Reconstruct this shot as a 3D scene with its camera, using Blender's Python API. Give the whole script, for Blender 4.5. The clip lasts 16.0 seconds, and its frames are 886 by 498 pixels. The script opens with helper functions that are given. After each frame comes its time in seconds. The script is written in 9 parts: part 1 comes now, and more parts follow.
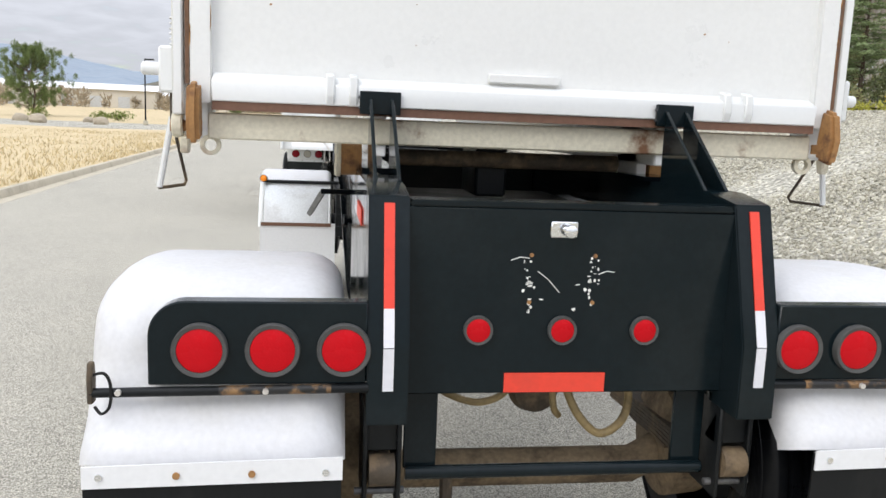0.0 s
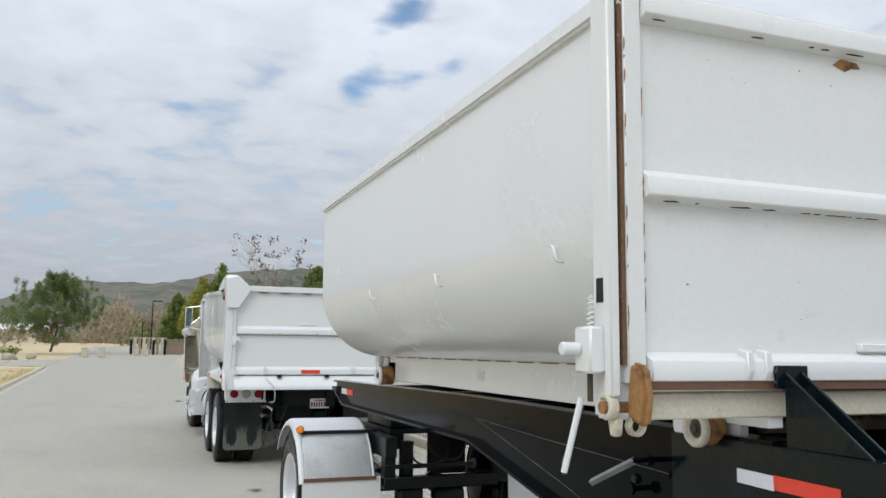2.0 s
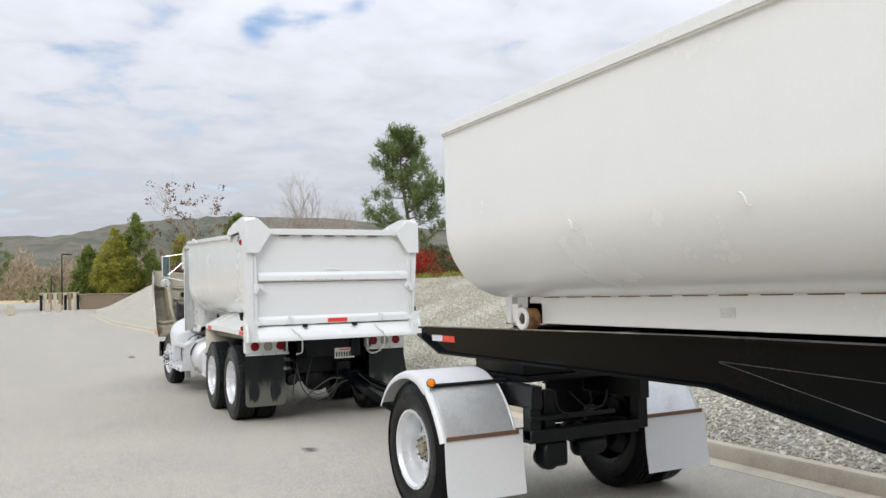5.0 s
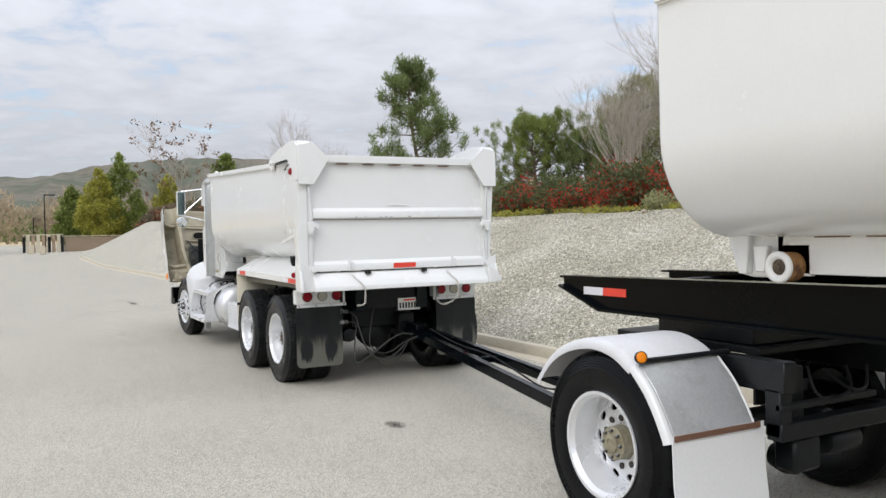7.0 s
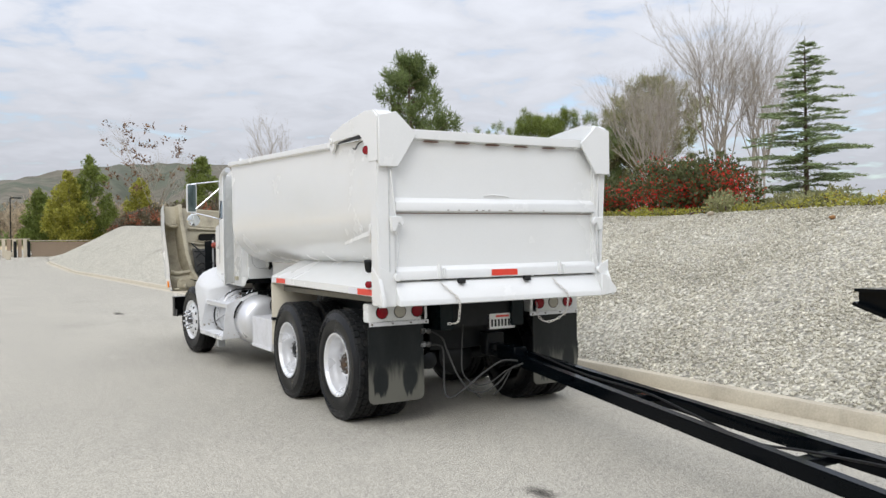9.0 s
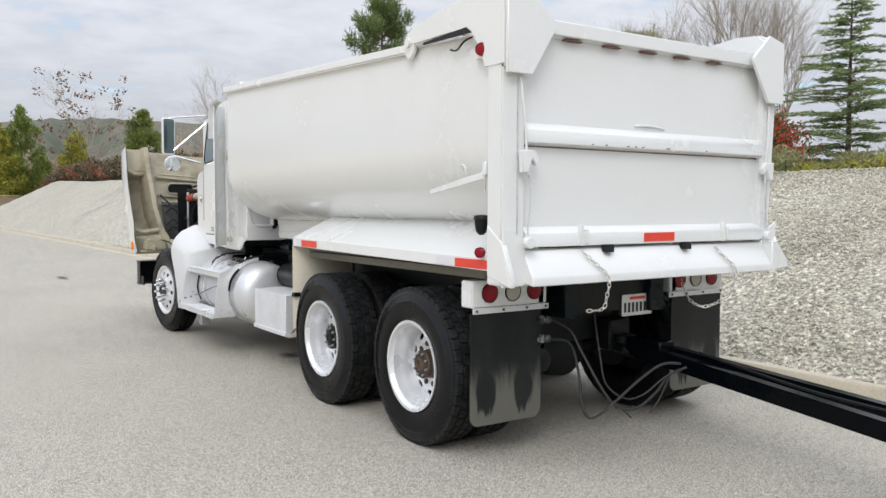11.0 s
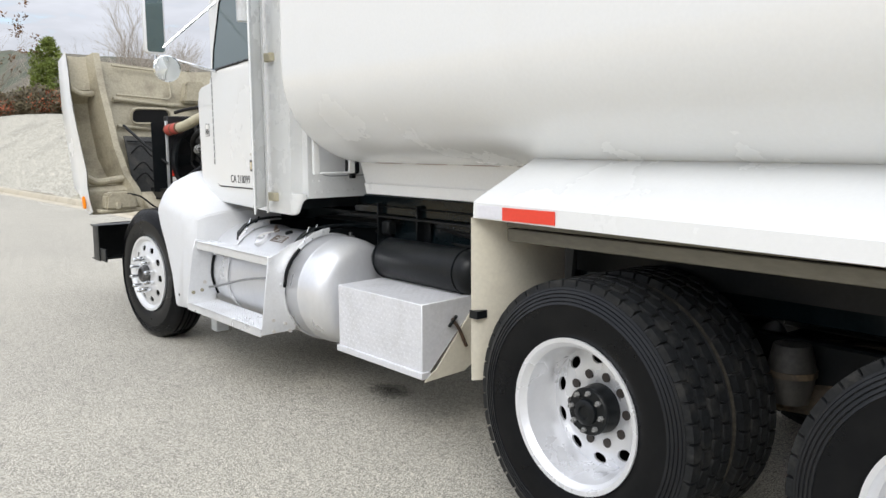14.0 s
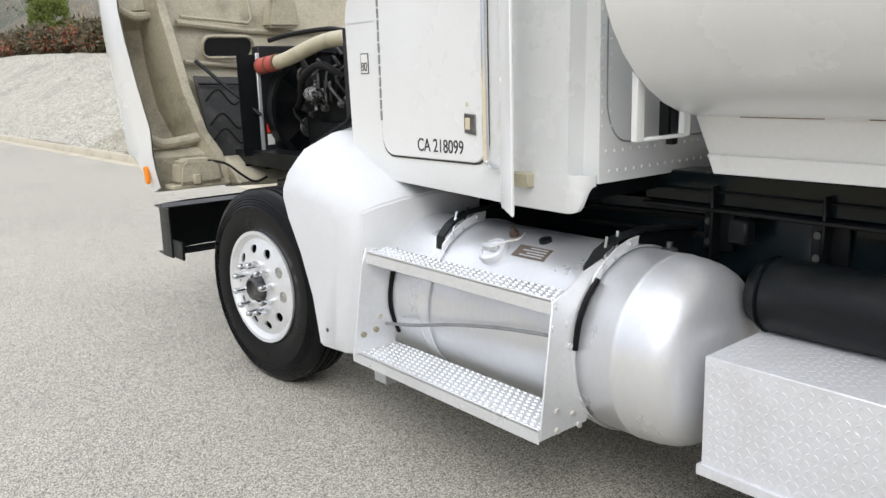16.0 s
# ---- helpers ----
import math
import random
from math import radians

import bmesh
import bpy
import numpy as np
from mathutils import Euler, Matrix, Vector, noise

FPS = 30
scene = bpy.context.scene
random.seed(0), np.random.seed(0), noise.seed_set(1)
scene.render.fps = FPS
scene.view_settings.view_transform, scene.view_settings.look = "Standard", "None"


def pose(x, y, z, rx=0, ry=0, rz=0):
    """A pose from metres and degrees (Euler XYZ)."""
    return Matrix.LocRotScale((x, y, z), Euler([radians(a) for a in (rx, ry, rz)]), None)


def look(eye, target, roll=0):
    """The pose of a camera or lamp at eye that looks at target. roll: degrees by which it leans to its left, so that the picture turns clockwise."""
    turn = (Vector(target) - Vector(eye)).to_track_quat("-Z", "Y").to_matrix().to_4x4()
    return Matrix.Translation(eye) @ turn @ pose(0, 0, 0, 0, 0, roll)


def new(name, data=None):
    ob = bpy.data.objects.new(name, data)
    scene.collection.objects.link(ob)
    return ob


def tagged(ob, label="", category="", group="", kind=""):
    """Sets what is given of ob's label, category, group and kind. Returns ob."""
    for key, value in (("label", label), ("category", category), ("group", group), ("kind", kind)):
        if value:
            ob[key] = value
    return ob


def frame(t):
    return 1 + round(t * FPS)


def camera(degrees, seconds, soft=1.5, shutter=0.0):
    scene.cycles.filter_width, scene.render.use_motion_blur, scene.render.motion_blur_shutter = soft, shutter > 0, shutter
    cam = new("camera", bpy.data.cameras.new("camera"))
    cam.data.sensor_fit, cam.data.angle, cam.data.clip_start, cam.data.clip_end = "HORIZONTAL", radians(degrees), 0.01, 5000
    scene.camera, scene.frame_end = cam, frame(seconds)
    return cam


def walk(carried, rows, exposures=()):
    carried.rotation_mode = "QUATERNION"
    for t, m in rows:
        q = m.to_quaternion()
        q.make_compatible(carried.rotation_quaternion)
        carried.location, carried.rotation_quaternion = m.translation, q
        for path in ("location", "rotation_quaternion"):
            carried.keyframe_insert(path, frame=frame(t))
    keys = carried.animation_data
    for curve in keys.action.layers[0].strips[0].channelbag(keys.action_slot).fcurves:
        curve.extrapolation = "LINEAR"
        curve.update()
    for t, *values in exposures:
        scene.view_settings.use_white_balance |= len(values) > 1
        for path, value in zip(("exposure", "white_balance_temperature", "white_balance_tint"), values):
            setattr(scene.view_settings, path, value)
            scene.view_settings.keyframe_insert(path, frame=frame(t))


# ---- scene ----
cam = camera(57.2, 16.0)
PATH = [
    (0, (0.03, -0.002, 1.621), (0.329, 1.952, 1.319), 2.3),
    (0.5, (-0.486, -0.004, 1.617), (-0.2, 1.956, 1.34), 1.9),
    (1, (-0.944, 0.131, 1.651), (-0.539, 2.087, 1.555), 1.1),
    (1.5, (-1.374, 0.366, 1.734), (-0.829, 2.282, 1.916), 1.2),
    (2, (-1.85, 0.539, 1.758), (-1.152, 2.397, 2.006), 0.6),
    (2.5, (-2.306, 0.651, 1.739), (-1.551, 2.496, 1.897), 0.0),
    (3, (-2.725, 0.566, 1.736), (-1.871, 2.375, 1.732), 0.2),
    (3.5, (-2.868, 0.642, 1.744), (-1.942, 2.414, 1.725), 0.9),
    (4, (-2.899, 1.009, 1.74), (-1.973, 2.78, 1.804), 0.9),
    (4.5, (-3.034, 1.495, 1.748), (-2.109, 3.263, 1.889), 0.2),
    (5, (-3.175, 2.011, 1.751), (-2.273, 3.793, 1.859), -1.5),
    (5.2, (-3.203, 2.241, 1.75), (-2.325, 4.036, 1.833), -2.0),
    (7.3, (-3.476, 4.597, 1.746), (-2.537, 6.362, 1.711), -1.3),
    (7.5, (-3.5, 4.844, 1.742), (-2.565, 6.612, 1.711), -1.3),
    (8, (-3.55, 5.475, 1.724), (-2.654, 7.263, 1.723), -0.7),
    (8.2, (-3.625, 5.7, 1.741), (-2.711, 7.479, 1.752), -0.9),
    (10.3, (-3.558, 8.478, 1.581), (-2.477, 10.159, 1.506), -0.2),
    (10.5, (-3.546, 8.723, 1.614), (-2.458, 10.399, 1.533), -0.2),
    (11, (-3.461, 9.408, 1.606), (-2.345, 11.064, 1.502), 0.1),
    (11.5, (-3.428, 10.092, 1.572), (-2.287, 11.731, 1.455), 0.6),
    (12, (-3.307, 10.74, 1.588), (-2.187, 12.393, 1.47), 0.4),
    (12.5, (-3.195, 11.437, 1.593), (-2.092, 13.099, 1.454), -0.2),
    (13, (-3.075, 12.086, 1.584), (-1.916, 13.708, 1.421), -0.7),
    (13.5, (-3.001, 12.729, 1.578), (-1.772, 14.294, 1.373), -0.6),
    (14, (-2.916, 13.399, 1.592), (-1.658, 14.932, 1.33), -0.4),
    (14.5, (-2.827, 14.096, 1.596), (-1.629, 15.663, 1.264), 0.3),
    (15, (-2.782, 14.722, 1.66), (-1.588, 16.273, 1.251), -0.1),
    (15.5, (-2.631, 15.438, 1.636), (-1.445, 16.99, 1.205), -0.5),
    (16, (-2.51, 16.105, 1.632), (-1.283, 17.628, 1.212), -1.7),
]
walk(cam, [(t, look(eye, target, roll)) for t, eye, target, roll in PATH],
     [(0, 0.09, 6500, 10), (0.6, 0.12, 6500, 10), (1.0, -0.05, 6500, 10), (1.5, -0.28, 6420, 8.8), (2.2, -0.38, 6280, 6.5), (3.0, -0.07, 6500, 10), (3.5, 0.0, 6500, 10), (5.0, -0.14, 6500, 10), (8.0, -0.12, 6500, 10),
      (11.0, -0.10, 6500, 10), (13.0, 0.0, 6500, 10), (14.0, 0.10, 6500, 10), (15.0, 0.14, 6500, 10), (16.0, 0.04, 6500, 10)])

# ---- world, sun and exposure ----
scene.view_settings.exposure = 0.0
SUN_EL, SUN_AZ = 41.0, 226.0     # degrees; azimuth clockwise from +y
world = bpy.data.worlds.new("sky")
scene.world = world
world.use_nodes = True
wt = world.node_tree
wt.nodes.clear()


def add_node(tree, kind, operation="", data_type="", interpolation_type=""):
    n = tree.nodes.new(kind)
    if operation:
        n.operation = operation
    if data_type:
        n.data_type = data_type
    if interpolation_type:
        n.interpolation_type = interpolation_type
    return n


def wnode(kind, **props):
    return add_node(wt, kind, **props)


GAPS = (((1.00, 1.90, 0.0), 0.20, 0.36), ((1.22, 1.86, 0.0), 0.16, 0.32), ((1.36, 1.76, 0.0), 0.13, 0.28), ((0.93, 1.68, 0.0), 0.18, 0.32), ((1.02, 1.57, 0.0), 0.16, 0.28))
sky = wnode("ShaderNodeTexSky")
sky.sky_type, sky.sun_disc, sky.dust_density = "NISHITA", False, 2.0
sky.sun_elevation, sky.sun_rotation = radians(SUN_EL), radians(SUN_AZ)
tc = wnode("ShaderNodeTexCoord")
sep = wnode("ShaderNodeSeparateXYZ")
wt.links.new(tc.outputs["Generated"], sep.inputs[0])
# clouds lie on a flat layer: the way divided by its rise
rise = wnode("ShaderNodeMath", operation="ADD")
rise.inputs[1].default_value = 0.16
wt.links.new(sep.outputs["Z"], rise.inputs[0])
rmax = wnode("ShaderNodeMath", operation="MAXIMUM")
rmax.inputs[1].default_value = 0.05
wt.links.new(rise.outputs[0], rmax.inputs[0])
layer = wnode("ShaderNodeVectorMath", operation="DIVIDE")
comb = wnode("ShaderNodeCombineXYZ")
for k in ("X", "Y", "Z"):
    wt.links.new(rmax.outputs[0], comb.inputs[k])
wt.links.new(tc.outputs["Generated"], layer.inputs[0])
wt.links.new(comb.outputs[0], layer.inputs[1])
puff = wnode("ShaderNodeTexNoise")
puff.inputs["Scale"].default_value, puff.inputs["Detail"].default_value, puff.inputs["Roughness"].default_value = 5.5, 6.0, 0.5
puff.inputs["Distortion"].default_value = 0.25
wt.links.new(layer.outputs[0], puff.inputs["Vector"])
broad = wnode("ShaderNodeTexNoise")
broad.inputs["Scale"].default_value, broad.inputs["Detail"].default_value = 0.9, 3.0
wt.links.new(layer.outputs[0], broad.inputs["Vector"])
cover = wnode("ShaderNodeMath", operation="MULTIPLY_ADD")
cover.inputs[1].default_value, cover.inputs[2].default_value = 0.75, 0.13
wt.links.new(broad.outputs["Fac"], cover.inputs[0])
dens = wnode("ShaderNodeMath", operation="ADD")
wt.links.new(puff.outputs["Fac"], dens.inputs[0])
wt.links.new(cover.outputs[0], dens.inputs[1])
open_sky = dens.outputs[0]
flat = wnode("ShaderNodeVectorMath", operation="MULTIPLY")
wt.links.new(layer.outputs[0], flat.inputs[0])
flat.inputs[1].default_value = (2.0, 1.0, 0.0)
for at, r, k in GAPS:     # ragged blue gaps in the cloud layer
    far = wnode("ShaderNodeVectorMath", operation="DISTANCE")
    wt.links.new(flat.outputs[0], far.inputs[0])
    far.inputs[1].default_value = at
    thin = wnode("ShaderNodeMapRange", interpolation_type="SMOOTHSTEP")
    for key, v in (("From Min", 0.0), ("From Max", r), ("To Min", k), ("To Max", 0.0)):
        thin.inputs[key].default_value = v
    wt.links.new(far.outputs["Value"], thin.inputs["Value"])
    less = wnode("ShaderNodeMath", operation="SUBTRACT")
    wt.links.new(open_sky, less.inputs[0])
    wt.links.new(thin.outputs[0], less.inputs[1])
    open_sky = less.outputs[0]
mask = wnode("ShaderNodeMapRange", interpolation_type="SMOOTHSTEP")
for k, v in (("From Min", 0.62), ("From Max", 0.95), ("To Min", 0.0), ("To Max", 1.0)):
    mask.inputs[k].default_value = v
wt.links.new(open_sky, mask.inputs["Value"])
shade = wnode("ShaderNodeMapRange")
for k, v in (("From Min", 0.36), ("From Max", 0.64), ("To Min", 0.88), ("To Max", 1.0)):
    shade.inputs[k].default_value = v
wt.links.new(puff.outputs["Fac"], shade.inputs["Value"])
lift = wnode("ShaderNodeMapRange")      # an overcast sky is brighter towards the zenith
for k, v in (("From Min", 0.0), ("From Max", 1.0), ("To Min", 0.635), ("To Max", 2.06)):
    lift.inputs[k].default_value = v
wt.links.new(sep.outputs["Z"], lift.inputs["Value"])
cl = wnode("ShaderNodeMath", operation="MULTIPLY")
wt.links.new(shade.outputs[0], cl.inputs[0])
wt.links.new(lift.outputs[0], cl.inputs[1])
tint = wnode("ShaderNodeVectorMath", operation="SCALE")
tint.inputs[0].default_value = (0.90, 0.935, 1.025)
wt.links.new(cl.outputs[0], tint.inputs["Scale"])
blue = wnode("ShaderNodeVectorMath", operation="SCALE")
blue.inputs["Scale"].default_value = 0.20
wt.links.new(sky.outputs[0], blue.inputs[0])
mixc = wnode("ShaderNodeMix", data_type="RGBA")
wt.links.new(mask.outputs[0], mixc.inputs["Factor"])
wt.links.new(blue.outputs[0], mixc.inputs["A"])
wt.links.new(tint.outputs[0], mixc.inputs["B"])
bg = wnode("ShaderNodeBackground")
bg.inputs["Strength"].default_value = 1.0
wt.links.new(mixc.outputs["Result"], bg.inputs["Color"])
wout = wnode("ShaderNodeOutputWorld")
wt.links.new(bg.outputs[0], wout.inputs[0])

sun_data = bpy.data.lights.new("sun", "SUN")
sun_data.energy, sun_data.angle, sun_data.color = 1.28, radians(30), (1.0, 0.985, 0.95)
sun = new("sun", sun_data)
sun_way = Vector((math.sin(radians(SUN_AZ)) * math.cos(radians(SUN_EL)), math.cos(radians(SUN_AZ)) * math.cos(radians(SUN_EL)), math.sin(radians(SUN_EL))))
sun.matrix_world = look(sun_way * 60, (0, 0, 0))


# ---- materials ----
def material(name, color, rough=0.5, metal=0.0, other=None, spots=0.0, spot_scale=3.0, spot_edge=(0.5, 0.65), grain=0.06, grain_scale=60.0,
             bump=0.0, bump_scale=40.0, coat=0.0, wave=0.0, wave_scale=1.5, rough_var=0.1, random_tint=0.0, island_tint=0.0, stretch=(1, 1, 1), clear=0.0, spec=0.5, grain_from=(0.25, 0.75), cells=None):
    """A surface: a base colour with fine grain, patches of another colour, relief at two scales and uneven gloss."""
    m = bpy.data.materials.new(name)
    m.use_nodes = True
    t = m.node_tree
    b = t.nodes["Principled BSDF"]
    b.inputs["Metallic"].default_value = metal
    b.inputs["Coat Weight"].default_value = coat
    b.inputs["Specular IOR Level"].default_value = spec
    b.inputs["Coat Roughness"].default_value = 0.12
    b.inputs["Transmission Weight"].default_value = clear

    def nod(kind, **props):
        return add_node(t, kind, **props)

    co = nod("ShaderNodeTexCoord")
    mp = nod("ShaderNodeMapping")
    mp.inputs["Scale"].default_value = stretch
    t.links.new(co.outputs["Object"], mp.inputs[0])
    g = nod("ShaderNodeTexNoise")
    g.inputs["Scale"].default_value, g.inputs["Detail"].default_value = grain_scale, 4.0
    t.links.new(mp.outputs[0], g.inputs["Vector"])
    big = nod("ShaderNodeTexNoise")
    big.inputs["Scale"].default_value, big.inputs["Detail"].default_value, big.inputs["Roughness"].default_value = spot_scale, 6.0, 0.62
    t.links.new(mp.outputs[0], big.inputs["Vector"])
    gr = nod("ShaderNodeMapRange")
    for k, v in (("From Min", grain_from[0]), ("From Max", grain_from[1]), ("To Min", 1 - grain), ("To Max", 1 + grain)):
        gr.inputs[k].default_value = v
    t.links.new(g.outputs["Fac"], gr.inputs["Value"])
    value = gr.outputs[0]
    if cells:      # single stones of different brightness
        vo = nod("ShaderNodeTexVoronoi")
        vo.inputs["Scale"].default_value = cells[0]
        t.links.new(mp.outputs[0], vo.inputs["Vector"])
        vr = nod("ShaderNodeMapRange")
        for k, v in (("To Min", 1 - cells[1]), ("To Max", 1 + cells[1])):
            vr.inputs[k].default_value = v
        sp = nod("ShaderNodeSeparateColor")
        t.links.new(vo.outputs["Color"], sp.inputs[0])
        t.links.new(sp.outputs[0], vr.inputs["Value"])
        mv = nod("ShaderNodeMath", operation="MULTIPLY")
        t.links.new(value, mv.inputs[0])
        t.links.new(vr.outputs[0], mv.inputs[1])
        value = mv.outputs[0]
    if random_tint or island_tint:
        src = nod("ShaderNodeObjectInfo").outputs["Random"] if random_tint else nod("ShaderNodeNewGeometry").outputs["Random Per Island"]
        k_ = random_tint or island_tint
        rr = nod("ShaderNodeMapRange")
        for k, v in (("To Min", 1 - k_), ("To Max", 1 + k_)):
            rr.inputs[k].default_value = v
        t.links.new(src, rr.inputs["Value"])
        mu = nod("ShaderNodeMath", operation="MULTIPLY")
        t.links.new(value, mu.inputs[0])
        t.links.new(rr.outputs[0], mu.inputs[1])
        value = mu.outputs[0]
    base = nod("ShaderNodeMix", data_type="RGBA")
    base.inputs["A"].default_value = (*color, 1)
    base.inputs["B"].default_value = (*(other or color), 1)
    if other:
        edge = nod("ShaderNodeMapRange")
        for k, v in (("From Min", spot_edge[0]), ("From Max", spot_edge[1]), ("To Min", 0.0), ("To Max", spots)):
            edge.inputs[k].default_value = v
        t.links.new(big.outputs["Fac"], edge.inputs["Value"])
        t.links.new(edge.outputs[0], base.inputs["Factor"])
    else:
        base.inputs["Factor"].default_value = 0.0
    sc = nod("ShaderNodeVectorMath", operation="SCALE")
    t.links.new(base.outputs["Result"], sc.inputs[0])
    t.links.new(value, sc.inputs["Scale"])
    t.links.new(sc.outputs[0], b.inputs["Base Color"])
    ro = nod("ShaderNodeMapRange")
    for k, v in (("From Min", 0.3), ("From Max", 0.7), ("To Min", max(0.02, rough - rough_var)), ("To Max", min(1.0, rough + rough_var))):
        ro.inputs[k].default_value = v
    t.links.new(big.outputs["Fac"], ro.inputs["Value"])
    t.links.new(ro.outputs[0], b.inputs["Roughness"])
    normal = None
    for strength, scale, dist in ((wave, wave_scale, 0.02), (bump, bump_scale, 0.004)):
        if strength:
            nz = nod("ShaderNodeTexNoise")
            nz.inputs["Scale"].default_value, nz.inputs["Detail"].default_value = scale, 3.0
            t.links.new(mp.outputs[0], nz.inputs["Vector"])
            bp = nod("ShaderNodeBump")
            bp.inputs["Strength"].default_value, bp.inputs["Distance"].default_value = strength, dist
            t.links.new(nz.outputs["Fac"], bp.inputs["Height"])
            if normal:
                t.links.new(normal, bp.inputs["Normal"])
            normal = bp.outputs[0]
    if normal:
        t.links.new(normal, b.inputs["Normal"])
    return m


RUST = (0.16, 0.065, 0.025)
M = {}
M["white"] = material("white_paint", (0.765, 0.778, 0.775), 0.22, other=(0.69, 0.695, 0.675), spots=0.35, spot_scale=1.3, spot_edge=(0.45, 0.75), grain=0.015, coat=0.2, wave=0.10, wave_scale=1.1, bump=0.03, bump_scale=25)
M["guard_white"] = material("dusty_white_plastic", (0.635, 0.635, 0.65), 0.5, other=(0.58, 0.57, 0.55), spots=0.55, spot_scale=6, spot_edge=(0.45, 0.7), grain=0.05, wave=0.25, wave_scale=7, bump=0.08)
M["white_moulded"] = material("white_moulded_plastic", (0.67, 0.68, 0.69), 0.5, other=(0.62, 0.62, 0.61), spots=0.5, spec=0.3, spot_scale=4, spot_edge=(0.45, 0.75), grain=0.02, wave=0.12, wave_scale=5, bump=0.03)
M["white_worn"] = material("worn_white_paint", (0.765, 0.77, 0.76), 0.35, other=(0.25, 0.14, 0.08), spots=0.9, spot_scale=4.0, spot_edge=(0.74, 0.76), grain=0.025, wave=0.12, wave_scale=3, bump=0.04, bump_scale=30)
M["white_flat"] = material("white_sheet", (0.77, 0.775, 0.785), 0.55, grain=0.03, wave=0.08, wave_scale=4)
M["cream_rust"] = material("rusting_cream_paint", (0.62, 0.58, 0.46), 0.6, other=RUST, spots=0.95, spot_scale=4.0, spot_edge=(0.55, 0.66), grain=0.12, bump=0.3, bump_scale=60)
M["rust"] = material("rust", (0.33, 0.17, 0.06), 0.75, other=(0.12, 0.055, 0.03), spots=0.9, spot_scale=14, grain=0.2, bump=0.4, bump_scale=90)
M["black"] = material("black_paint", (0.0018, 0.0030, 0.0042), 0.12, other=(0.0045, 0.0058, 0.0070), spots=0.35, spot_scale=2.5, grain=0.1, wave=0.06, wave_scale=2.2, bump=0.03, spec=0.08)
M["black_plate"] = material("aged_black_paint", (0.0050, 0.0100, 0.0125), 0.14, other=(0.012, 0.017, 0.019), spots=0.5, spot_scale=3.0, grain=0.15, wave=0.08, wave_scale=2.2, bump=0.06, spec=0.22)
M["black_matt"] = material("dusty_black_metal", (0.0065, 0.0080, 0.0092), 0.38, other=(0.022, 0.022, 0.021), spots=0.35, spot_scale=5, grain=0.2, bump=0.2, spec=0.24)
M["grime"] = material("oily_brown_grime", (0.06, 0.045, 0.03), 0.7, other=(0.20, 0.14, 0.08), spots=0.8, spot_scale=7, grain=0.25, bump=0.5)
M["tan_grime"] = material("tan_road_grime", (0.20, 0.145, 0.085), 0.8, other=(0.07, 0.05, 0.032), spots=0.8, spot_scale=8, grain=0.3, bump=0.5)
M["olive_tan"] = material("olive_tan_paint", (0.16, 0.15, 0.115), 0.5, other=(0.07, 0.066, 0.055), spots=0.6, spot_scale=3, grain=0.15, stretch=(1, 0.3, 1))
M["rubber"] = material("tyre_rubber", (0.0035, 0.004, 0.005), 0.32, other=(0.011, 0.011, 0.011), spots=0.35, spot_scale=5, grain=0.15, bump=0.06, bump_scale=90, spec=0.17)
M["tread"] = material("worn_tread_rubber", (0.012, 0.013, 0.014), 0.5, other=(0.036, 0.035, 0.032), spots=0.6, spot_scale=14, grain=0.4, bump=0.3, bump_scale=120, spec=0.2)
# greyer rubber: the sky's sheen on the shoulder rings is put into the colour
M["shoulder"] = material("sheen_grey_rubber", (0.008, 0.009, 0.011), 0.36, other=(0.018, 0.019, 0.020), spots=0.5, spot_scale=6, grain=0.15, bump=0.06, bump_scale=90, spec=0.3)
M["dusty_rubber"] = material("dusty_rubber", (0.05, 0.045, 0.036), 0.8, other=(0.02, 0.019, 0.018), spots=0.8, spot_scale=9, grain=0.3, bump=0.2, spec=0.15)
M["rim"] = material("painted_steel_wheel", (0.76, 0.77, 0.79), 0.30, metal=0.4, other=(0.62, 0.61, 0.58), spots=0.35, spot_scale=3, spot_edge=(0.45, 0.8), grain=0.02)
M["alum"] = material("polished_aluminium", (0.78, 0.79, 0.80), 0.36, metal=0.5, other=(0.66, 0.66, 0.66), spots=0.5, spot_scale=3, grain=0.04, rough_var=0.12, bump=0.03)
M["tank"] = material("dull_aluminium", (0.77, 0.78, 0.80), 0.36, metal=0.65, other=(0.70, 0.71, 0.73), spots=0.6, spot_scale=2.2, stretch=(1, 1, 0.45), grain=0.025, rough_var=0.12, bump=0.04, wave=0.05, wave_scale=4)
M["plate"] = material("tread_plate", (0.74, 0.745, 0.765), 0.55, metal=0.3, other=(0.64, 0.64, 0.64), spots=0.5, spot_scale=5, grain=0.06)
M["galv"] = material("bare_fender_metal", (0.64, 0.66, 0.67), 0.42, metal=0.55, other=(0.52, 0.52, 0.52), spots=0.8, spot_scale=4, grain=0.08)
M["chrome"] = material("chrome", (0.82, 0.83, 0.84), 0.12, metal=1.0, grain=0.02, rough_var=0.05)
M["red_lens"] = material("red_lens", (0.52, 0.004, 0.010), 0.3, grain=0.12, grain_scale=14, bump=0.2, bump_scale=160, spec=0.15)
M["dark_red_lens"] = material("dark_red_lens", (0.24, 0.006, 0.013), 0.2, spec=0.3, grain=0.05, bump=0.2, bump_scale=160)
M["clear_lens"] = material("clear_lens", (0.42, 0.40, 0.34), 0.15, coat=0.5, grain=0.08, bump=0.2, bump_scale=140)
M["amber"] = material("amber_lens", (0.85, 0.25, 0.012), 0.3, grain=0.08, spec=0.2)
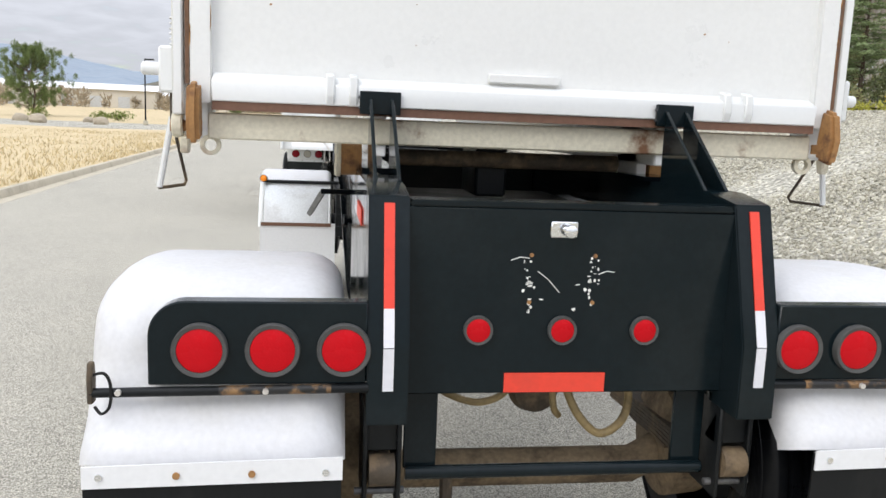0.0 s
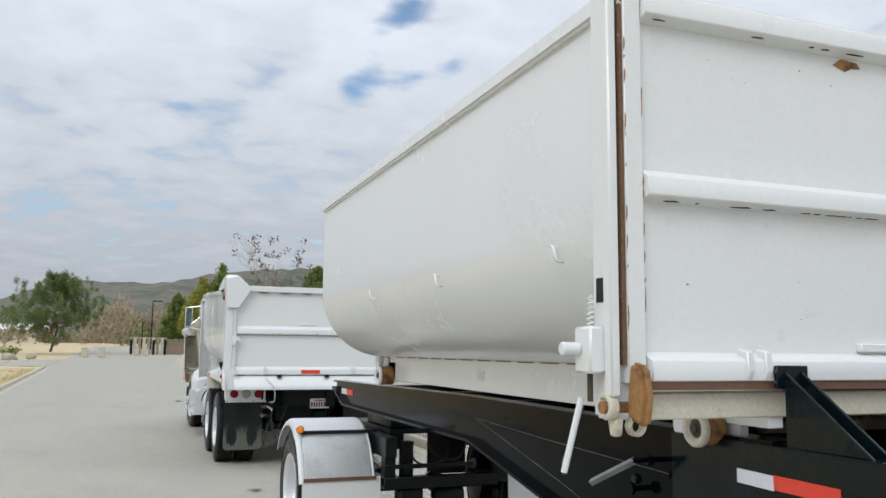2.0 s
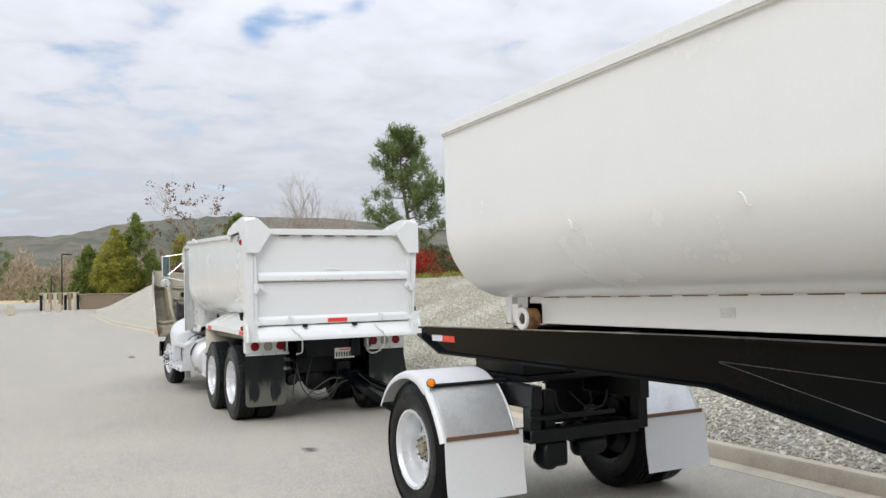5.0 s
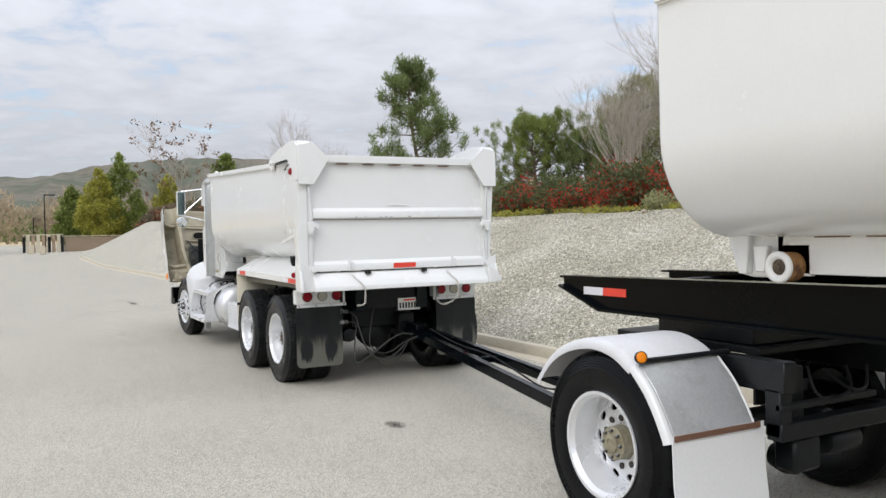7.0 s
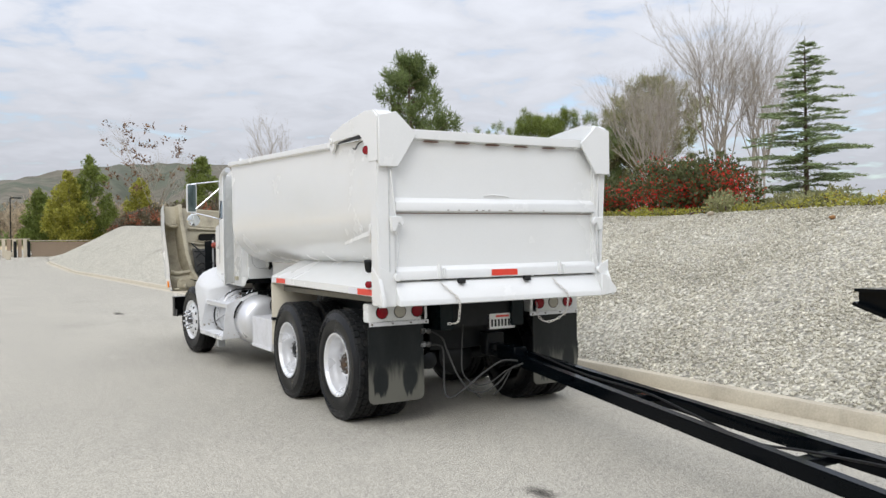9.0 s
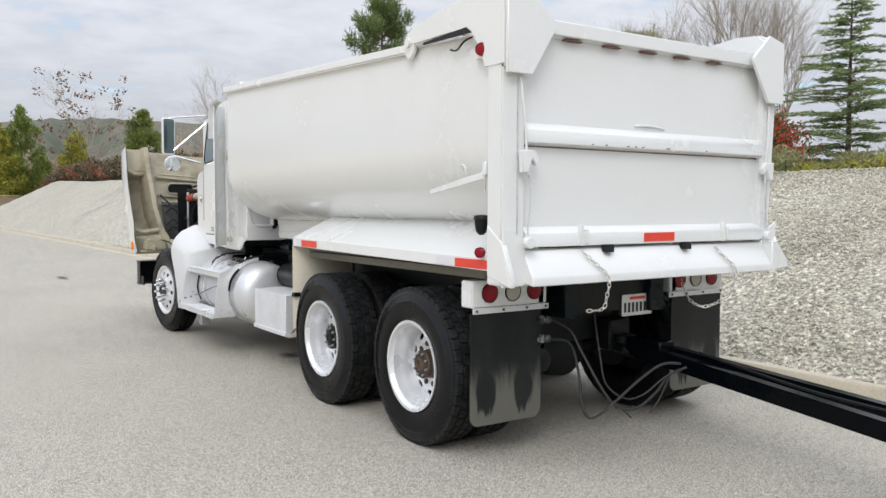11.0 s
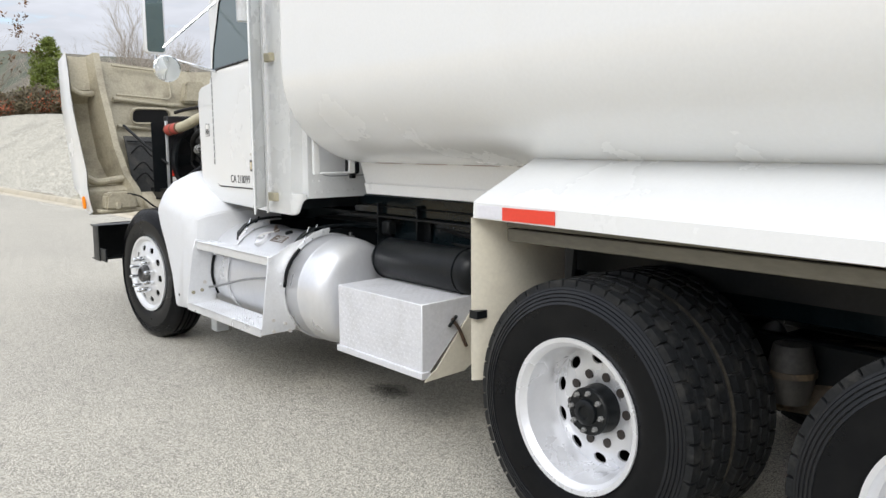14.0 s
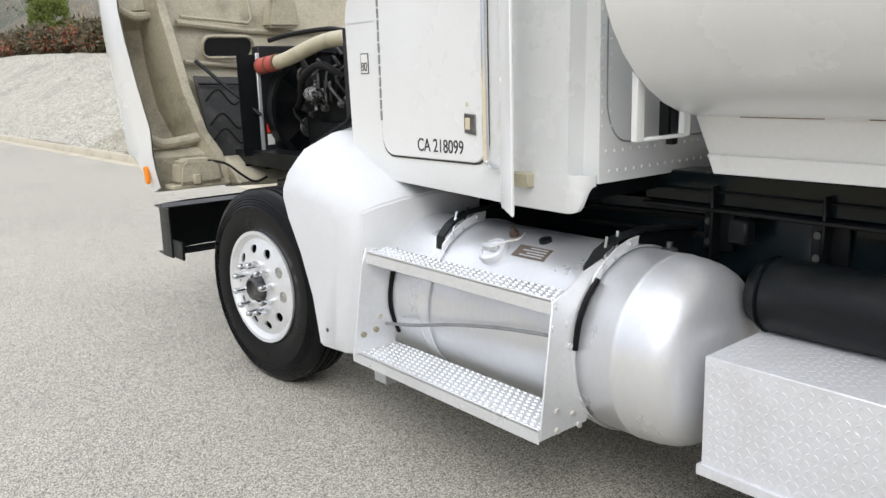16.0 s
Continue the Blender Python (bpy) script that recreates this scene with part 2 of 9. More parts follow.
M["red_tape"] = material("red_reflective_tape", (0.75, 0.055, 0.03), 0.4, grain=0.04, other=(0.5, 0.05, 0.03), spots=0.3, spot_scale=9)
M["white_tape"] = material("white_reflective_tape", (0.70, 0.70, 0.74), 0.4, grain=0.04)
M["flap"] = material("black_rubber_flap", (0.008, 0.009, 0.010), 0.42, other=(0.04, 0.04, 0.038), spots=0.5, spot_scale=2.2, grain=0.1, wave=0.1, wave_scale=2, stretch=(1, 1, 0.35), spec=0.2)
M["seam_rust"] = material("rusted_seam", (0.15, 0.08, 0.045), 0.75, other=(0.70, 0.68, 0.62), spots=0.95, spot_scale=14, spot_edge=(0.64, 0.67), grain=0.3, bump=0.4, bump_scale=90)
M["brown_strip"] = material("brown_strip", (0.16, 0.08, 0.05), 0.6, grain=0.15)
M["data_plate"] = material("grey_brown_data_plate", (0.17, 0.135, 0.11), 0.5, metal=0.3, other=(0.30, 0.27, 0.24), spots=0.6, spot_scale=20, grain=0.15)
M["hose"] = material("old_rubber_hose", (0.30, 0.22, 0.10), 0.6, other=(0.08, 0.06, 0.035), spots=0.6, spot_scale=8, grain=0.15)
M["black_hose"] = material("black_hose", (0.016, 0.016, 0.016), 0.5, grain=0.1, spec=0.12)
M["grey_hose"] = material("dusty_grey_hose", (0.04, 0.04, 0.038), 0.6, other=(0.02, 0.02, 0.02), spots=0.5, spot_scale=12, grain=0.15, spec=0.2)
M["chain"] = material("dull_chain_steel", (0.72, 0.70, 0.66), 0.45, metal=0.6, other=RUST, spots=0.3, spot_scale=30, grain=0.1)
M["cream"] = material("cream_fibreglass", (0.50, 0.46, 0.33), 0.55, other=(0.33, 0.29, 0.20), spots=0.6, spot_scale=4, grain=0.08, bump=0.15)
M["guard"] = material("cream_guard", (0.64, 0.60, 0.49), 0.55, other=(0.50, 0.46, 0.38), spots=0.5, spot_scale=5, grain=0.05)
M["hood_in"] = material("raw_fibreglass", (0.42, 0.38, 0.28), 0.65, other=(0.24, 0.215, 0.16), spots=0.7, spot_scale=4, grain=0.15, bump=0.35, bump_scale=50)
M["grille_back"] = material("dusty_grille_back", (0.045, 0.046, 0.045), 0.6, other=(0.13, 0.12, 0.10), spots=0.7, spot_scale=7, spot_edge=(0.5, 0.72), grain=0.25, bump=0.3)
M["red_hose"] = material("red_silicone", (0.42, 0.08, 0.06), 0.5, grain=0.06)
M["worn_silver"] = material("worn_silver_casting", (0.42, 0.42, 0.41), 0.5, metal=0.6, other=(0.05, 0.05, 0.05), spots=0.95, spot_scale=26, spot_edge=(0.46, 0.56), grain=0.25, bump=0.5)
M["engine"] = material("engine_metal", (0.10, 0.10, 0.10), 0.45, metal=0.6, other=(0.25, 0.24, 0.22), spots=0.6, spot_scale=9, grain=0.2)
M["glass"] = material("window_glass", (0.12, 0.16, 0.17), 0.05, coat=0.3, grain=0.0, rough_var=0.02)
# the dark teal reflection of surroundings is put into this tint
M["mirror"] = material("mirror_glass", (0.16, 0.21, 0.21), 0.03, metal=1.0, grain=0.0, rough_var=0.01)
M["convex_glass"] = material("convex_mirror_glass", (0.75, 0.78, 0.78), 0.04, metal=1.0, grain=0.0, rough_var=0.01)
M["ink"] = material("black_lettering", (0.02, 0.02, 0.022), 0.5, grain=0.05)
M["plate_white"] = material("plate_enamel", (0.78, 0.78, 0.75), 0.4, grain=0.03)
# near-black for metal and openings: deep shade is put into the colour
M["dark"] = material("deep_shade_metal", (0.008, 0.008, 0.009), 0.7, grain=0.2)
M["asphalt"] = material("pale_asphalt", (0.405, 0.383, 0.325), 0.9, other=(0.345, 0.327, 0.282), spots=0.75, spot_scale=0.35, spot_edge=(0.4, 0.7), grain=0.36, grain_scale=170, grain_from=(0.36, 0.64), cells=(195.0, 0.66), bump=0.12, bump_scale=120, rough_var=0.05, spec=0.2)
M["concrete"] = material("kerb_concrete", (0.50, 0.45, 0.35), 0.85, other=(0.36, 0.32, 0.25), spots=0.7, spot_scale=1.4, grain=0.12, grain_scale=50, bump=0.4, bump_scale=60)
M["dry_grass"] = material("dry_grass_ground", (0.56, 0.45, 0.27), 0.95, other=(0.48, 0.385, 0.225), spots=0.8, spot_scale=0.35, grain=0.22, grain_scale=9, bump=0.8, bump_scale=14)
M["straw"] = material("dry_grass_blades", (0.58, 0.475, 0.285), 0.9, island_tint=0.22, grain=0.1)
M["gravel_bed"] = material("gravel_bed", (0.40, 0.38, 0.315), 0.95, other=(0.30, 0.285, 0.24), spots=0.7, spot_scale=0.5, grain=0.6, grain_scale=22, cells=(26.0, 0.5), bump=1.0, bump_scale=24)
M["stone"] = material("gravel_stone", (0.45, 0.425, 0.345), 0.9, island_tint=0.29, grain=0.10, grain_scale=40)
M["soil"] = material("planting_soil", (0.20, 0.14, 0.085), 0.95, other=(0.13, 0.14, 0.05), spots=0.8, spot_scale=1.5, grain=0.3, grain_scale=20, bump=0.8, bump_scale=25)
M["hill"] = material("scrub_hills", (0.132, 0.118, 0.086), 1.0, other=(0.082, 0.094, 0.062), spots=0.95, spot_scale=0.012, spot_edge=(0.44, 0.56), grain=0.35, grain_scale=0.12)
# the haze of distance is put into this blue base colour
M["far_hill"] = material("haze_blue_hills", (0.26, 0.31, 0.37), 1.0, other=(0.21, 0.27, 0.34), spots=0.6, spot_scale=0.01, grain=0.06, grain_scale=0.05)
M["scrub"] = material("bare_winter_brush", (0.38, 0.32, 0.23), 1.0, island_tint=0.25, grain=0.2)
M["bark"] = material("bark", (0.14, 0.10, 0.075), 0.9, other=(0.08, 0.06, 0.045), spots=0.7, spot_scale=6, grain=0.3, bump=0.6)
M["grey_bark"] = material("pale_bark", (0.42, 0.385, 0.335), 0.9, other=(0.24, 0.21, 0.18), spots=0.7, spot_scale=5, grain=0.2, bump=0.4)
M["pine"] = material("pine_needles", (0.18, 0.235, 0.085), 0.7, island_tint=0.4, grain=0.1)
M["fir"] = material("blue_green_needles", (0.30, 0.37, 0.19), 0.7, island_tint=0.4, grain=0.1)
M["leaf"] = material("green_leaves", (0.20, 0.25, 0.06), 0.6, island_tint=0.4, grain=0.1)
M["yellow_leaf"] = material("yellow_green_leaves", (0.36, 0.35, 0.06), 0.6, island_tint=0.35, grain=0.1)
M["dark_leaf"] = material("dark_shrub_leaves", (0.098, 0.112, 0.042), 0.6, island_tint=0.5, grain=0.1)
M["olive_leaf"] = material("olive_leaves", (0.29, 0.29, 0.14), 0.7, island_tint=0.35, grain=0.1)
M["berry"] = material("red_berries", (0.66, 0.035, 0.025), 0.4, island_tint=0.3, grain=0.05)
M["flower"] = material("yellow_flowers", (0.65, 0.47, 0.05), 0.6, island_tint=0.3, grain=0.05)
M["brown_leaf"] = material("dead_leaves", (0.16, 0.09, 0.045), 0.8, island_tint=0.4, grain=0.1)
M["wall_block"] = material("tan_block_wall", (0.33, 0.25, 0.175), 0.9, other=(0.26, 0.195, 0.14), spots=0.6, spot_scale=1.2, grain=0.1, grain_scale=30)
M["wall_cap"] = material("pale_wall_cap", (0.55, 0.49, 0.38), 0.85, grain=0.08)
M["building"] = material("pale_building", (0.62, 0.58, 0.50), 0.8, grain=0.05, grain_scale=3)
M["roof_white"] = material("white_roof", (0.78, 0.78, 0.78), 0.7, grain=0.05, grain_scale=3)
M["hub_rust"] = material("dark_rusty_hub", (0.075, 0.053, 0.040), 0.55, metal=0.3, other=(0.15, 0.09, 0.05), spots=0.7, spot_scale=18, grain=0.25, bump=0.4)


def stain(name, color):
    """An oil stain that fades out to its edge, soft and broken."""
    m = material(name, color, 0.75, grain=0.5, grain_scale=18)
    t = m.node_tree
    co = add_node(t, "ShaderNodeTexCoord")
    ln = add_node(t, "ShaderNodeVectorMath", operation="LENGTH")
    t.links.new(co.outputs["Object"], ln.inputs[0])
    nz = add_node(t, "ShaderNodeTexNoise")
    nz.inputs["Scale"].default_value, nz.inputs["Detail"].default_value = 4.0, 8.0
    t.links.new(co.outputs["Object"], nz.inputs["Vector"])
    add = add_node(t, "ShaderNodeMath", operation="ADD")
    t.links.new(ln.outputs["Value"], add.inputs[0])
    t.links.new(nz.outputs["Fac"], add.inputs[1])
    fade = add_node(t, "ShaderNodeMapRange")
    for k, v in (("From Min", 0.55), ("From Max", 1.35), ("To Min", 0.42), ("To Max", 0.0)):
        fade.inputs[k].default_value = v
    t.links.new(add.outputs[0], fade.inputs["Value"])
    t.links.new(fade.outputs[0], t.nodes["Principled BSDF"].inputs["Alpha"])
    return m


def rubbed_flap(middle):
    """Black rubber, worn to grey towards its lower edge, with two dark feathered marks where twin tyres rub."""
    m = material("rubbed_rubber_flap", (0.010, 0.0125, 0.013), 0.40, other=(0.026, 0.029, 0.029), spots=0.7, spot_scale=2.4, spot_edge=(0.4, 0.7), grain=0.12, wave=0.15, wave_scale=3, stretch=(1, 1, 0.4), spec=0.25)
    t = m.node_tree

    def calc(kind, a, b=0.0, c=0.0):
        n = add_node(t, "ShaderNodeMath", operation=kind)
        for k, v in enumerate((a, b, c)):
            if isinstance(v, float):
                n.inputs[k].default_value = v
            else:
                t.links.new(v, n.inputs[k])
        return n.outputs[0]

    def ramp(v, lo, hi, a=0.0, b=1.0):
        n = add_node(t, "ShaderNodeMapRange", interpolation_type="SMOOTHSTEP")
        for k, q in (("From Min", lo), ("From Max", hi), ("To Min", a), ("To Max", b)):
            n.inputs[k].default_value = q
        t.links.new(v, n.inputs["Value"])
        return n.outputs[0]

    co = add_node(t, "ShaderNodeTexCoord").outputs["Object"]
    mp = add_node(t, "ShaderNodeMapping")
    mp.inputs["Scale"].default_value = (16.0, 1.0, 2.2)
    t.links.new(co, mp.inputs[0])
    nz = add_node(t, "ShaderNodeTexNoise")
    nz.inputs["Scale"].default_value, nz.inputs["Detail"].default_value = 3.0, 5.0
    t.links.new(mp.outputs[0], nz.inputs["Vector"])
    streak = calc("SUBTRACT", nz.outputs["Fac"], 0.5)
    sep3 = add_node(t, "ShaderNodeSeparateXYZ")
    t.links.new(co, sep3.inputs[0])
    off = calc("ABSOLUTE", calc("SUBTRACT", sep3.outputs["X"], middle))
    z = calc("MULTIPLY_ADD", streak, 0.22, sep3.outputs["Z"])
    worn = ramp(z, 0.40, 0.62, 0.9, 0.0)
    for c in (1.09, 0.785):
        dx = calc("DIVIDE", calc("SUBTRACT", off, c), 0.085)
        dz = calc("DIVIDE", calc("SUBTRACT", z, 0.44), 0.16)
        d = calc("ADD", calc("MULTIPLY", dx, dx), calc("MULTIPLY", dz, dz))
        worn = calc("MULTIPLY", worn, ramp(d, 0.65, 1.15))
    b = t.nodes["Principled BSDF"]
    mix = add_node(t, "ShaderNodeMix", data_type="RGBA")
    t.links.new(worn, mix.inputs["Factor"])
    t.links.new(b.inputs["Base Color"].links[0].from_socket, mix.inputs["A"])
    mix.inputs["B"].default_value = (0.135, 0.133, 0.113, 1)
    t.links.new(mix.outputs["Result"], b.inputs["Base Color"])
    return m


M["flap_rubbed"] = rubbed_flap(0.69)
M["hedge_leaf"] = material("dark_hedge_leaves", (0.105, 0.085, 0.045), 0.6, island_tint=0.4, grain=0.1)
M["hedge_red"] = material("rust_red_hedge_leaves", (0.42, 0.10, 0.04), 0.6, island_tint=0.4, grain=0.1)
M["grey_steel"] = material("worn_grey_steel", (0.27, 0.275, 0.28), 0.5, metal=0.3, other=(0.16, 0.16, 0.16), spots=0.5, spot_scale=12, grain=0.1)
M["rust_dark"] = material("dark_rust", (0.07, 0.035, 0.02), 0.8, grain=0.3)
M["dusty_steel"] = material("dusty_grey_steel", (0.045, 0.042, 0.037), 0.6, other=(0.02, 0.019, 0.018), spots=0.7, spot_scale=9, grain=0.2, bump=0.2)
M["oil"] = stain("oil_stain", (0.095, 0.088, 0.075))
M["dark_nut"] = material("oily_dark_nut", (0.035, 0.028, 0.024), 0.6, grain=0.3)
M["pipe_rust"] = material("rust_flaked_black_paint", (0.012, 0.012, 0.012), 0.5, other=(0.27, 0.15, 0.06), spots=0.9, spot_scale=13, spot_edge=(0.47, 0.58), grain=0.2)
M["hub_khaki"] = material("khaki_hub", (0.30, 0.275, 0.19), 0.5, other=(0.16, 0.12, 0.07), spots=0.7, spot_scale=14, grain=0.2, bump=0.2)
M["lamp_ring"] = material("grey_rubber_ring", (0.075, 0.075, 0.073), 0.6, grain=0.15, spec=0.3)
M["boulder"] = material("tan_boulder", (0.42, 0.36, 0.27), 0.9, other=(0.30, 0.25, 0.19), spots=0.7, spot_scale=3, grain=0.15, bump=0.6)


def leafy(m, share=0.45):
    """Leaves let part of the light through."""
    t = m.node_tree
    b = t.nodes["Principled BSDF"]
    tr = add_node(t, "ShaderNodeBsdfTranslucent")
    mixer = add_node(t, "ShaderNodeMixShader")
    mixer.inputs[0].default_value = share
    t.links.new(b.inputs["Base Color"].links[0].from_socket, tr.inputs["Color"])
    t.links.new(b.outputs[0], mixer.inputs[1])
    t.links.new(tr.outputs[0], mixer.inputs[2])
    t.links.new(mixer.outputs[0], t.nodes["Material Output"].inputs["Surface"])


for key in ("pine", "fir", "leaf", "yellow_leaf", "dark_leaf", "olive_leaf", "berry", "flower", "straw", "scrub"):
    leafy(M[key])

# ---- building helpers ----
ORIGIN = {}


def thing(name, at, label, category, group="", kind=""):
    ob = new(name)
    ob.location = at
    ob.empty_display_size = 0.3
    ORIGIN[ob.name] = Vector(at)
    return tagged(ob, label, category, group, kind)


def finish(bm, bevel=0.0, smooth=True, segs=1):
    bmesh.ops.remove_doubles(bm, verts=bm.verts, dist=1e-5)
    if bevel:
        edges = [e for e in bm.edges if len(e.link_faces) == 2 and e.calc_face_angle(0) > 0.5]
        bmesh.ops.bevel(bm, geom=edges, offset=bevel, segments=segs, affect="EDGES", clamp_overlap=True)
    bmesh.ops.recalc_face_normals(bm, faces=bm.faces)
    if smooth:
        for f in bm.faces:
            f.smooth = True
        for e in bm.edges:
            e.smooth = len(e.link_faces) == 2 and e.calc_face_angle(0) < 0.62


def mesh_of(name, bm, mat, bevel=0.0, smooth=True, segs=1):
    finish(bm, bevel, smooth, segs)
    me = bpy.data.meshes.new(name)
    bm.to_mesh(me)
    bm.free()
    me.materials.append(mat)
    return me


def part(name, bm, mat, parent, label="", bevel=0.0, smooth=True, segs=1, m=None):
    """Links a bmesh (or a mesh) in world places as one part under a thing or under a part."""
    me = bm if isinstance(bm, bpy.types.Mesh) else mesh_of(name, bm, mat, bevel, smooth, segs)
    ob = new(name, me)
    ob.parent = parent
    ob.matrix_local = Matrix.Translation(-ORIGIN.get(parent.name, Vector((0, 0, 0)))) @ (m or Matrix())
    if label:
        ob["label"] = label
    return ob


def solid(name, bm, mat, label, category, kind="structure", group="", bevel=0.0, smooth=True, m=None):
    """A thing of one mesh at top level."""
    me = bm if isinstance(bm, bpy.types.Mesh) else mesh_of(name, bm, mat, bevel, smooth)
    ob = new(name, me)
    if m is not None:
        ob.matrix_world = m
    return tagged(ob, label, category, group, kind)


def box(bm, x0, x1, y0, y1, z0, z1):
    v = [bm.verts.new((x, y, z)) for x in (x0, x1) for y in (y0, y1) for z in (z0, z1)]
    for f in ((0, 1, 3, 2), (4, 6, 7, 5), (0, 4, 5, 1), (2, 3, 7, 6), (0, 2, 6, 4), (1, 5, 7, 3)):
        bm.faces.new([v[i] for i in f])
    return bm


def boxm(x0, x1, y0, y1, z0, z1):
    return box(bmesh.new(), x0, x1, y0, y1, z0, z1)


def prism(bm, pts, axis, a, b):
    """A polygon drawn in the two other axes, drawn out along an axis from a to b."""
    def at(p, q):
        return {"x": (q, p[0], p[1]), "y": (p[0], q, p[1]), "z": (p[0], p[1], q)}[axis]
    lo = [bm.verts.new(at(p, a)) for p in pts]
    hi = [bm.verts.new(at(p, b)) for p in pts]
    bm.faces.new(lo)
    bm.faces.new(hi[::-1])
    n = len(pts)
    for i in range(n):
        bm.faces.new((lo[i], hi[i], hi[(i + 1) % n], lo[(i + 1) % n]))
    return bm


def strip(pts, thick):
    """The closed outline of a bent sheet of some thickness, from its middle line."""
    up, down = [], []
    n = len(pts)
    for i, p in enumerate(pts):
        a, b = Vector(pts[max(i - 1, 0)]), Vector(pts[min(i + 1, n - 1)])
        d = (b - a).normalized()
        k = Vector((-d.y, d.x)) * thick / 2
        up.append((p[0] + k.x, p[1] + k.y))
        down.append((p[0] - k.x, p[1] - k.y))
    return up + down[::-1]


def sheet(bm, pts, axis, a, b, thick):
    """A bent sheet: quads all round, so that it stays clean when its line is concave."""
    ring = strip(pts, thick)
    n = len(pts)

    def at(p, q):
        return {"x": (q, p[0], p[1]), "y": (p[0], q, p[1]), "z": (p[0], p[1], q)}[axis]
    lo = [bm.verts.new(at(p, a)) for p in ring]
    hi = [bm.verts.new(at(p, b)) for p in ring]
    k = len(ring)
    for i in range(k):
        bm.faces.new((lo[i], hi[i], hi[(i + 1) % k], lo[(i + 1) % k]))
    for i in range(n - 1):
        j = k - 1 - i
        bm.faces.new((lo[i], lo[i + 1], lo[j - 1], lo[j]))
        bm.faces.new((hi[i], hi[j], hi[j - 1], hi[i + 1]))
    return bm


def frame_of(d):
    d = Vector(d).normalized()
    a = Vector((0, 0, 1)) if abs(d.z) < 0.9 else Vector((1, 0, 0))
    u = d.cross(a).normalized()
    return u, d.cross(u).normalized()


def cyl(bm, p0, p1, r, seg=16, r2=None):
    p0, p1 = Vector(p0), Vector(p1)
    u, w = frame_of(p1 - p0)
    r2 = r if r2 is None else r2
    rings = []
    for p, q in ((p0, r), (p1, r2)):
        rings.append([bm.verts.new(p + (u * math.cos(2 * math.pi * i / seg) + w * math.sin(2 * math.pi * i / seg)) * q) for i in range(seg)])
    for i in range(seg):
        bm.faces.new((rings[0][i], rings[0][(i + 1) % seg], rings[1][(i + 1) % seg], rings[1][i]))
    bm.faces.new(rings[0][::-1])
    bm.faces.new(rings[1])
    return bm


def cylm(p0, p1, r, seg=16, r2=None):
    return cyl(bmesh.new(), p0, p1, r, seg, r2)


def spline(pts, n=6):
    """A smooth line through points."""
    pts = [Vector(p) for p in pts]
    out = []
    for i in range(len(pts) - 1):
        p0, p1, p2, p3 = pts[max(i - 1, 0)], pts[i], pts[i + 1], pts[min(i + 2, len(pts) - 1)]
        for k in range(n):
            t = k / n
            out.append(0.5 * ((2 * p1) + (p2 - p0) * t + (2 * p0 - 5 * p1 + 4 * p2 - p3) * t * t + (3 * p1 - p0 - 3 * p2 + p3) * t ** 3))
    return out + [pts[-1]]


def tube(bm, pts, r, seg=8, r_end=None):
    pts = [Vector(p) for p in pts]
    rings = []
    u = None
    for i, p in enumerate(pts):
        d = (pts[min(i + 1, len(pts) - 1)] - pts[max(i - 1, 0)]).normalized()
        if u is None:
            u, w = frame_of(d)
        else:
            u = (u - d * u.dot(d)).normalized()
            w = d.cross(u)
        q = r if r_end is None else r + (r_end - r) * i / (len(pts) - 1)
        rings.append([bm.verts.new(p + (u * math.cos(2 * math.pi * k / seg) + w * math.sin(2 * math.pi * k / seg)) * q) for k in range(seg)])
    for a, b in zip(rings, rings[1:]):
        for k in range(seg):
            bm.faces.new((a[k], a[(k + 1) % seg], b[(k + 1) % seg], b[k]))
    bm.faces.new(rings[0][::-1])
    bm.faces.new(rings[-1])
    return bm


def lathe(bm, profile, seg=48, axis="x", at=(0, 0, 0), closed=False):
    """Turns a profile of (radius, along) about an axis."""
    rings = []
    for r, a in profile:
        ring = []
        for i in range(seg):
            c, s = math.cos(2 * math.pi * i / seg) * r, math.sin(2 * math.pi * i / seg) * r
            p = {"x": (a, c, s), "y": (c, a, s), "z": (c, s, a)}[axis]
            ring.append(bm.verts.new(Vector(p) + Vector(at)))
        rings.append(ring)
    pairs = list(zip(rings, rings[1:])) + ([(rings[-1], rings[0])] if closed else [])
    for a, b in pairs:
        for i in range(seg):
            bm.faces.new((a[i], a[(i + 1) % seg], b[(i + 1) % seg], b[i]))
    if not closed:
        if profile[0][0] > 1e-4:
            bm.faces.new(rings[0][::-1])
        if profile[-1][0] > 1e-4:
            bm.faces.new(rings[-1])
    return bm


def disc_lamp(parent, at, way, r, lens, ring_mat, label="", ring=1.2, depth=0.02):
    """A round lamp that faces along way: a dark ring and a domed lens."""
    at, d = Vector(at), Vector(way).normalized()
    q = Vector((0, 0, 1)).rotation_difference(d).to_matrix().to_4x4()
    m = Matrix.Translation(at) @ q
    bm = lathe(bmesh.new(), [(r * ring, 0), (r * ring, depth * 0.9), (r * ring * 0.97, depth * 1.15), (r * 1.02, depth), (r * 1.0, depth * 0.4)], 32, "z")
    ob = part("lamp_ring", bm, ring_mat, parent, m=m)
    bm = lathe(bmesh.new(), [(r, depth * 0.4), (r, depth * 0.9), (r * 0.8, depth * 1.1), (r * 0.45, depth * 1.22), (0.0005, depth * 1.26)], 32, "z")
    part("lens", bm, lens, parent, label, m=m)
    return ob


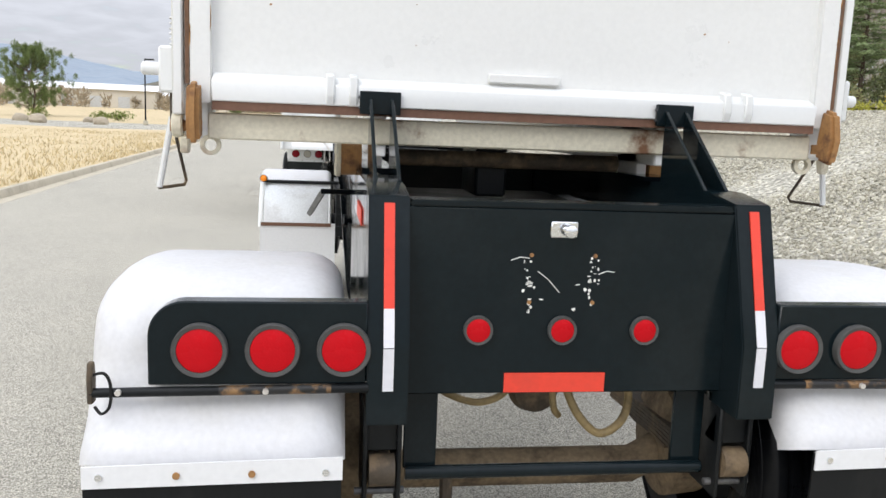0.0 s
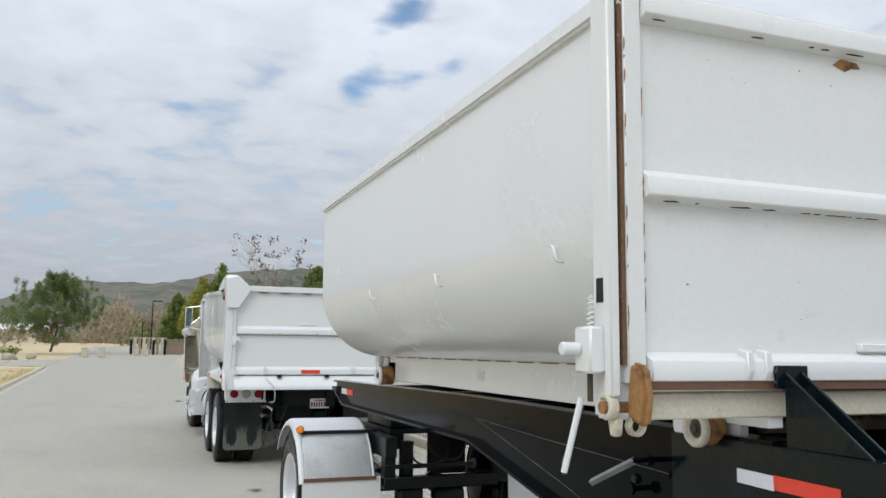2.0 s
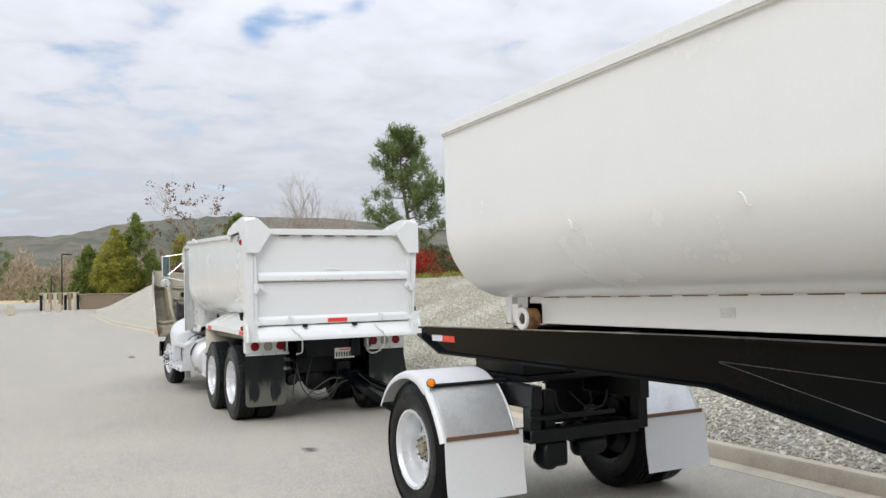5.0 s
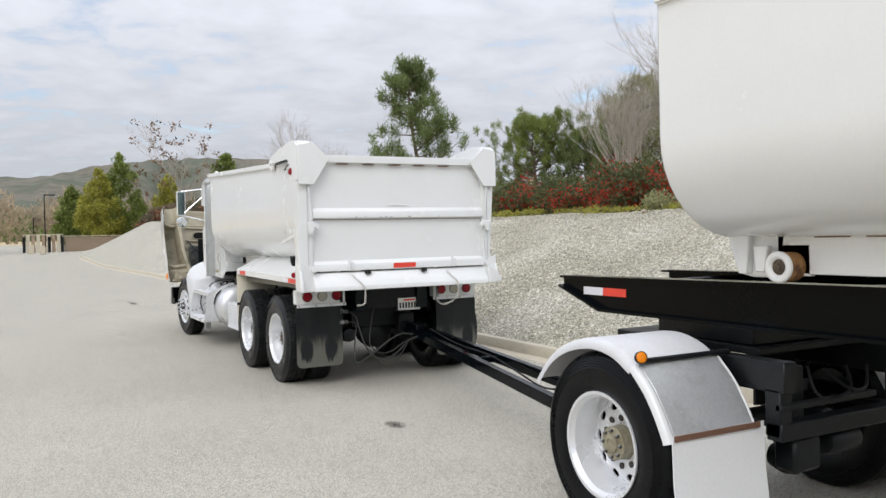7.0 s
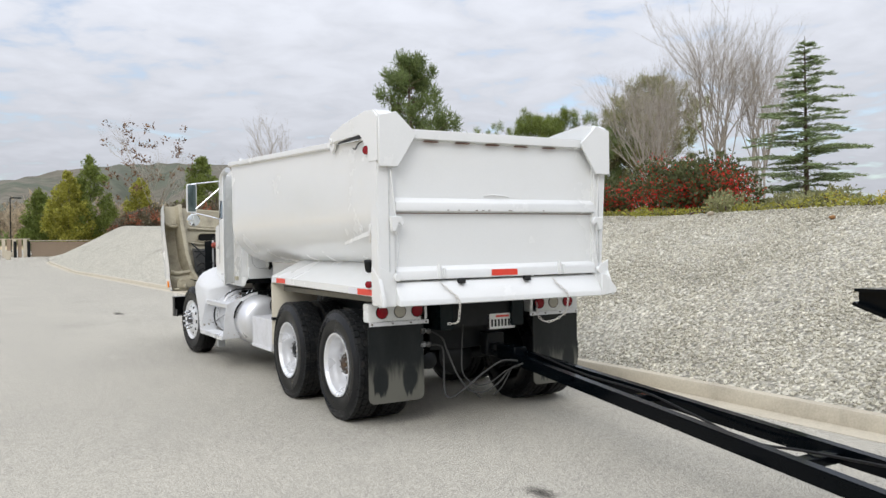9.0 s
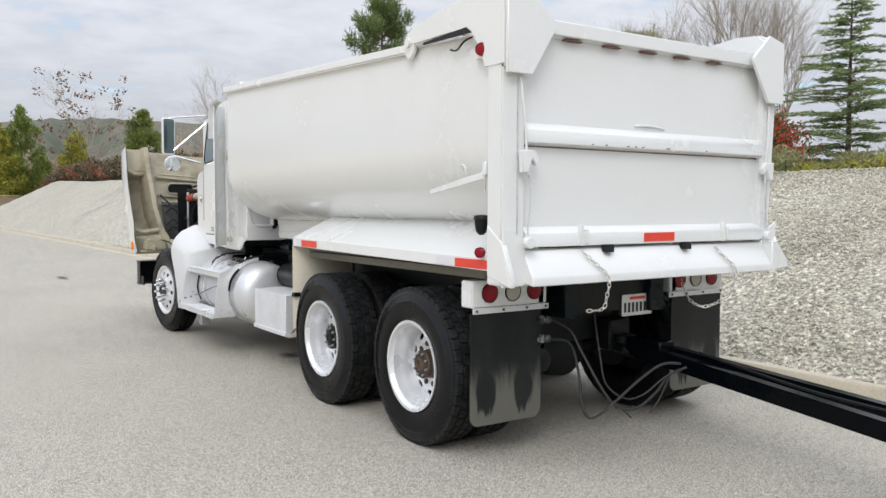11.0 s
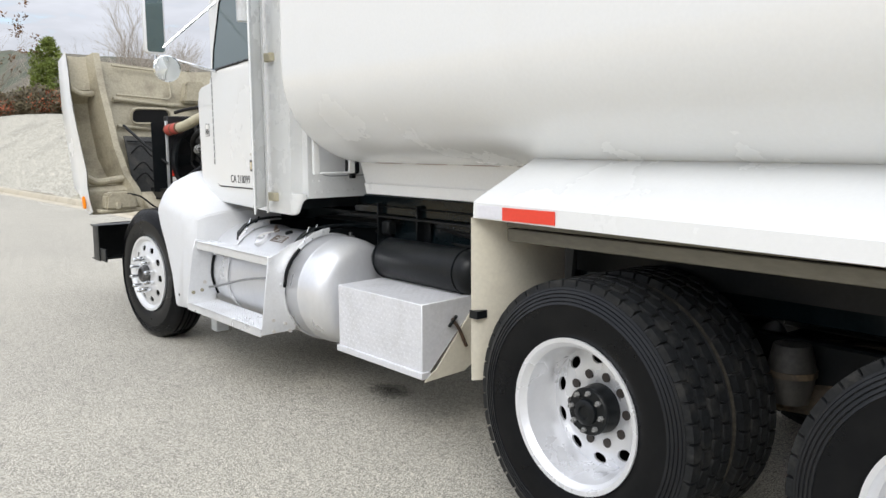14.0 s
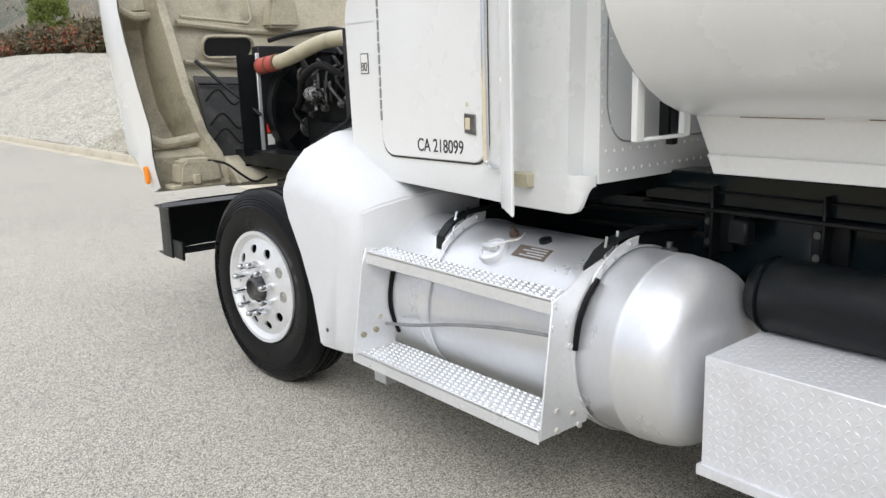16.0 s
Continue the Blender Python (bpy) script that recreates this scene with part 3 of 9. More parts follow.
def text_mesh(name, words, size, mat, parent, m, label=""):
    cu = bpy.data.curves.new(name, "FONT")
    cu.body, cu.size, cu.extrude, cu.align_x = words, size, 0.0008, "LEFT"
    tmp = new(name + "_curve", cu)
    me = bpy.data.meshes.new_from_object(tmp.evaluated_get(bpy.context.evaluated_depsgraph_get()))
    bpy.data.objects.remove(tmp)
    me.materials.clear()
    me.materials.append(mat)
    ob = new(name, me)
    ob.parent = parent
    ob.matrix_local = Matrix.Translation(-ORIGIN.get(parent.name, Vector((0, 0, 0)))) @ m
    if label:
        ob["label"] = label
    return ob


# ---- ground, road, kerbs and bank ----
def kerb_right(y):
    """x of the right kerb's face along the road."""
    return float(np.interp(y, [-60, 3, 9, 15, 30, 50, 70, 90, 104, 112, 130], [2.4, 2.9, 3.0, 3.1, 3.2, 2.9, 2.5, 2.4, 3.0, 4.4, 9.0]))


def kerb_left(y):
    return -4.85 - 0.049 * y


def rise_of(y):
    """The land climbs gently beyond the parked lorry."""
    return min(max(0.0, y - 70) * 0.02, 2.6)


KERB_END = 75.0
bm = bmesh.new()
ys = [-60, -30] + [-12 + 3 * i for i in range(36)] + [110, 130, 160]
rows = []
for y in ys:
    rows.append([bm.verts.new((x, y, rise_of(y))) for x in (kerb_left(min(y, KERB_END)), -2.0, kerb_right(y))])
for a, b in zip(rows, rows[1:]):
    for i in range(2):
        bm.faces.new((a[i], a[i + 1], b[i + 1], b[i]))
solid("road", bm, M["asphalt"], "pale worn grey asphalt road with fine speckle", "road")

# the land all round, to the horizon, under the road and the bank
bm = bmesh.new()
far = 4200
ring = [(-far, -far), (far, -far), (far, far), (-far, far)]
xs = [-far, -1200, -400, -150, -60, -30, -12, -5.5, 8, 30, 120, 400, 1200, far]
yy = [-far, -1200, -300, -80, -30, 0, 30, 55, 70, 90, 120, 160, 200, 300, 700, 1500, far]
grid = [[bm.verts.new((x, y, -0.06 + rise_of(y))) for x in xs] for y in yy]
for a, b in zip(grid, grid[1:]):
    for i in range(len(xs) - 1):
        bm.faces.new((a[i], a[i + 1], b[i + 1], b[i]))
solid("ground", bm, M["dry_grass"], "dry tan grassland reaching to the hills", "ground")

# dry field beyond the left kerb
bm = bmesh.new()
rng = random.Random(4)
rows = []
for y in [-60, -30, -10] + [2 + 3 * i for i in range(25)]:
    k = kerb_left(y) - 0.16
    rows.append([bm.verts.new((k - d, y, 0.13 + (0.0 if d == 0 else rng.uniform(-0.03, 0.10)))) for d in (0, 1.5, 3, 5, 8, 12, 18, 26, 40)])
for a, b in zip(rows, rows[1:]):
    for i in range(len(a) - 1):
        bm.faces.new((a[i], a[i + 1], b[i + 1], b[i]))
solid("field", bm, M["dry_grass"], "flat field of dry straw-coloured grass behind the kerb", "field")

# cross street at the far end and its pale verge
bm = bmesh.new()
prism(bm, [(76, -0.05), (76, 0.14), (92, 0.45), (92, -0.05)], 'x', -90, kerb_left(75) + 0.01)
solid("road_cross", bm, M["asphalt"], "pale asphalt side street crossing at the far end", "road")


def kerb_run(name, line, side, label):
    """A kerb with a gutter pan: real steps that follow a line of (x, y)."""
    prof = [(-0.24, 0.004), (0.0, 0.012), (0.03, 0.13), (0.05, 0.15), (0.17, 0.15), (0.18, -0.05), (-0.24, -0.05)]
    bm = bmesh.new()
    rings = [[bm.verts.new((x + side * u, y, rise_of(y) + w)) for u, w in prof] for x, y in line]
    for a, b in zip(rings, rings[1:]):
        for i in range(len(prof)):
            bm.faces.new((a[i], a[(i + 1) % len(prof)], b[(i + 1) % len(prof)], b[i]))
    bm.faces.new(rings[0])
    bm.faces.new(rings[-1][::-1])
    return solid(name, bm, M["concrete"], label, "kerb")


kerb_run("kerb_right", [(kerb_right(y), y) for y in np.arange(-58, 96, 2.0)], 1, "tan concrete kerb and gutter along the gravel bank")
kerb_run("kerb_left", [(kerb_left(y), y) for y in np.arange(-58, KERB_END + 0.1, 2.0)], -1, "weathered concrete kerb along the dry field")


def bank_z(x, y):
    """Height of the gravel bank: a slope up from the kerb to a planted flat top."""
    d = x - (kerb_right(y) + 0.18)
    top = float(np.interp(y, [-60, -10, 5, 20, 35, 50, 62, 84, 94, 102, 109, 118], [1.8, 1.85, 1.9, 2.05, 2.2, 2.7, 3.1, 3.3, 2.5, 1.4, 0.6, 0.0]))
    run = 5.2
    s = min(max(d / run, 0.0), 1.0)
    s = s * (1.15 - 0.15 * s)
    return rise_of(y) + 0.14 + top * (s if d < run else 1.0) + 0.05 * noise.noise(Vector((x * 0.5, y * 0.5, 0)))


bm = bmesh.new()
rows = []
ds = [0, 0.6, 1.3, 2.0, 2.8, 3.6, 4.4, 5.0, 5.4, 6.2]
for y in [-60, -40, -25] + [-14 + 1.5 * i for i in range(90)]:
    rows.append([bm.verts.new((kerb_right(y) + 0.18 + d, y, bank_z(kerb_right(y) + 0.18 + d, y))) for d in ds])
for a, b in zip(rows, rows[1:]):
    for i in range(len(ds) - 1):
        bm.faces.new((a[i], a[i + 1], b[i + 1], b[i]))
solid("gravel_bank", bm, M["gravel_bed"], "sloping bank covered with pale crushed gravel", "bank")

bm = bmesh.new()
rows = []
ds = [5.9, 7, 9, 12, 16, 22, 30, 45, 70]
for y in [-60, -40, -25] + [-14 + 3 * i for i in range(45)]:
    rows.append([bm.verts.new((kerb_right(y) + d, y, bank_z(kerb_right(y) + d, y) + 0.06 + 0.10 * noise.noise(Vector((d, y * 0.7, 3))) + max(0, d - 12) * 0.01)) for d in ds])
for a, b in zip(rows, rows[1:]):
    for i in range(len(ds) - 1):
        bm.faces.new((a[i], a[i + 1], b[i + 1], b[i]))
solid("planting_bed", bm, M["soil"], "planted earth on top of the gravel bank", "bank")


# ---- wheels ----
TYRE_R, TYRE_W, RIM_R = 0.535, 0.27, 0.297


def tyre_mesh(lugs, dusty=False):
    """A lorry tyre about the x axis, outer wall at x = 0 and inner wall at x = TYRE_W."""
    w, r = TYRE_W, TYRE_R
    half = [(RIM_R - 0.01, 0.028), (RIM_R + 0.012, 0.012), (RIM_R + 0.05, 0.002), (RIM_R + 0.09, -0.004), (r - 0.098, -0.002)]
    for k in range(4):      # stepped rings round the shoulder
        q, x = r - 0.096 + 0.0148 * k, -0.002 + 0.0030 * k
        half += [(q, x), (q + 0.0012, x - 0.0040), (q + 0.0105, x + 0.0005), (q + 0.012, x + 0.0042)]
    half += [(r - 0.038, 0.010), (r - 0.030, 0.013)]
    if not lugs:
        half += [(r - 0.012, 0.026), (r - 0.004, 0.034), (r, 0.042), (r, 0.068), (r - 0.013, 0.072), (r - 0.013, 0.080), (r, 0.084), (r, 0.114), (r - 0.013, 0.118), (r - 0.013, 0.126), (r, 0.130)]
        return mesh_of("tyre", lathe(bmesh.new(), half + [(p[0], w - p[1]) for p in half[::-1]], 72, "x", closed=True), M["rubber"])
    # columns over the width: radius on a block, radius in a cross groove, place, shift of the pattern, swing of the edge
    cols = [(p[0], p[0], p[1], 0.0, 0.0) for p in half]
    side_n = len(cols)
    for x0, x1, off in ((0.017, 0.067, 0.0), (0.076, 0.130, 0.45), (0.140, 0.194, 0.10), (0.203, 0.253, 0.55)):
        first, last = x0 < 0.02, x1 > 0.25
        cols.append((r - 0.030 if first else r - 0.016, r - 0.032 if first else r - 0.016, x0 - 0.001, off, 0.0 if first else 0.004))
        cols.append((r - 0.002, r - 0.024 if first else r - 0.012, x0 + 0.003, off, 0.0 if first else 0.004))
        cols.append((r, r - 0.012, (x0 + x1) / 2, off + 0.03, 0.0))
        cols.append((r - 0.002, r - 0.024 if last else r - 0.012, x1 - 0.003, off, 0.0 if last else -0.004))
        cols.append((r - 0.030 if last else r - 0.016, r - 0.032 if last else r - 0.016, x1 + 0.001, off, 0.0 if last else -0.004))
    cols += [(p[0], p[0], w - p[1], 0.55, 0.0) for p in half[::-1]]
    n, steps = 46, ((0.0, True, 1.0), (0.42, True, -1.0), (0.85, True, 1.0), (0.875, False, 1.0), (0.975, False, 1.0))
    bm = bmesh.new()
    grid = []
    for up, low, x, off, swing in cols:
        ring = []
        for k in range(n):
            for q, block, way in steps:
                a = 2 * math.pi * (k + q + off) / n
                rad = up if block else low
                ring.append(bm.verts.new((x + swing * way, math.cos(a) * rad, math.sin(a) * rad)))
        grid.append(ring)
    m = len(grid[0])
    for j in range(len(grid)):
        p, q = grid[j], grid[(j + 1) % len(grid)]
        for i in range(m):
            f = bm.faces.new((p[i], p[(i + 1) % m], q[(i + 1) % m], q[i]))
            if side_n <= j + 1 < len(grid) - side_n + 1:
                f.material_index = 1
            elif dusty and side_n - 4 <= j < side_n:
                f.material_index = 2
            elif 5 <= j < side_n:
                f.material_index = 3
    me = mesh_of("tyre", bm, M["rubber"])
    me.materials.append(M["tread"])
    me.materials.append(M["dusty_rubber"])
    me.materials.append(M["shoulder"])
    return me


def disc_grid(bm, r0, r1, x_of, holes, hole_r, a, b, thick=0.010):
    """A pressed wheel disc with clean oval hand holes cut through it; a and b are the holes' half sizes."""
    def at(r, q, dx=0.0):
        return bm.verts.new((x_of(r) + dx, math.cos(q) * r, math.sin(q) * r))
    lo, hi = hole_r - b - 0.010, min(hole_r + b + 0.010, r1 - 0.002)
    n = holes * 12
    for s0, s1, k in ((r0, lo, 8), (hi, r1, 2)):
        rings = [[at(s0 + (s1 - s0) * m / k, 2 * math.pi * i / n) for i in range(n)] for m in range(k + 1)]
        for p, q in zip(rings, rings[1:]):
            for i in range(n):
                bm.faces.new((p[i], p[(i + 1) % n], q[(i + 1) % n], q[i]))
    half = math.pi / holes
    for h in range(holes):
        mid = 2 * half * h
        edge = [(lo, -half + half * i / 6) for i in range(12)] + [(lo + (hi - lo) * i / 4, half) for i in range(4)] + [(hi, half - half * i / 6) for i in range(12)] + [(hi - (hi - lo) * i / 4, -half) for i in range(4)]
        rows = [[], [], [], []]
        for r, q in edge:
            f = math.atan2((r - hole_r) / b, q * hole_r / a)
            hr, hq = hole_r + b * math.sin(f), a * math.cos(f) / hole_r
            rows[0].append(at(r, mid + q))
            rows[1].append(at((r + hr) / 2, mid + (q + hq) / 2))
            rows[2].append(at(hr, mid + hq))
            rows[3].append(at(hr, mid + hq, thick))
        for p, q in zip(rows, rows[1:]):
            for i in range(len(p)):
                bm.faces.new((p[i], p[(i + 1) % len(p)], q[(i + 1) % len(p)], q[i]))


def rear_rim_mesh():
    """Deep-dished rim of an outer dual wheel."""
    prof = [(RIM_R - 0.02, 0.03), (RIM_R + 0.012, 0.010), (RIM_R + 0.012, 0.0), (RIM_R - 0.006, 0.002), (RIM_R - 0.014, 0.018), (RIM_R - 0.026, 0.03), (RIM_R - 0.030, 0.06), (RIM_R - 0.036, 0.09), (RIM_R - 0.046, 0.115), (RIM_R - 0.050, 0.185)]
    bm = lathe(bmesh.new(), prof, 64, "x")
    bmesh.ops.delete(bm, geom=[f for f in bm.faces if len(f.verts) > 4], context="FACES")
    disc_grid(bm, 0.085, RIM_R - 0.049, lambda r: 0.18 - 0.020 * math.sin((r - 0.085) / 0.163 * math.pi), 10, 0.206, 0.031, 0.023)
    return mesh_of("rim", bm, M["rim"])


def rear_hub_mesh(mat):
    bm = lathe(bmesh.new(), [(0.124, 0.20), (0.121, 0.15), (0.113, 0.105), (0.118, 0.100), (0.118, 0.088), (0.112, 0.082), (0.066, 0.080), (0.062, 0.066), (0.052, 0.060), (0.034, 0.060), (0.030, 0.068), (0.0005, 0.070)], 36, "x")
    bm.transform(Matrix.Translation((0.016, 0, 0)) @ Matrix.Diagonal((0.92, 0.82, 0.82, 1.0)))
    return mesh_of("hub", bm, mat)


def nut_mesh(spike):
    bm = bmesh.new()
    if spike:
        lathe(bm, [(0.020, 0.0), (0.020, -0.014), (0.0165, -0.034), (0.0165, -0.066), (0.012, -0.080), (0.0005, -0.085)], 12, "x")
        return mesh_of("nut_cover", bm, M["chrome"])
    cyl(bm, (0.01, 0, 0), (-0.006, 0, 0), 0.019, 12)
    return mesh_of("wheel_nut", bm, M["dark_nut"])


def front_rim_mesh():
    """Convex polished disc wheel of the steering axle."""
    prof = [(RIM_R - 0.02, 0.05), (RIM_R + 0.012, 0.010), (RIM_R + 0.012, -0.002), (RIM_R - 0.006, 0.0), (RIM_R - 0.016, 0.012), (RIM_R - 0.03, 0.022)]
    bm = lathe(bmesh.new(), prof, 64, "x")
    bmesh.ops.delete(bm, geom=[f for f in bm.faces if len(f.verts) > 4], context="FACES")
    disc_grid(bm, 0.085, RIM_R - 0.03, lambda r: 0.022 - 0.035 * (1 - ((r - 0.085) / (RIM_R - 0.115)) ** 2), 10, 0.212, 0.030, 0.024)
    return mesh_of("rim", bm, M["alum"])


def front_hub_mesh():
    bm = lathe(bmesh.new(), [(0.09, 0.02), (0.088, 0.0), (0.070, -0.008), (0.062, -0.05), (0.050, -0.058), (0.046, -0.035), (0.0005, -0.030)], 28, "x")
    return mesh_of("hub", bm, M["engine"])


WHEEL = {
    "tyre_lug": tyre_mesh(True), "tyre_plain": tyre_mesh(False), "rear_rim": rear_rim_mesh(), "hub_rust": rear_hub_mesh(M["hub_rust"]),
    "stud": mesh_of("hub_bolt", cyl(cylm((0.012, 0, 0), (-0.008, 0, 0), 0.012, 6), (-0.008, 0, 0), (-0.018, 0, 0), 0.007, 8), M["worn_silver"]), "tyre_dusty": tyre_mesh(True, True), "hub_black": rear_hub_mesh(M["black_matt"]), "hub_khaki": rear_hub_mesh(M["hub_khaki"]), "nut": nut_mesh(False), "spike": nut_mesh(True), "front_rim": front_rim_mesh(), "front_hub": front_hub_mesh(),
}
bm = lathe(bmesh.new(), [(RIM_R, 0.03), (RIM_R - 0.03, 0.05), (RIM_R - 0.05, 0.14), (0.1, 0.15), (0.0005, 0.15)], 40, "x")
WHEEL["inner_rim"] = mesh_of("rim", bm, M["black_matt"])


def wheel(parent, x, y, side, hub, rim, tyre, nuts="", nut_n=10, nut_r=0.13, nut_x=0.10, turn=0.0, label="", scale=1.0, steer=0.0):
    """A wheel whose outer wall stands at x; side 1: outside is -x, -1: outside is +x. The hub is the wheel's own mesh."""
    m = Matrix.Translation((x, y, TYRE_R * scale - 0.006)) @ Matrix.Rotation((0 if side == 1 else math.pi) + radians(steer), 4, "Z") @ Matrix.Rotation(turn, 4, "X") @ Matrix.Scale(scale, 4)
    ob = new("wheel", WHEEL[hub])
    ob.parent = parent
    ob.matrix_local = Matrix.Translation(-ORIGIN[parent.name]) @ m
    if label:
        ob["label"] = label
    for nm, key in (("tyre", tyre), ("rim", rim)):
        c = new(nm, WHEEL[key])
        c.parent = ob
    if nuts:
        for i in range(nut_n):
            a = 2 * math.pi * (i + 0.5) / nut_n
            c = new("wheel_nut", WHEEL[nuts])
            c.parent = ob
            c.matrix_local = Matrix.Translation((nut_x, math.cos(a) * nut_r, math.sin(a) * nut_r))
    if nuts == "nut":
        for i in range(8):
            a = 2 * math.pi * i / 8
            c = new("hub_bolt", WHEEL["stud"])
            c.parent = ob
            c.matrix_local = Matrix.Translation((0.088, math.cos(a) * 0.076, math.sin(a) * 0.076))
    return ob


def dual(parent, x_left, x_right, y, hub="hub_rust", lugs="tyre_lug", turn=0.0, axle_z=TYRE_R, axle_mat="black_matt"):
    """Twin wheels on both ends of an axle, with the axle itself."""
    for x, side in ((x_left, 1), (x_right, -1)):
        wheel(parent, x, y, side, hub, "rear_rim", lugs, "nut", 10, 0.140, 0.162, turn, "deep-dished white wheel")
        wheel(parent, x + side * (TYRE_W + 0.045), y, side, "hub_black", "inner_rim", "tyre_dusty" if lugs == "tyre_lug" else lugs)
    bm = tube(bmesh.new(), [(x_left + 0.5, y, TYRE_R), (x_left + 0.62, y, TYRE_R), (x_left + 0.80, y, axle_z), (x_right - 0.80, y, axle_z), (x_right - 0.62, y, TYRE_R), (x_right - 0.5, y, TYRE_R)], 0.065, 16)
    lathe(bm, [(0.09, -0.01), (0.19, 0.0), (0.2, 0.12), (0.12, 0.14)], 24, "x", (x_left + 0.58, y, TYRE_R))
    lathe(bm, [(0.12, -0.14), (0.2, -0.12), (0.19, 0.0), (0.09, 0.01)], 24, "x", (x_right - 0.58, y, TYRE_R))
    part("axle", bm, M[axle_mat], parent)


# ---- the tipping box that both vehicles share: rounded belly, open top ----
def u_outline(xl, xr, top, bend, foot_in, foot_z, n=10):
    """Left wall from the top down, round the belly and up the right wall."""
    left = [(xl, top), (xl, (top + bend) / 2), (xl, bend)]
    for i in range(1, n + 1):
        a = math.pi / 2 * i / n
        left.append((xl + foot_in * (1 - math.cos(a)), bend - (bend - foot_z) * math.sin(a)))
    return left + [(xl + xr - x, z) for x, z in left[::-1]]


def tub(bm, y0, y1, top0, top1, xl, xr, bend, foot_in, foot_z, wall=0.02, cells=6):
    """Shell of the box between y0 and y1, with a front wall; its top may climb."""
    rings = []
    for k in range(cells + 1):
        f = k / cells
        y, top = y0 + (y1 - y0) * f, top0 + (top1 - top0) * f
        rings.append(([bm.verts.new((x, y, z)) for x, z in u_outline(xl, xr, top, bend, foot_in, foot_z)],
                      [bm.verts.new((x, y, z)) for x, z in u_outline(xl + wall, xr - wall, top, bend + wall, foot_in - wall, foot_z + wall)]))
    for (a, ai), (b, bi) in zip(rings, rings[1:]):
        for i in range(len(a) - 1):
            bm.faces.new((a[i], a[i + 1], b[i + 1], b[i]))
            bm.faces.new((ai[i], bi[i], bi[i + 1], ai[i + 1]))
        for j in (0, -1):
            bm.faces.new((a[j], b[j], bi[j], ai[j]))
    for (a, ai), flip in ((rings[0], 1), (rings[-1], -1)):
        for i in range(len(a) - 1):
            bm.faces.new((a[i], ai[i], ai[i + 1], a[i + 1]))
    o, i_ = rings[-1]
    bm.faces.new([bm.verts.new(v.co + Vector((0, 0.004, 0))) for v in o])
    bm.faces.new([bm.verts.new(v.co + Vector((0, -0.02, 0))) for v in i_][::-1])
    return bm


# ---- the trailer ----
TC = 0.7275     # middle of the trailer
trailer = thing("transfer_trailer", (TC, 5.0, 0.0), "white rounded tipping trailer on a glossy black frame behind the truck", "trailer")


def mx(x):
    """The mirror place of x on the trailer."""
    return 2 * TC - x


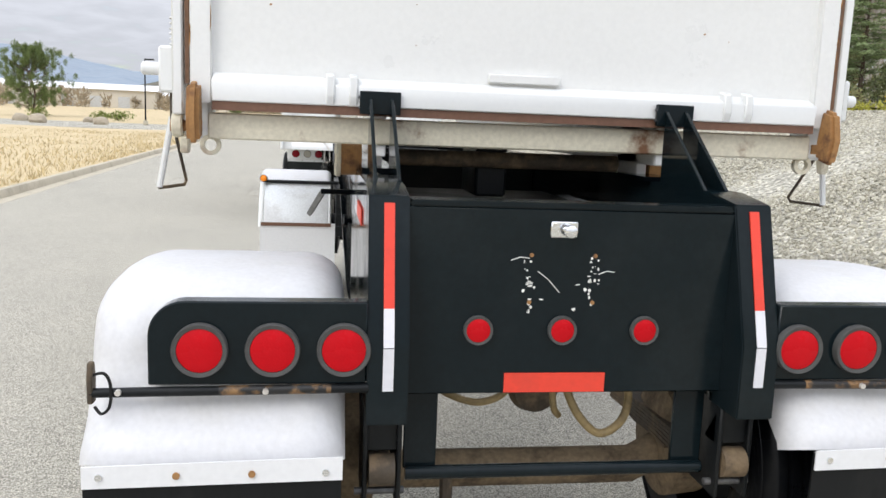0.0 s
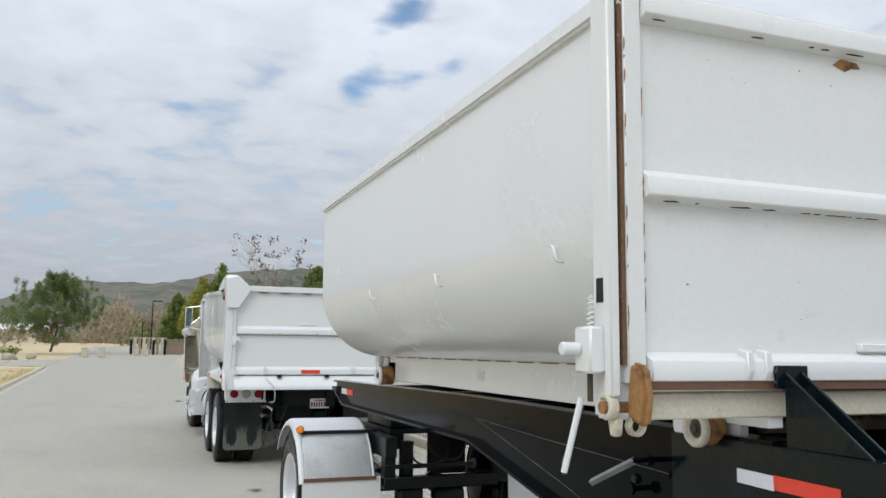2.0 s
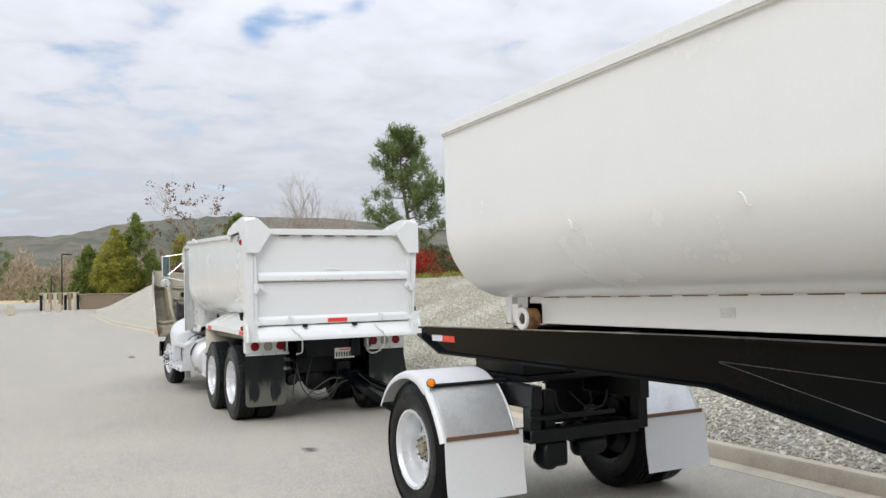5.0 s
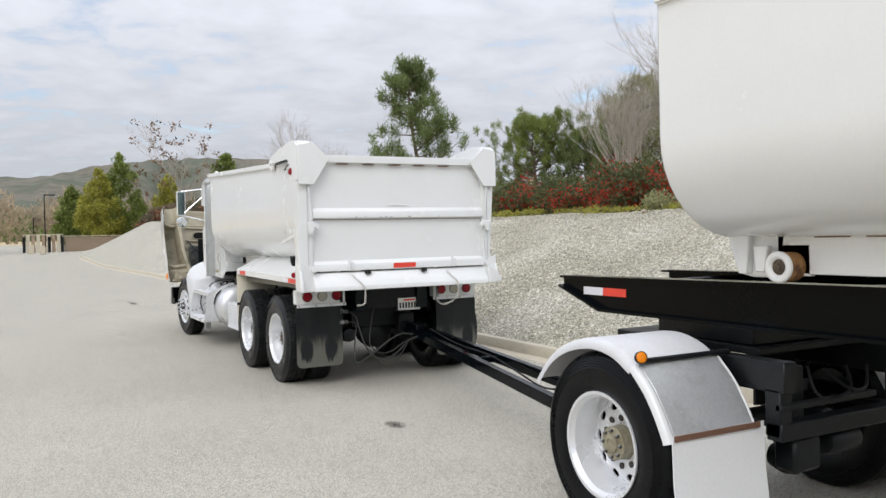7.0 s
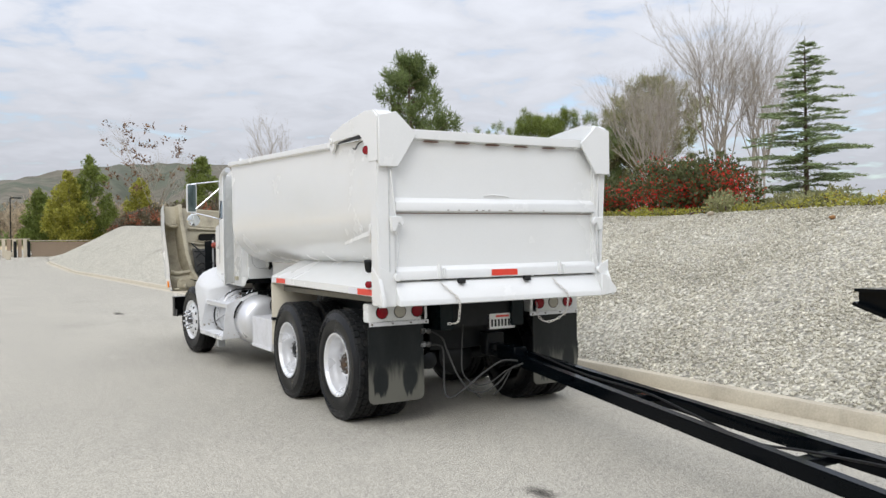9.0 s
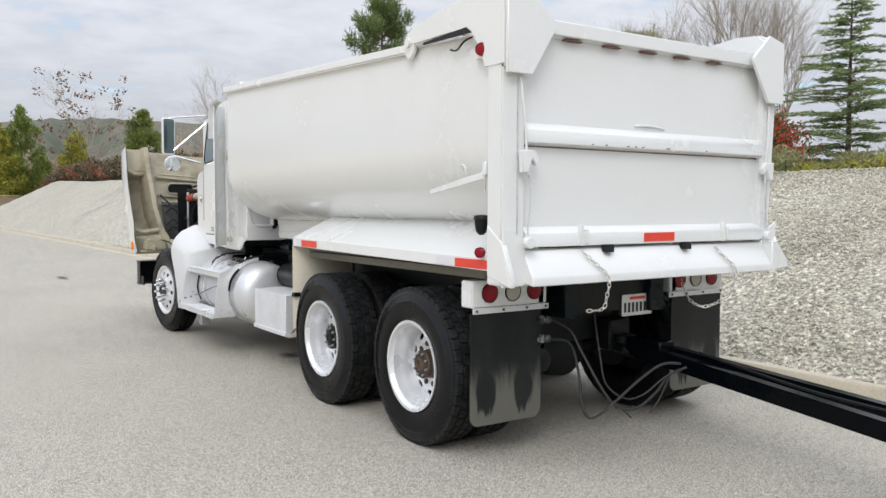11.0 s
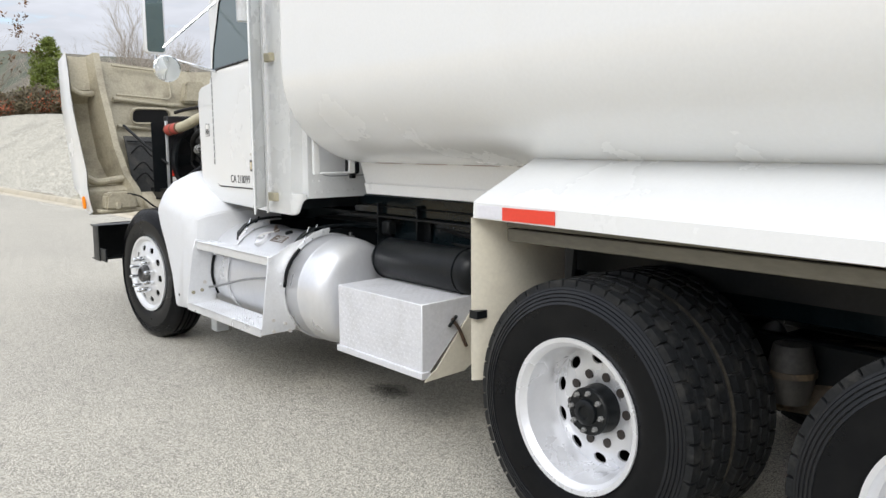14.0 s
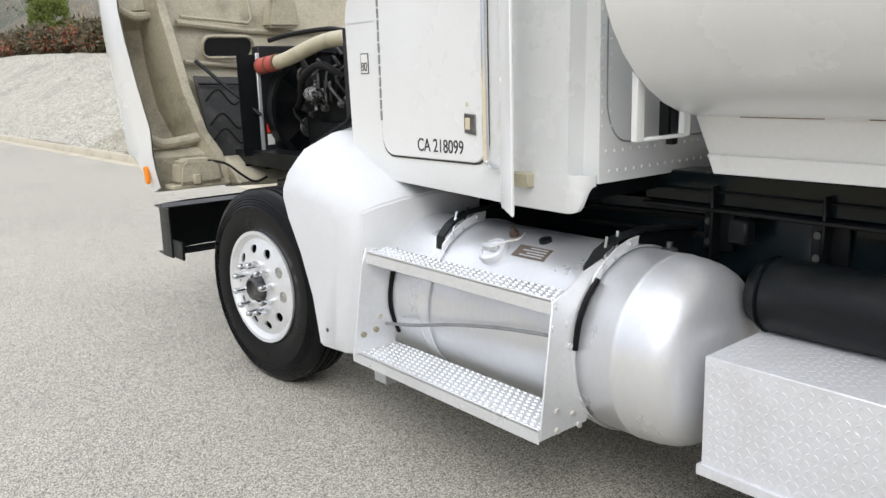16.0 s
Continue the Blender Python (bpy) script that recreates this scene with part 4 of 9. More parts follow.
# side rails: deep behind, slimmer in front, with flanges
SIDE = [(2.16, 0.885), (3.70, 0.885), (5.40, 1.195), (8.73, 1.205), (9.19, 1.36), (9.19, 1.425), (5.5, 1.462), (3.2, 1.455), (2.6, 1.46), (2.16, 1.43)]
for s in (1, -1):
    x0 = 0.20 if s == 1 else mx(0.20)
    bm = prism(bmesh.new(), SIDE, "x", x0, x0 + s * 0.012)
    rail = part("side_rail", bm, M["black"], trailer, "deep glossy black steel rail", bevel=0.002)
    bm = bmesh.new()
    sheet(bm, [(2.3, 0.885), (3.70, 0.885), (5.40, 1.195), (8.73, 1.205), (9.19, 1.36)], "x", x0 - s * 0.05, x0 + s * 0.07, 0.018)
    part("bottom_flange", bm, M["black"], rail)
    bm = bmesh.new()
    sheet(bm, [(9.19, 1.425), (5.5, 1.462), (3.2, 1.455), (2.75, 1.46)], "x", x0 - s * 0.035, x0 + s * 0.09, 0.016)
    part("top_flange", bm, M["black"], rail)
    bm = boxm(x0 - s * 0.03, x0 - s * 0.001, 3.292, 3.335, 0.9, 1.45)
    part("web_stiffener", bm, M["black"], rail, bevel=0.003)
    # weld lines
    for line in ([(5.35, 1.335), (4.4, 1.30), (3.25, 1.27)], [(5.35, 1.33), (4.2, 1.09), (3.72, 0.96)]):
        bm = tube(bmesh.new(), [(x0 - s * 0.001, y, z) for y, z in line], 0.0022, 5)
        part("weld_seam", bm, M["engine"], rail)
    for y0, y1, k in ((8.49, 8.73, "red_tape"), (8.73, 8.945, "white_tape")):
        bm = prism(bmesh.new(), [(y0, 1.305), (y1, 1.305), (y1, 1.36), (y0, 1.36)], "x", x0 - s * 0.0045, x0 - s * 0.001)
        part("reflector_tape", bm, M[k], rail)
    # rear post with its sloping foot and striped tape
    xa, xb = (0.155, 0.265) if s == 1 else (mx(0.155), mx(0.265))
    bm = prism(bmesh.new(), [(2.145, 1.43), (2.03, 1.045), (2.03, 0.835), (2.20, 0.835), (2.24, 0.89), (3.29, 0.89), (3.29, 1.452), (2.30, 1.452)], "x", xa, xb)
    post = part("rear_post", bm, M["black_plate"], trailer, "slanting black box post", bevel=0.004, segs=2)
    xm = (xa + xb) / 2
    d = Vector((0, 2.03 - 2.145, 1.045 - 1.43)).normalized()
    nrm = Vector((0, -0.958, 0.286))
    for a, b, k in ((0.02, 0.30, "red_tape"), (0.30, 0.402, "white_tape")):
        bm = bmesh.new()
        base = Vector((xm, 2.145, 1.43)) + nrm * 0.0035
        vs = [bm.verts.new(base + d * q + Vector((w, 0, 0)) + nrm * e) for e in (-0.003, 0.001) for q, w in ((a, -0.014), (b, -0.014), (b, 0.014), (a, 0.014))]
        for f in ((4, 5, 6, 7), (0, 1, 5, 4), (1, 2, 6, 5), (2, 3, 7, 6), (3, 0, 4, 7)):
            bm.faces.new([vs[i] for i in f])
        part("reflector_tape", bm, M[k], post)
    bm = boxm(xm - 0.014, xm + 0.014, 2.0262, 2.0297, 0.93, 1.043)
    part("reflector_tape", bm, M["white_tape"], post)
    for y0, y1, k in ((2.46, 2.735, "red_tape"), (2.735, 2.91, "white_tape")):
        bm = prism(bmesh.new(), [(y0, 1.308), (y1, 1.312), (y1, 1.360), (y0, 1.357)], "x", xa - s * 0.0045, xa - s * 0.001)
        part("reflector_tape", bm, M[k], post)
    # gusseted bracket that stops the box
    bx0, bx1 = (0.15, 0.285) if s == 1 else (mx(0.285), mx(0.15))
    bm = boxm(bx0, bx1, 2.70, 2.715, 1.645, 1.72)
    brk = part("stop_bracket", bm, M["black_plate"], trailer, "black gusseted bracket behind the tailgate", bevel=0.003)
    for gx in (bx0 + 0.03, bx1 - 0.035):
        bm = prism(bmesh.new(), [(2.70, 1.70), (2.36, 1.452), (2.42, 1.452), (2.70, 1.45)], "x", gx, gx + 0.012)
        part("gusset", bm, M["black_plate"], brk, bevel=0.002)
    for bz in (1.665, 1.70):
        cyl_b = cylm((bx0 - 0.004, 2.707, bz), (bx0 + 0.01, 2.707, bz), 0.006, 6)
        part("bolt_head", cyl_b, M["engine"], brk)

# back plate between the posts
bm = boxm(0.262, mx(0.262), 2.142, 2.160, 0.882, 1.405)
plate = part("back_plate", bm, M["black_plate"], trailer, "glossy black back plate with scratched paint", bevel=0.004)
bm = boxm(0.262, mx(0.262), 2.138, 2.24, 1.402, 1.422)
part("plate_top_lip", bm, M["black_plate"], plate, bevel=0.008, segs=2)
for lx in (0.464, 0.703, 0.944):
    disc_lamp(plate, (lx, 2.142, 1.066), (0, -1, 0), 0.033, M["red_lens"], M["lamp_ring"], "red round marker lens", 1.25, 0.014)
bm = boxm(0.545, 0.838, 2.1385, 2.1415, 0.886, 0.942)
part("reflector_tape", bm, M["red_tape"], plate, "wide orange-red reflective strip")
bm = boxm(0.655, 0.732, 2.136, 2.142, 1.327, 1.371)
latch = part("latch_plate", bm, M["chrome"], plate, "small bright latch plate with a knob", bevel=0.003)
part("latch_knob", lathe(bmesh.new(), [(0.008, 0), (0.010, -0.012), (0.017, -0.018), (0.017, -0.034), (0.012, -0.038), (0.0005, -0.039)], 20, "y", (0.703, 2.136, 1.348)), M["chrome"], latch)
rng = random.Random(11)
for i in range(46):     # chips left by an old number board
    side = rng.choice((0.60, 0.785))
    cx, cz = side + rng.gauss(0, 0.010), rng.uniform(1.115, 1.275)
    w, h = rng.uniform(0.001, 0.006), rng.uniform(0.001, 0.008)
    if rng.random() < 0.18:
        cx += rng.uniform(-0.05, 0.05)
        w *= 2.0
    ang = rng.uniform(0, 3)
    pts = [(cx + math.cos(ang + k * 1.26) * w * rng.uniform(0.5, 1.1), cz + math.sin(ang + k * 1.26) * h * rng.uniform(0.5, 1.1)) for k in range(5)]
    bm = prism(bmesh.new(), pts, "y", 2.1408, 2.1419)
    part("paint_chip", bm, M["plate_white"], plate)
for p, q in (((0.548, 1.262), (0.600, 1.268)), ((0.625, 1.232), (0.690, 1.172)), ((0.800, 1.225), (0.846, 1.232))):
    bm = tube(bmesh.new(), [(p[0], 2.1415, p[1]), ((p[0] + q[0]) / 2, 2.1415, (p[1] + q[1]) / 2 + 0.006), (q[0], 2.1415, q[1])], 0.0013, 4)
    part("scratch", bm, M["plate_white"], plate)
for sx, sz in ((0.605, 1.277), (0.787, 1.277), (0.605, 1.145), (0.787, 1.145)):
    part("screw", cylm((sx, 2.1425, sz), (sx, 2.1385, sz), 0.006, 10), M["rust"], plate)

# structure below the back plate
for s in (1, -1):
    a, b = (0.275, 0.37) if s == 1 else (mx(0.37), mx(0.275))
    part("hanger_plate", boxm(a, b, 2.20, 2.215, 0.64, 0.89), M["black_plate"], trailer, bevel=0.003)
    a, b = (0.155, 0.262) if s == 1 else (mx(0.262), mx(0.155))
    hg = part("spring_hanger", box(box(box(bmesh.new(), a, a + 0.014, 2.12, 2.32, 0.56, 0.85), b - 0.014, b, 2.12, 2.32, 0.56, 0.85), a, b, 2.14, 2.32, 0.72, 0.85), M["black_matt"], trailer, "worn spring hanger", bevel=0.004)
    part("spring_end", cylm((a + 0.018, 2.14, 0.665), (b - 0.018, 2.14, 0.665), 0.045, 18), M["grime"], hg)
    part("hanger_bolt", cylm((a - 0.02, 2.15, 0.60), (b + 0.012, 2.15, 0.60), 0.011, 8), M["engine"], hg)
    bm = bmesh.new()
    for k in range(6):
        ln = 0.62 - k * 0.07
        sheet(bm, [(2.78 - ln, 0.66 - k * 0.014 - 0.03), (2.78 - ln / 2, 0.635 - k * 0.014), (2.78, 0.625 - k * 0.014), (2.78 + ln / 2, 0.635 - k * 0.014), (2.78 + ln, 0.66 - k * 0.014 - 0.03)], "x", a + 0.016, b - 0.016, 0.011)
    part("leaf_spring", bm, M["grime"], trailer, "stack of rusty leaf springs")
part("cross_pipe", cylm((0.28, 2.19, 0.632), (mx(0.28), 2.19, 0.632), 0.020, 16), M["black_plate"], trailer, "round black cross pipe")
part("cross_beam", boxm(0.22, mx(0.22), 3.5, 3.56, 0.95, 1.1), M["tan_grime"], trailer, bevel=0.006)
for y in (4.6, 6.0, 7.2, 8.6):
    part("cross_beam", boxm(0.215, mx(0.215), y, y + 0.08, 1.24, 1.40), M["black_matt"], trailer, bevel=0.004)
part("deck_plate", boxm(0.29, mx(0.29), 2.9, 4.1, 1.28, 1.30), M["black_matt"], trailer)
bm = tube(bmesh.new(), spline([(0.36, 2.42, 0.83), (0.44, 2.36, 0.80), (0.52, 2.33, 0.79), (0.60, 2.34, 0.82), (0.64, 2.40, 0.88)]), 0.011, 10)
part("air_hose", bm, M["hose"], trailer, "old tan air hose")
bm = tube(bmesh.new(), spline([(0.84, 2.45, 0.90), (0.76, 2.36, 0.84), (0.755, 2.34, 0.77), (0.79, 2.40, 0.72)]), 0.011, 10)
part("air_hose", bm, M["hose"], trailer)
bm = tube(bmesh.new(), spline([(0.775, 2.32, 0.86), (0.82, 2.30, 0.76), (0.89, 2.29, 0.70), (0.965, 2.30, 0.74), (0.985, 2.32, 0.83), (0.96, 2.40, 0.90)]), 0.013, 10)
part("air_hose", bm, M["hose"], trailer)
part("brake_chamber", lathe(bmesh.new(), [(0.03, 0), (0.075, 0.01), (0.085, 0.05), (0.09, 0.06), (0.085, 0.07), (0.07, 0.12), (0.02, 0.13)], 24, "y", (0.78, 2.62, 0.72)), M["grime"], trailer, "dusty round brake chamber")
part("height_valve", boxm(0.60, 0.67, 2.60, 2.68, 0.78, 0.88), M["grime"], trailer, bevel=0.01)
part("torque_rod", cylm((0.30, 2.40, 0.84), (1.10, 2.42, 0.84), 0.022, 12), M["grime"], trailer)
part("slack_rod", cylm((0.42, 2.3, 0.60), (0.42, 2.3, 0.42), 0.02, 10), M["grime"], trailer)
dual(trailer, -0.49, mx(-0.49), 2.65, "hub_rust", "tyre_plain", axle_z=0.44, axle_mat="tan_grime")

def guard(bm, line, a, b, shoulder, drop, thick=0.010):
    """A moulded mudguard along a line of (y, z): flat across the middle, rounded down at both long edges."""
    line = [(p.x, p.y) for p in spline([(q[0], q[1], 0) for q in line], 4)]
    n = len(line)
    out = []
    for i, p in enumerate(line):
        q0, q1 = Vector(line[max(i - 1, 0)]), Vector(line[min(i + 1, n - 1)])
        d = (q1 - q0).normalized()
        nr = Vector((d.y, -d.x))
        if nr.dot(Vector((line[n // 2][0], 0.5)) - Vector(p)) < 0:
            nr = -nr
        out.append((Vector(p), nr))
    cs = []
    for k in range(7):
        t = math.pi / 2 * k / 6
        cs.append((a + shoulder * (1 - math.cos(t)), drop * (1 - math.sin(t))))
    half = [(x, dz) for x, dz in cs]
    cross = half + [(a + b - x, dz) for x, dz in half[::-1]]
    sk = []
    for off in (0.0, thick):
        sk.append([[bm.verts.new((x, (p + nr * (dz + off)).x, (p + nr * (dz + off)).y)) for x, dz in cross] for p, nr in out])
    m = len(cross)
    for g_, flip in ((sk[0], False), (sk[1], True)):
        for i in range(n - 1):
            for j in range(m - 1):
                f = (g_[i][j], g_[i][j + 1], g_[i + 1][j + 1], g_[i + 1][j])
                bm.faces.new(f[::-1] if flip else f)
    for i in range(n - 1):
        for j in (0, m - 1):
            bm.faces.new((sk[0][i][j], sk[0][i + 1][j], sk[1][i + 1][j], sk[1][i][j]))
    for j in range(m - 1):
        for i in (0, n - 1):
            bm.faces.new((sk[0][i][j], sk[1][i][j], sk[1][i][j + 1], sk[0][i][j + 1]))
    return bm


# rear mudguards with lamp boards and flaps
R_FEND = [(3.10, 0.99), (3.05, 1.06), (2.95, 1.125), (2.83, 1.165), (2.66, 1.19), (2.46, 1.20), (2.28, 1.185), (2.18, 1.135), (2.135, 1.06), (2.105, 0.97), (2.06, 0.885), (1.99, 0.82), (1.965, 0.77)]
for s in (1, -1):
    a, b = (-0.562, 0.105) if s == 1 else (mx(0.105), mx(-0.562))
    bm = guard(bmesh.new(), R_FEND, a, b, 0.13, 0.10)
    fend = part("mudguard", bm, M["guard_white"], trailer, "rounded white plastic mudguard")
    bm = prism(bmesh.new(), [(a + 0.035, 0.722), (b - 0.01, 0.730), (b - 0.01, 0.790), (a + 0.035, 0.778)], "y", 1.938, 1.943)
    st = part("flap_strip", bm, M["white_flat"], fend)
    for k in range(4):
        part("strip_bolt", cylm((a + 0.075 + k * 0.18, 1.939, 0.752), (a + 0.075 + k * 0.18, 1.933, 0.752), 0.009, 10), M["rust"] if k in (1, 2) else M["chrome"], st)
    bm = bmesh.new()
    sheet(bm, [(1.950, 0.77), (1.955, 0.5), (1.975, 0.24)], "x", a + 0.035, b - 0.012, 0.008)
    part("mud_flap", bm, M["flap"], fend, "plain black rubber mud flap")
    # lamp board
    l, r = (-0.392, 0.155) if s == 1 else (mx(0.155), mx(-0.392))
    rr = 0.09
    if s == 1:
        pts = [(r, 0.945), (r, 1.162)] + [(l + rr - rr * math.sin(q), 1.162 - rr + rr * math.cos(q)) for q in [math.pi / 2 * i / 8 for i in range(9)]] + [(l, 0.945)]
    else:
        pts = [(l, 0.945), (l, 1.162)] + [(r - rr + rr * math.sin(q), 1.162 - rr + rr * math.cos(q)) for q in [math.pi / 2 * i / 8 for i in range(9)]] + [(r, 0.945)]
    bm = prism(bmesh.new(), pts, "y", 2.045, 2.10)
    board = part("lamp_board", bm, M["black_plate"], trailer, "glossy black lamp board with three round lamps", bevel=0.004)
    for k in range(3):
        lx = -0.264 + 0.1795 * k
        disc_lamp(board, (lx if s == 1 else mx(lx), 2.046, 1.039), (0, -1, 0), 0.056, M["red_lens"], M["lamp_ring"], "large red round tail lens", 1.24, 0.020)
    e0, e1 = (-0.525, 0.16) if s == 1 else (mx(-0.525), mx(0.16))
    pipe = part("guard_pipe", cylm((e0, 2.03, 0.932), (e1, 2.04, 0.936), 0.0125, 12), M["black_matt"], trailer, "thin black mudguard pipe with rust")
    part("rust_patch", cylm((e0 + (e1 - e0) * 0.45, 2.0338, 0.9342), (e0 + (e1 - e0) * 0.86, 2.0385, 0.9355), 0.0128, 12), M["pipe_rust"], pipe)
    part("pipe_bracket", prism(bmesh.new(), [(2.02, 0.905), (2.05, 0.905), (2.055, 0.97), (2.045, 1.01), (2.025, 1.01), (2.015, 0.97)], "x", e0 - 0.006, e0 + 0.008), M["grime"], pipe, bevel=0.003)
    part("loose_wire", tube(bmesh.new(), spline([(e0, 2.03, 0.975), (e0 + s * 0.035, 2.02, 0.985), (e0 + s * 0.05, 2.02, 0.955), (e0 + s * 0.05, 2.01, 0.905), (e0 + s * 0.03, 2.01, 0.885), (e0 + s * 0.012, 2.02, 0.90)]), 0.004, 6), M["black_hose"], pipe)
    for q in (0.1, 0.62):
        part("pipe_bolt", cylm((e0 + (e1 - e0) * q, 2.02, 0.937), (e0 + (e1 - e0) * q, 2.01, 0.937), 0.008, 8), M["chain"], pipe)

# tipping box
XL = -0.33
XR = mx(XL)
bm = tub(bmesh.new(), 2.80, 7.57, 2.985, 2.985, XL, XR, 2.25, 0.56, 1.700)
tbox = part("tipping_box", bm, M["white"], trailer, "white steel tipping box with a rounded belly")
bm = bmesh.new()
box(bm, XL - 0.03, XL + 0.05, 2.8, 7.58, 2.96, 3.04)
part("top_rail", bm, M["white"], tbox, bevel=0.012, segs=2)
part("top_rail", boxm(XR - 0.05, XR + 0.03, 2.8, 7.58, 2.96, 3.04), M["white"], tbox, bevel=0.012, segs=2)
part("top_rail", boxm(XL + 0.05, XR - 0.05, 7.51, 7.58, 2.96, 3.04), M["white"], tbox, bevel=0.012)
for x in (0.215, mx(0.215)):
    bm = boxm(x - 0.03, x + 0.03, 2.78, 7.25, 1.505, 1.706)
    sill = part("box_sill", bm, M["white"], tbox, "long white sill under the box", bevel=0.004)
    for k in range(13):
        y = 3.4 + k * 0.285
        part("seam_slot", boxm(x - 0.034, x + 0.034, y, y + 0.2, 1.695, 1.701), M["brown_strip"], sill)
part("id_patch", boxm(0.1825, 0.1848, 5.20, 5.31, 1.575, 1.632), M["galv"], tbox, "blank grey patch on the sill")
for y in (3.30, 4.62, 5.92):
    bm = tube(bmesh.new(), spline([(XL - 0.001, y - 0.03, 2.10), (XL - 0.03, y - 0.03, 2.105), (XL - 0.035, y - 0.015, 2.15), (XL - 0.03, y + 0.015, 2.165), (XL - 0.005, y + 0.02, 2.16)], 4), 0.006, 8)
    part("tarp_hook", bm, M["white"], tbox, "small white tarp hook")
for y, x, z in ((7.15, 0.115, 1.545), (7.15, mx(0.115), 1.545), (3.05, 0.135, 1.485), (3.05, mx(0.135), 1.485)):
    d = 1 if x < TC else -1
    part("roller", cylm((x - d * 0.04, y, z), (x + d * (0.075 if z > 1.5 else 0.04), y, z), 0.076 if z > 1.5 else 0.062, 28), M["rust"], tbox, "rusty box roller")
    ring = [(0.042, 0.03), (0.042, 0.046), (0.056, 0.058), (0.074, 0.058), (0.082, 0.050), (0.082, 0.036)]
    part("roller_disc", lathe(bmesh.new(), [(r * (1.0 if z > 1.5 else 0.84), -d * h) for r, h in ring], 32, "x", (x, y, z), closed=True), M["white_worn"] if z > 1.5 else M["cream_rust"], tbox, "pale flanged roller disc")
    part("roller_hub", lathe(bmesh.new(), [(0.041, -d * 0.040), (0.020, -d * 0.048), (0.018, -d * 0.060), (0.0005, -d * 0.060)], 20, "x", (x, y, z)), M["grime"], tbox)
    part("roller_bracket", boxm(x + d * 0.09 - 0.02, x + d * 0.09 + 0.02, y - 0.1, y + 0.1, z - 0.05, 1.66), M["white_worn"], tbox, bevel=0.004)
    part("roller_lug", prism(bmesh.new(), [(y + 0.09, z + 0.11), (y + 0.19, z + 0.11), (y + 0.17, z - 0.03), (y + 0.11, z - 0.03)], "x", x - 0.02, x + 0.02), M["white_worn"], tbox, bevel=0.006)
part("front_lug", prism(bmesh.new(), [(7.20, 1.72), (7.60, 1.72), (7.52, 1.50), (7.42, 1.48), (7.24, 1.48)], "x", 0.185, 0.245), M["white"], tbox, bevel=0.006)
part("lug_rib", prism(bmesh.new(), [(7.40, 1.72), (7.50, 1.72), (7.48, 1.50), (7.42, 1.50)], "x", 0.14, 0.185), M["white"], tbox, bevel=0.005)

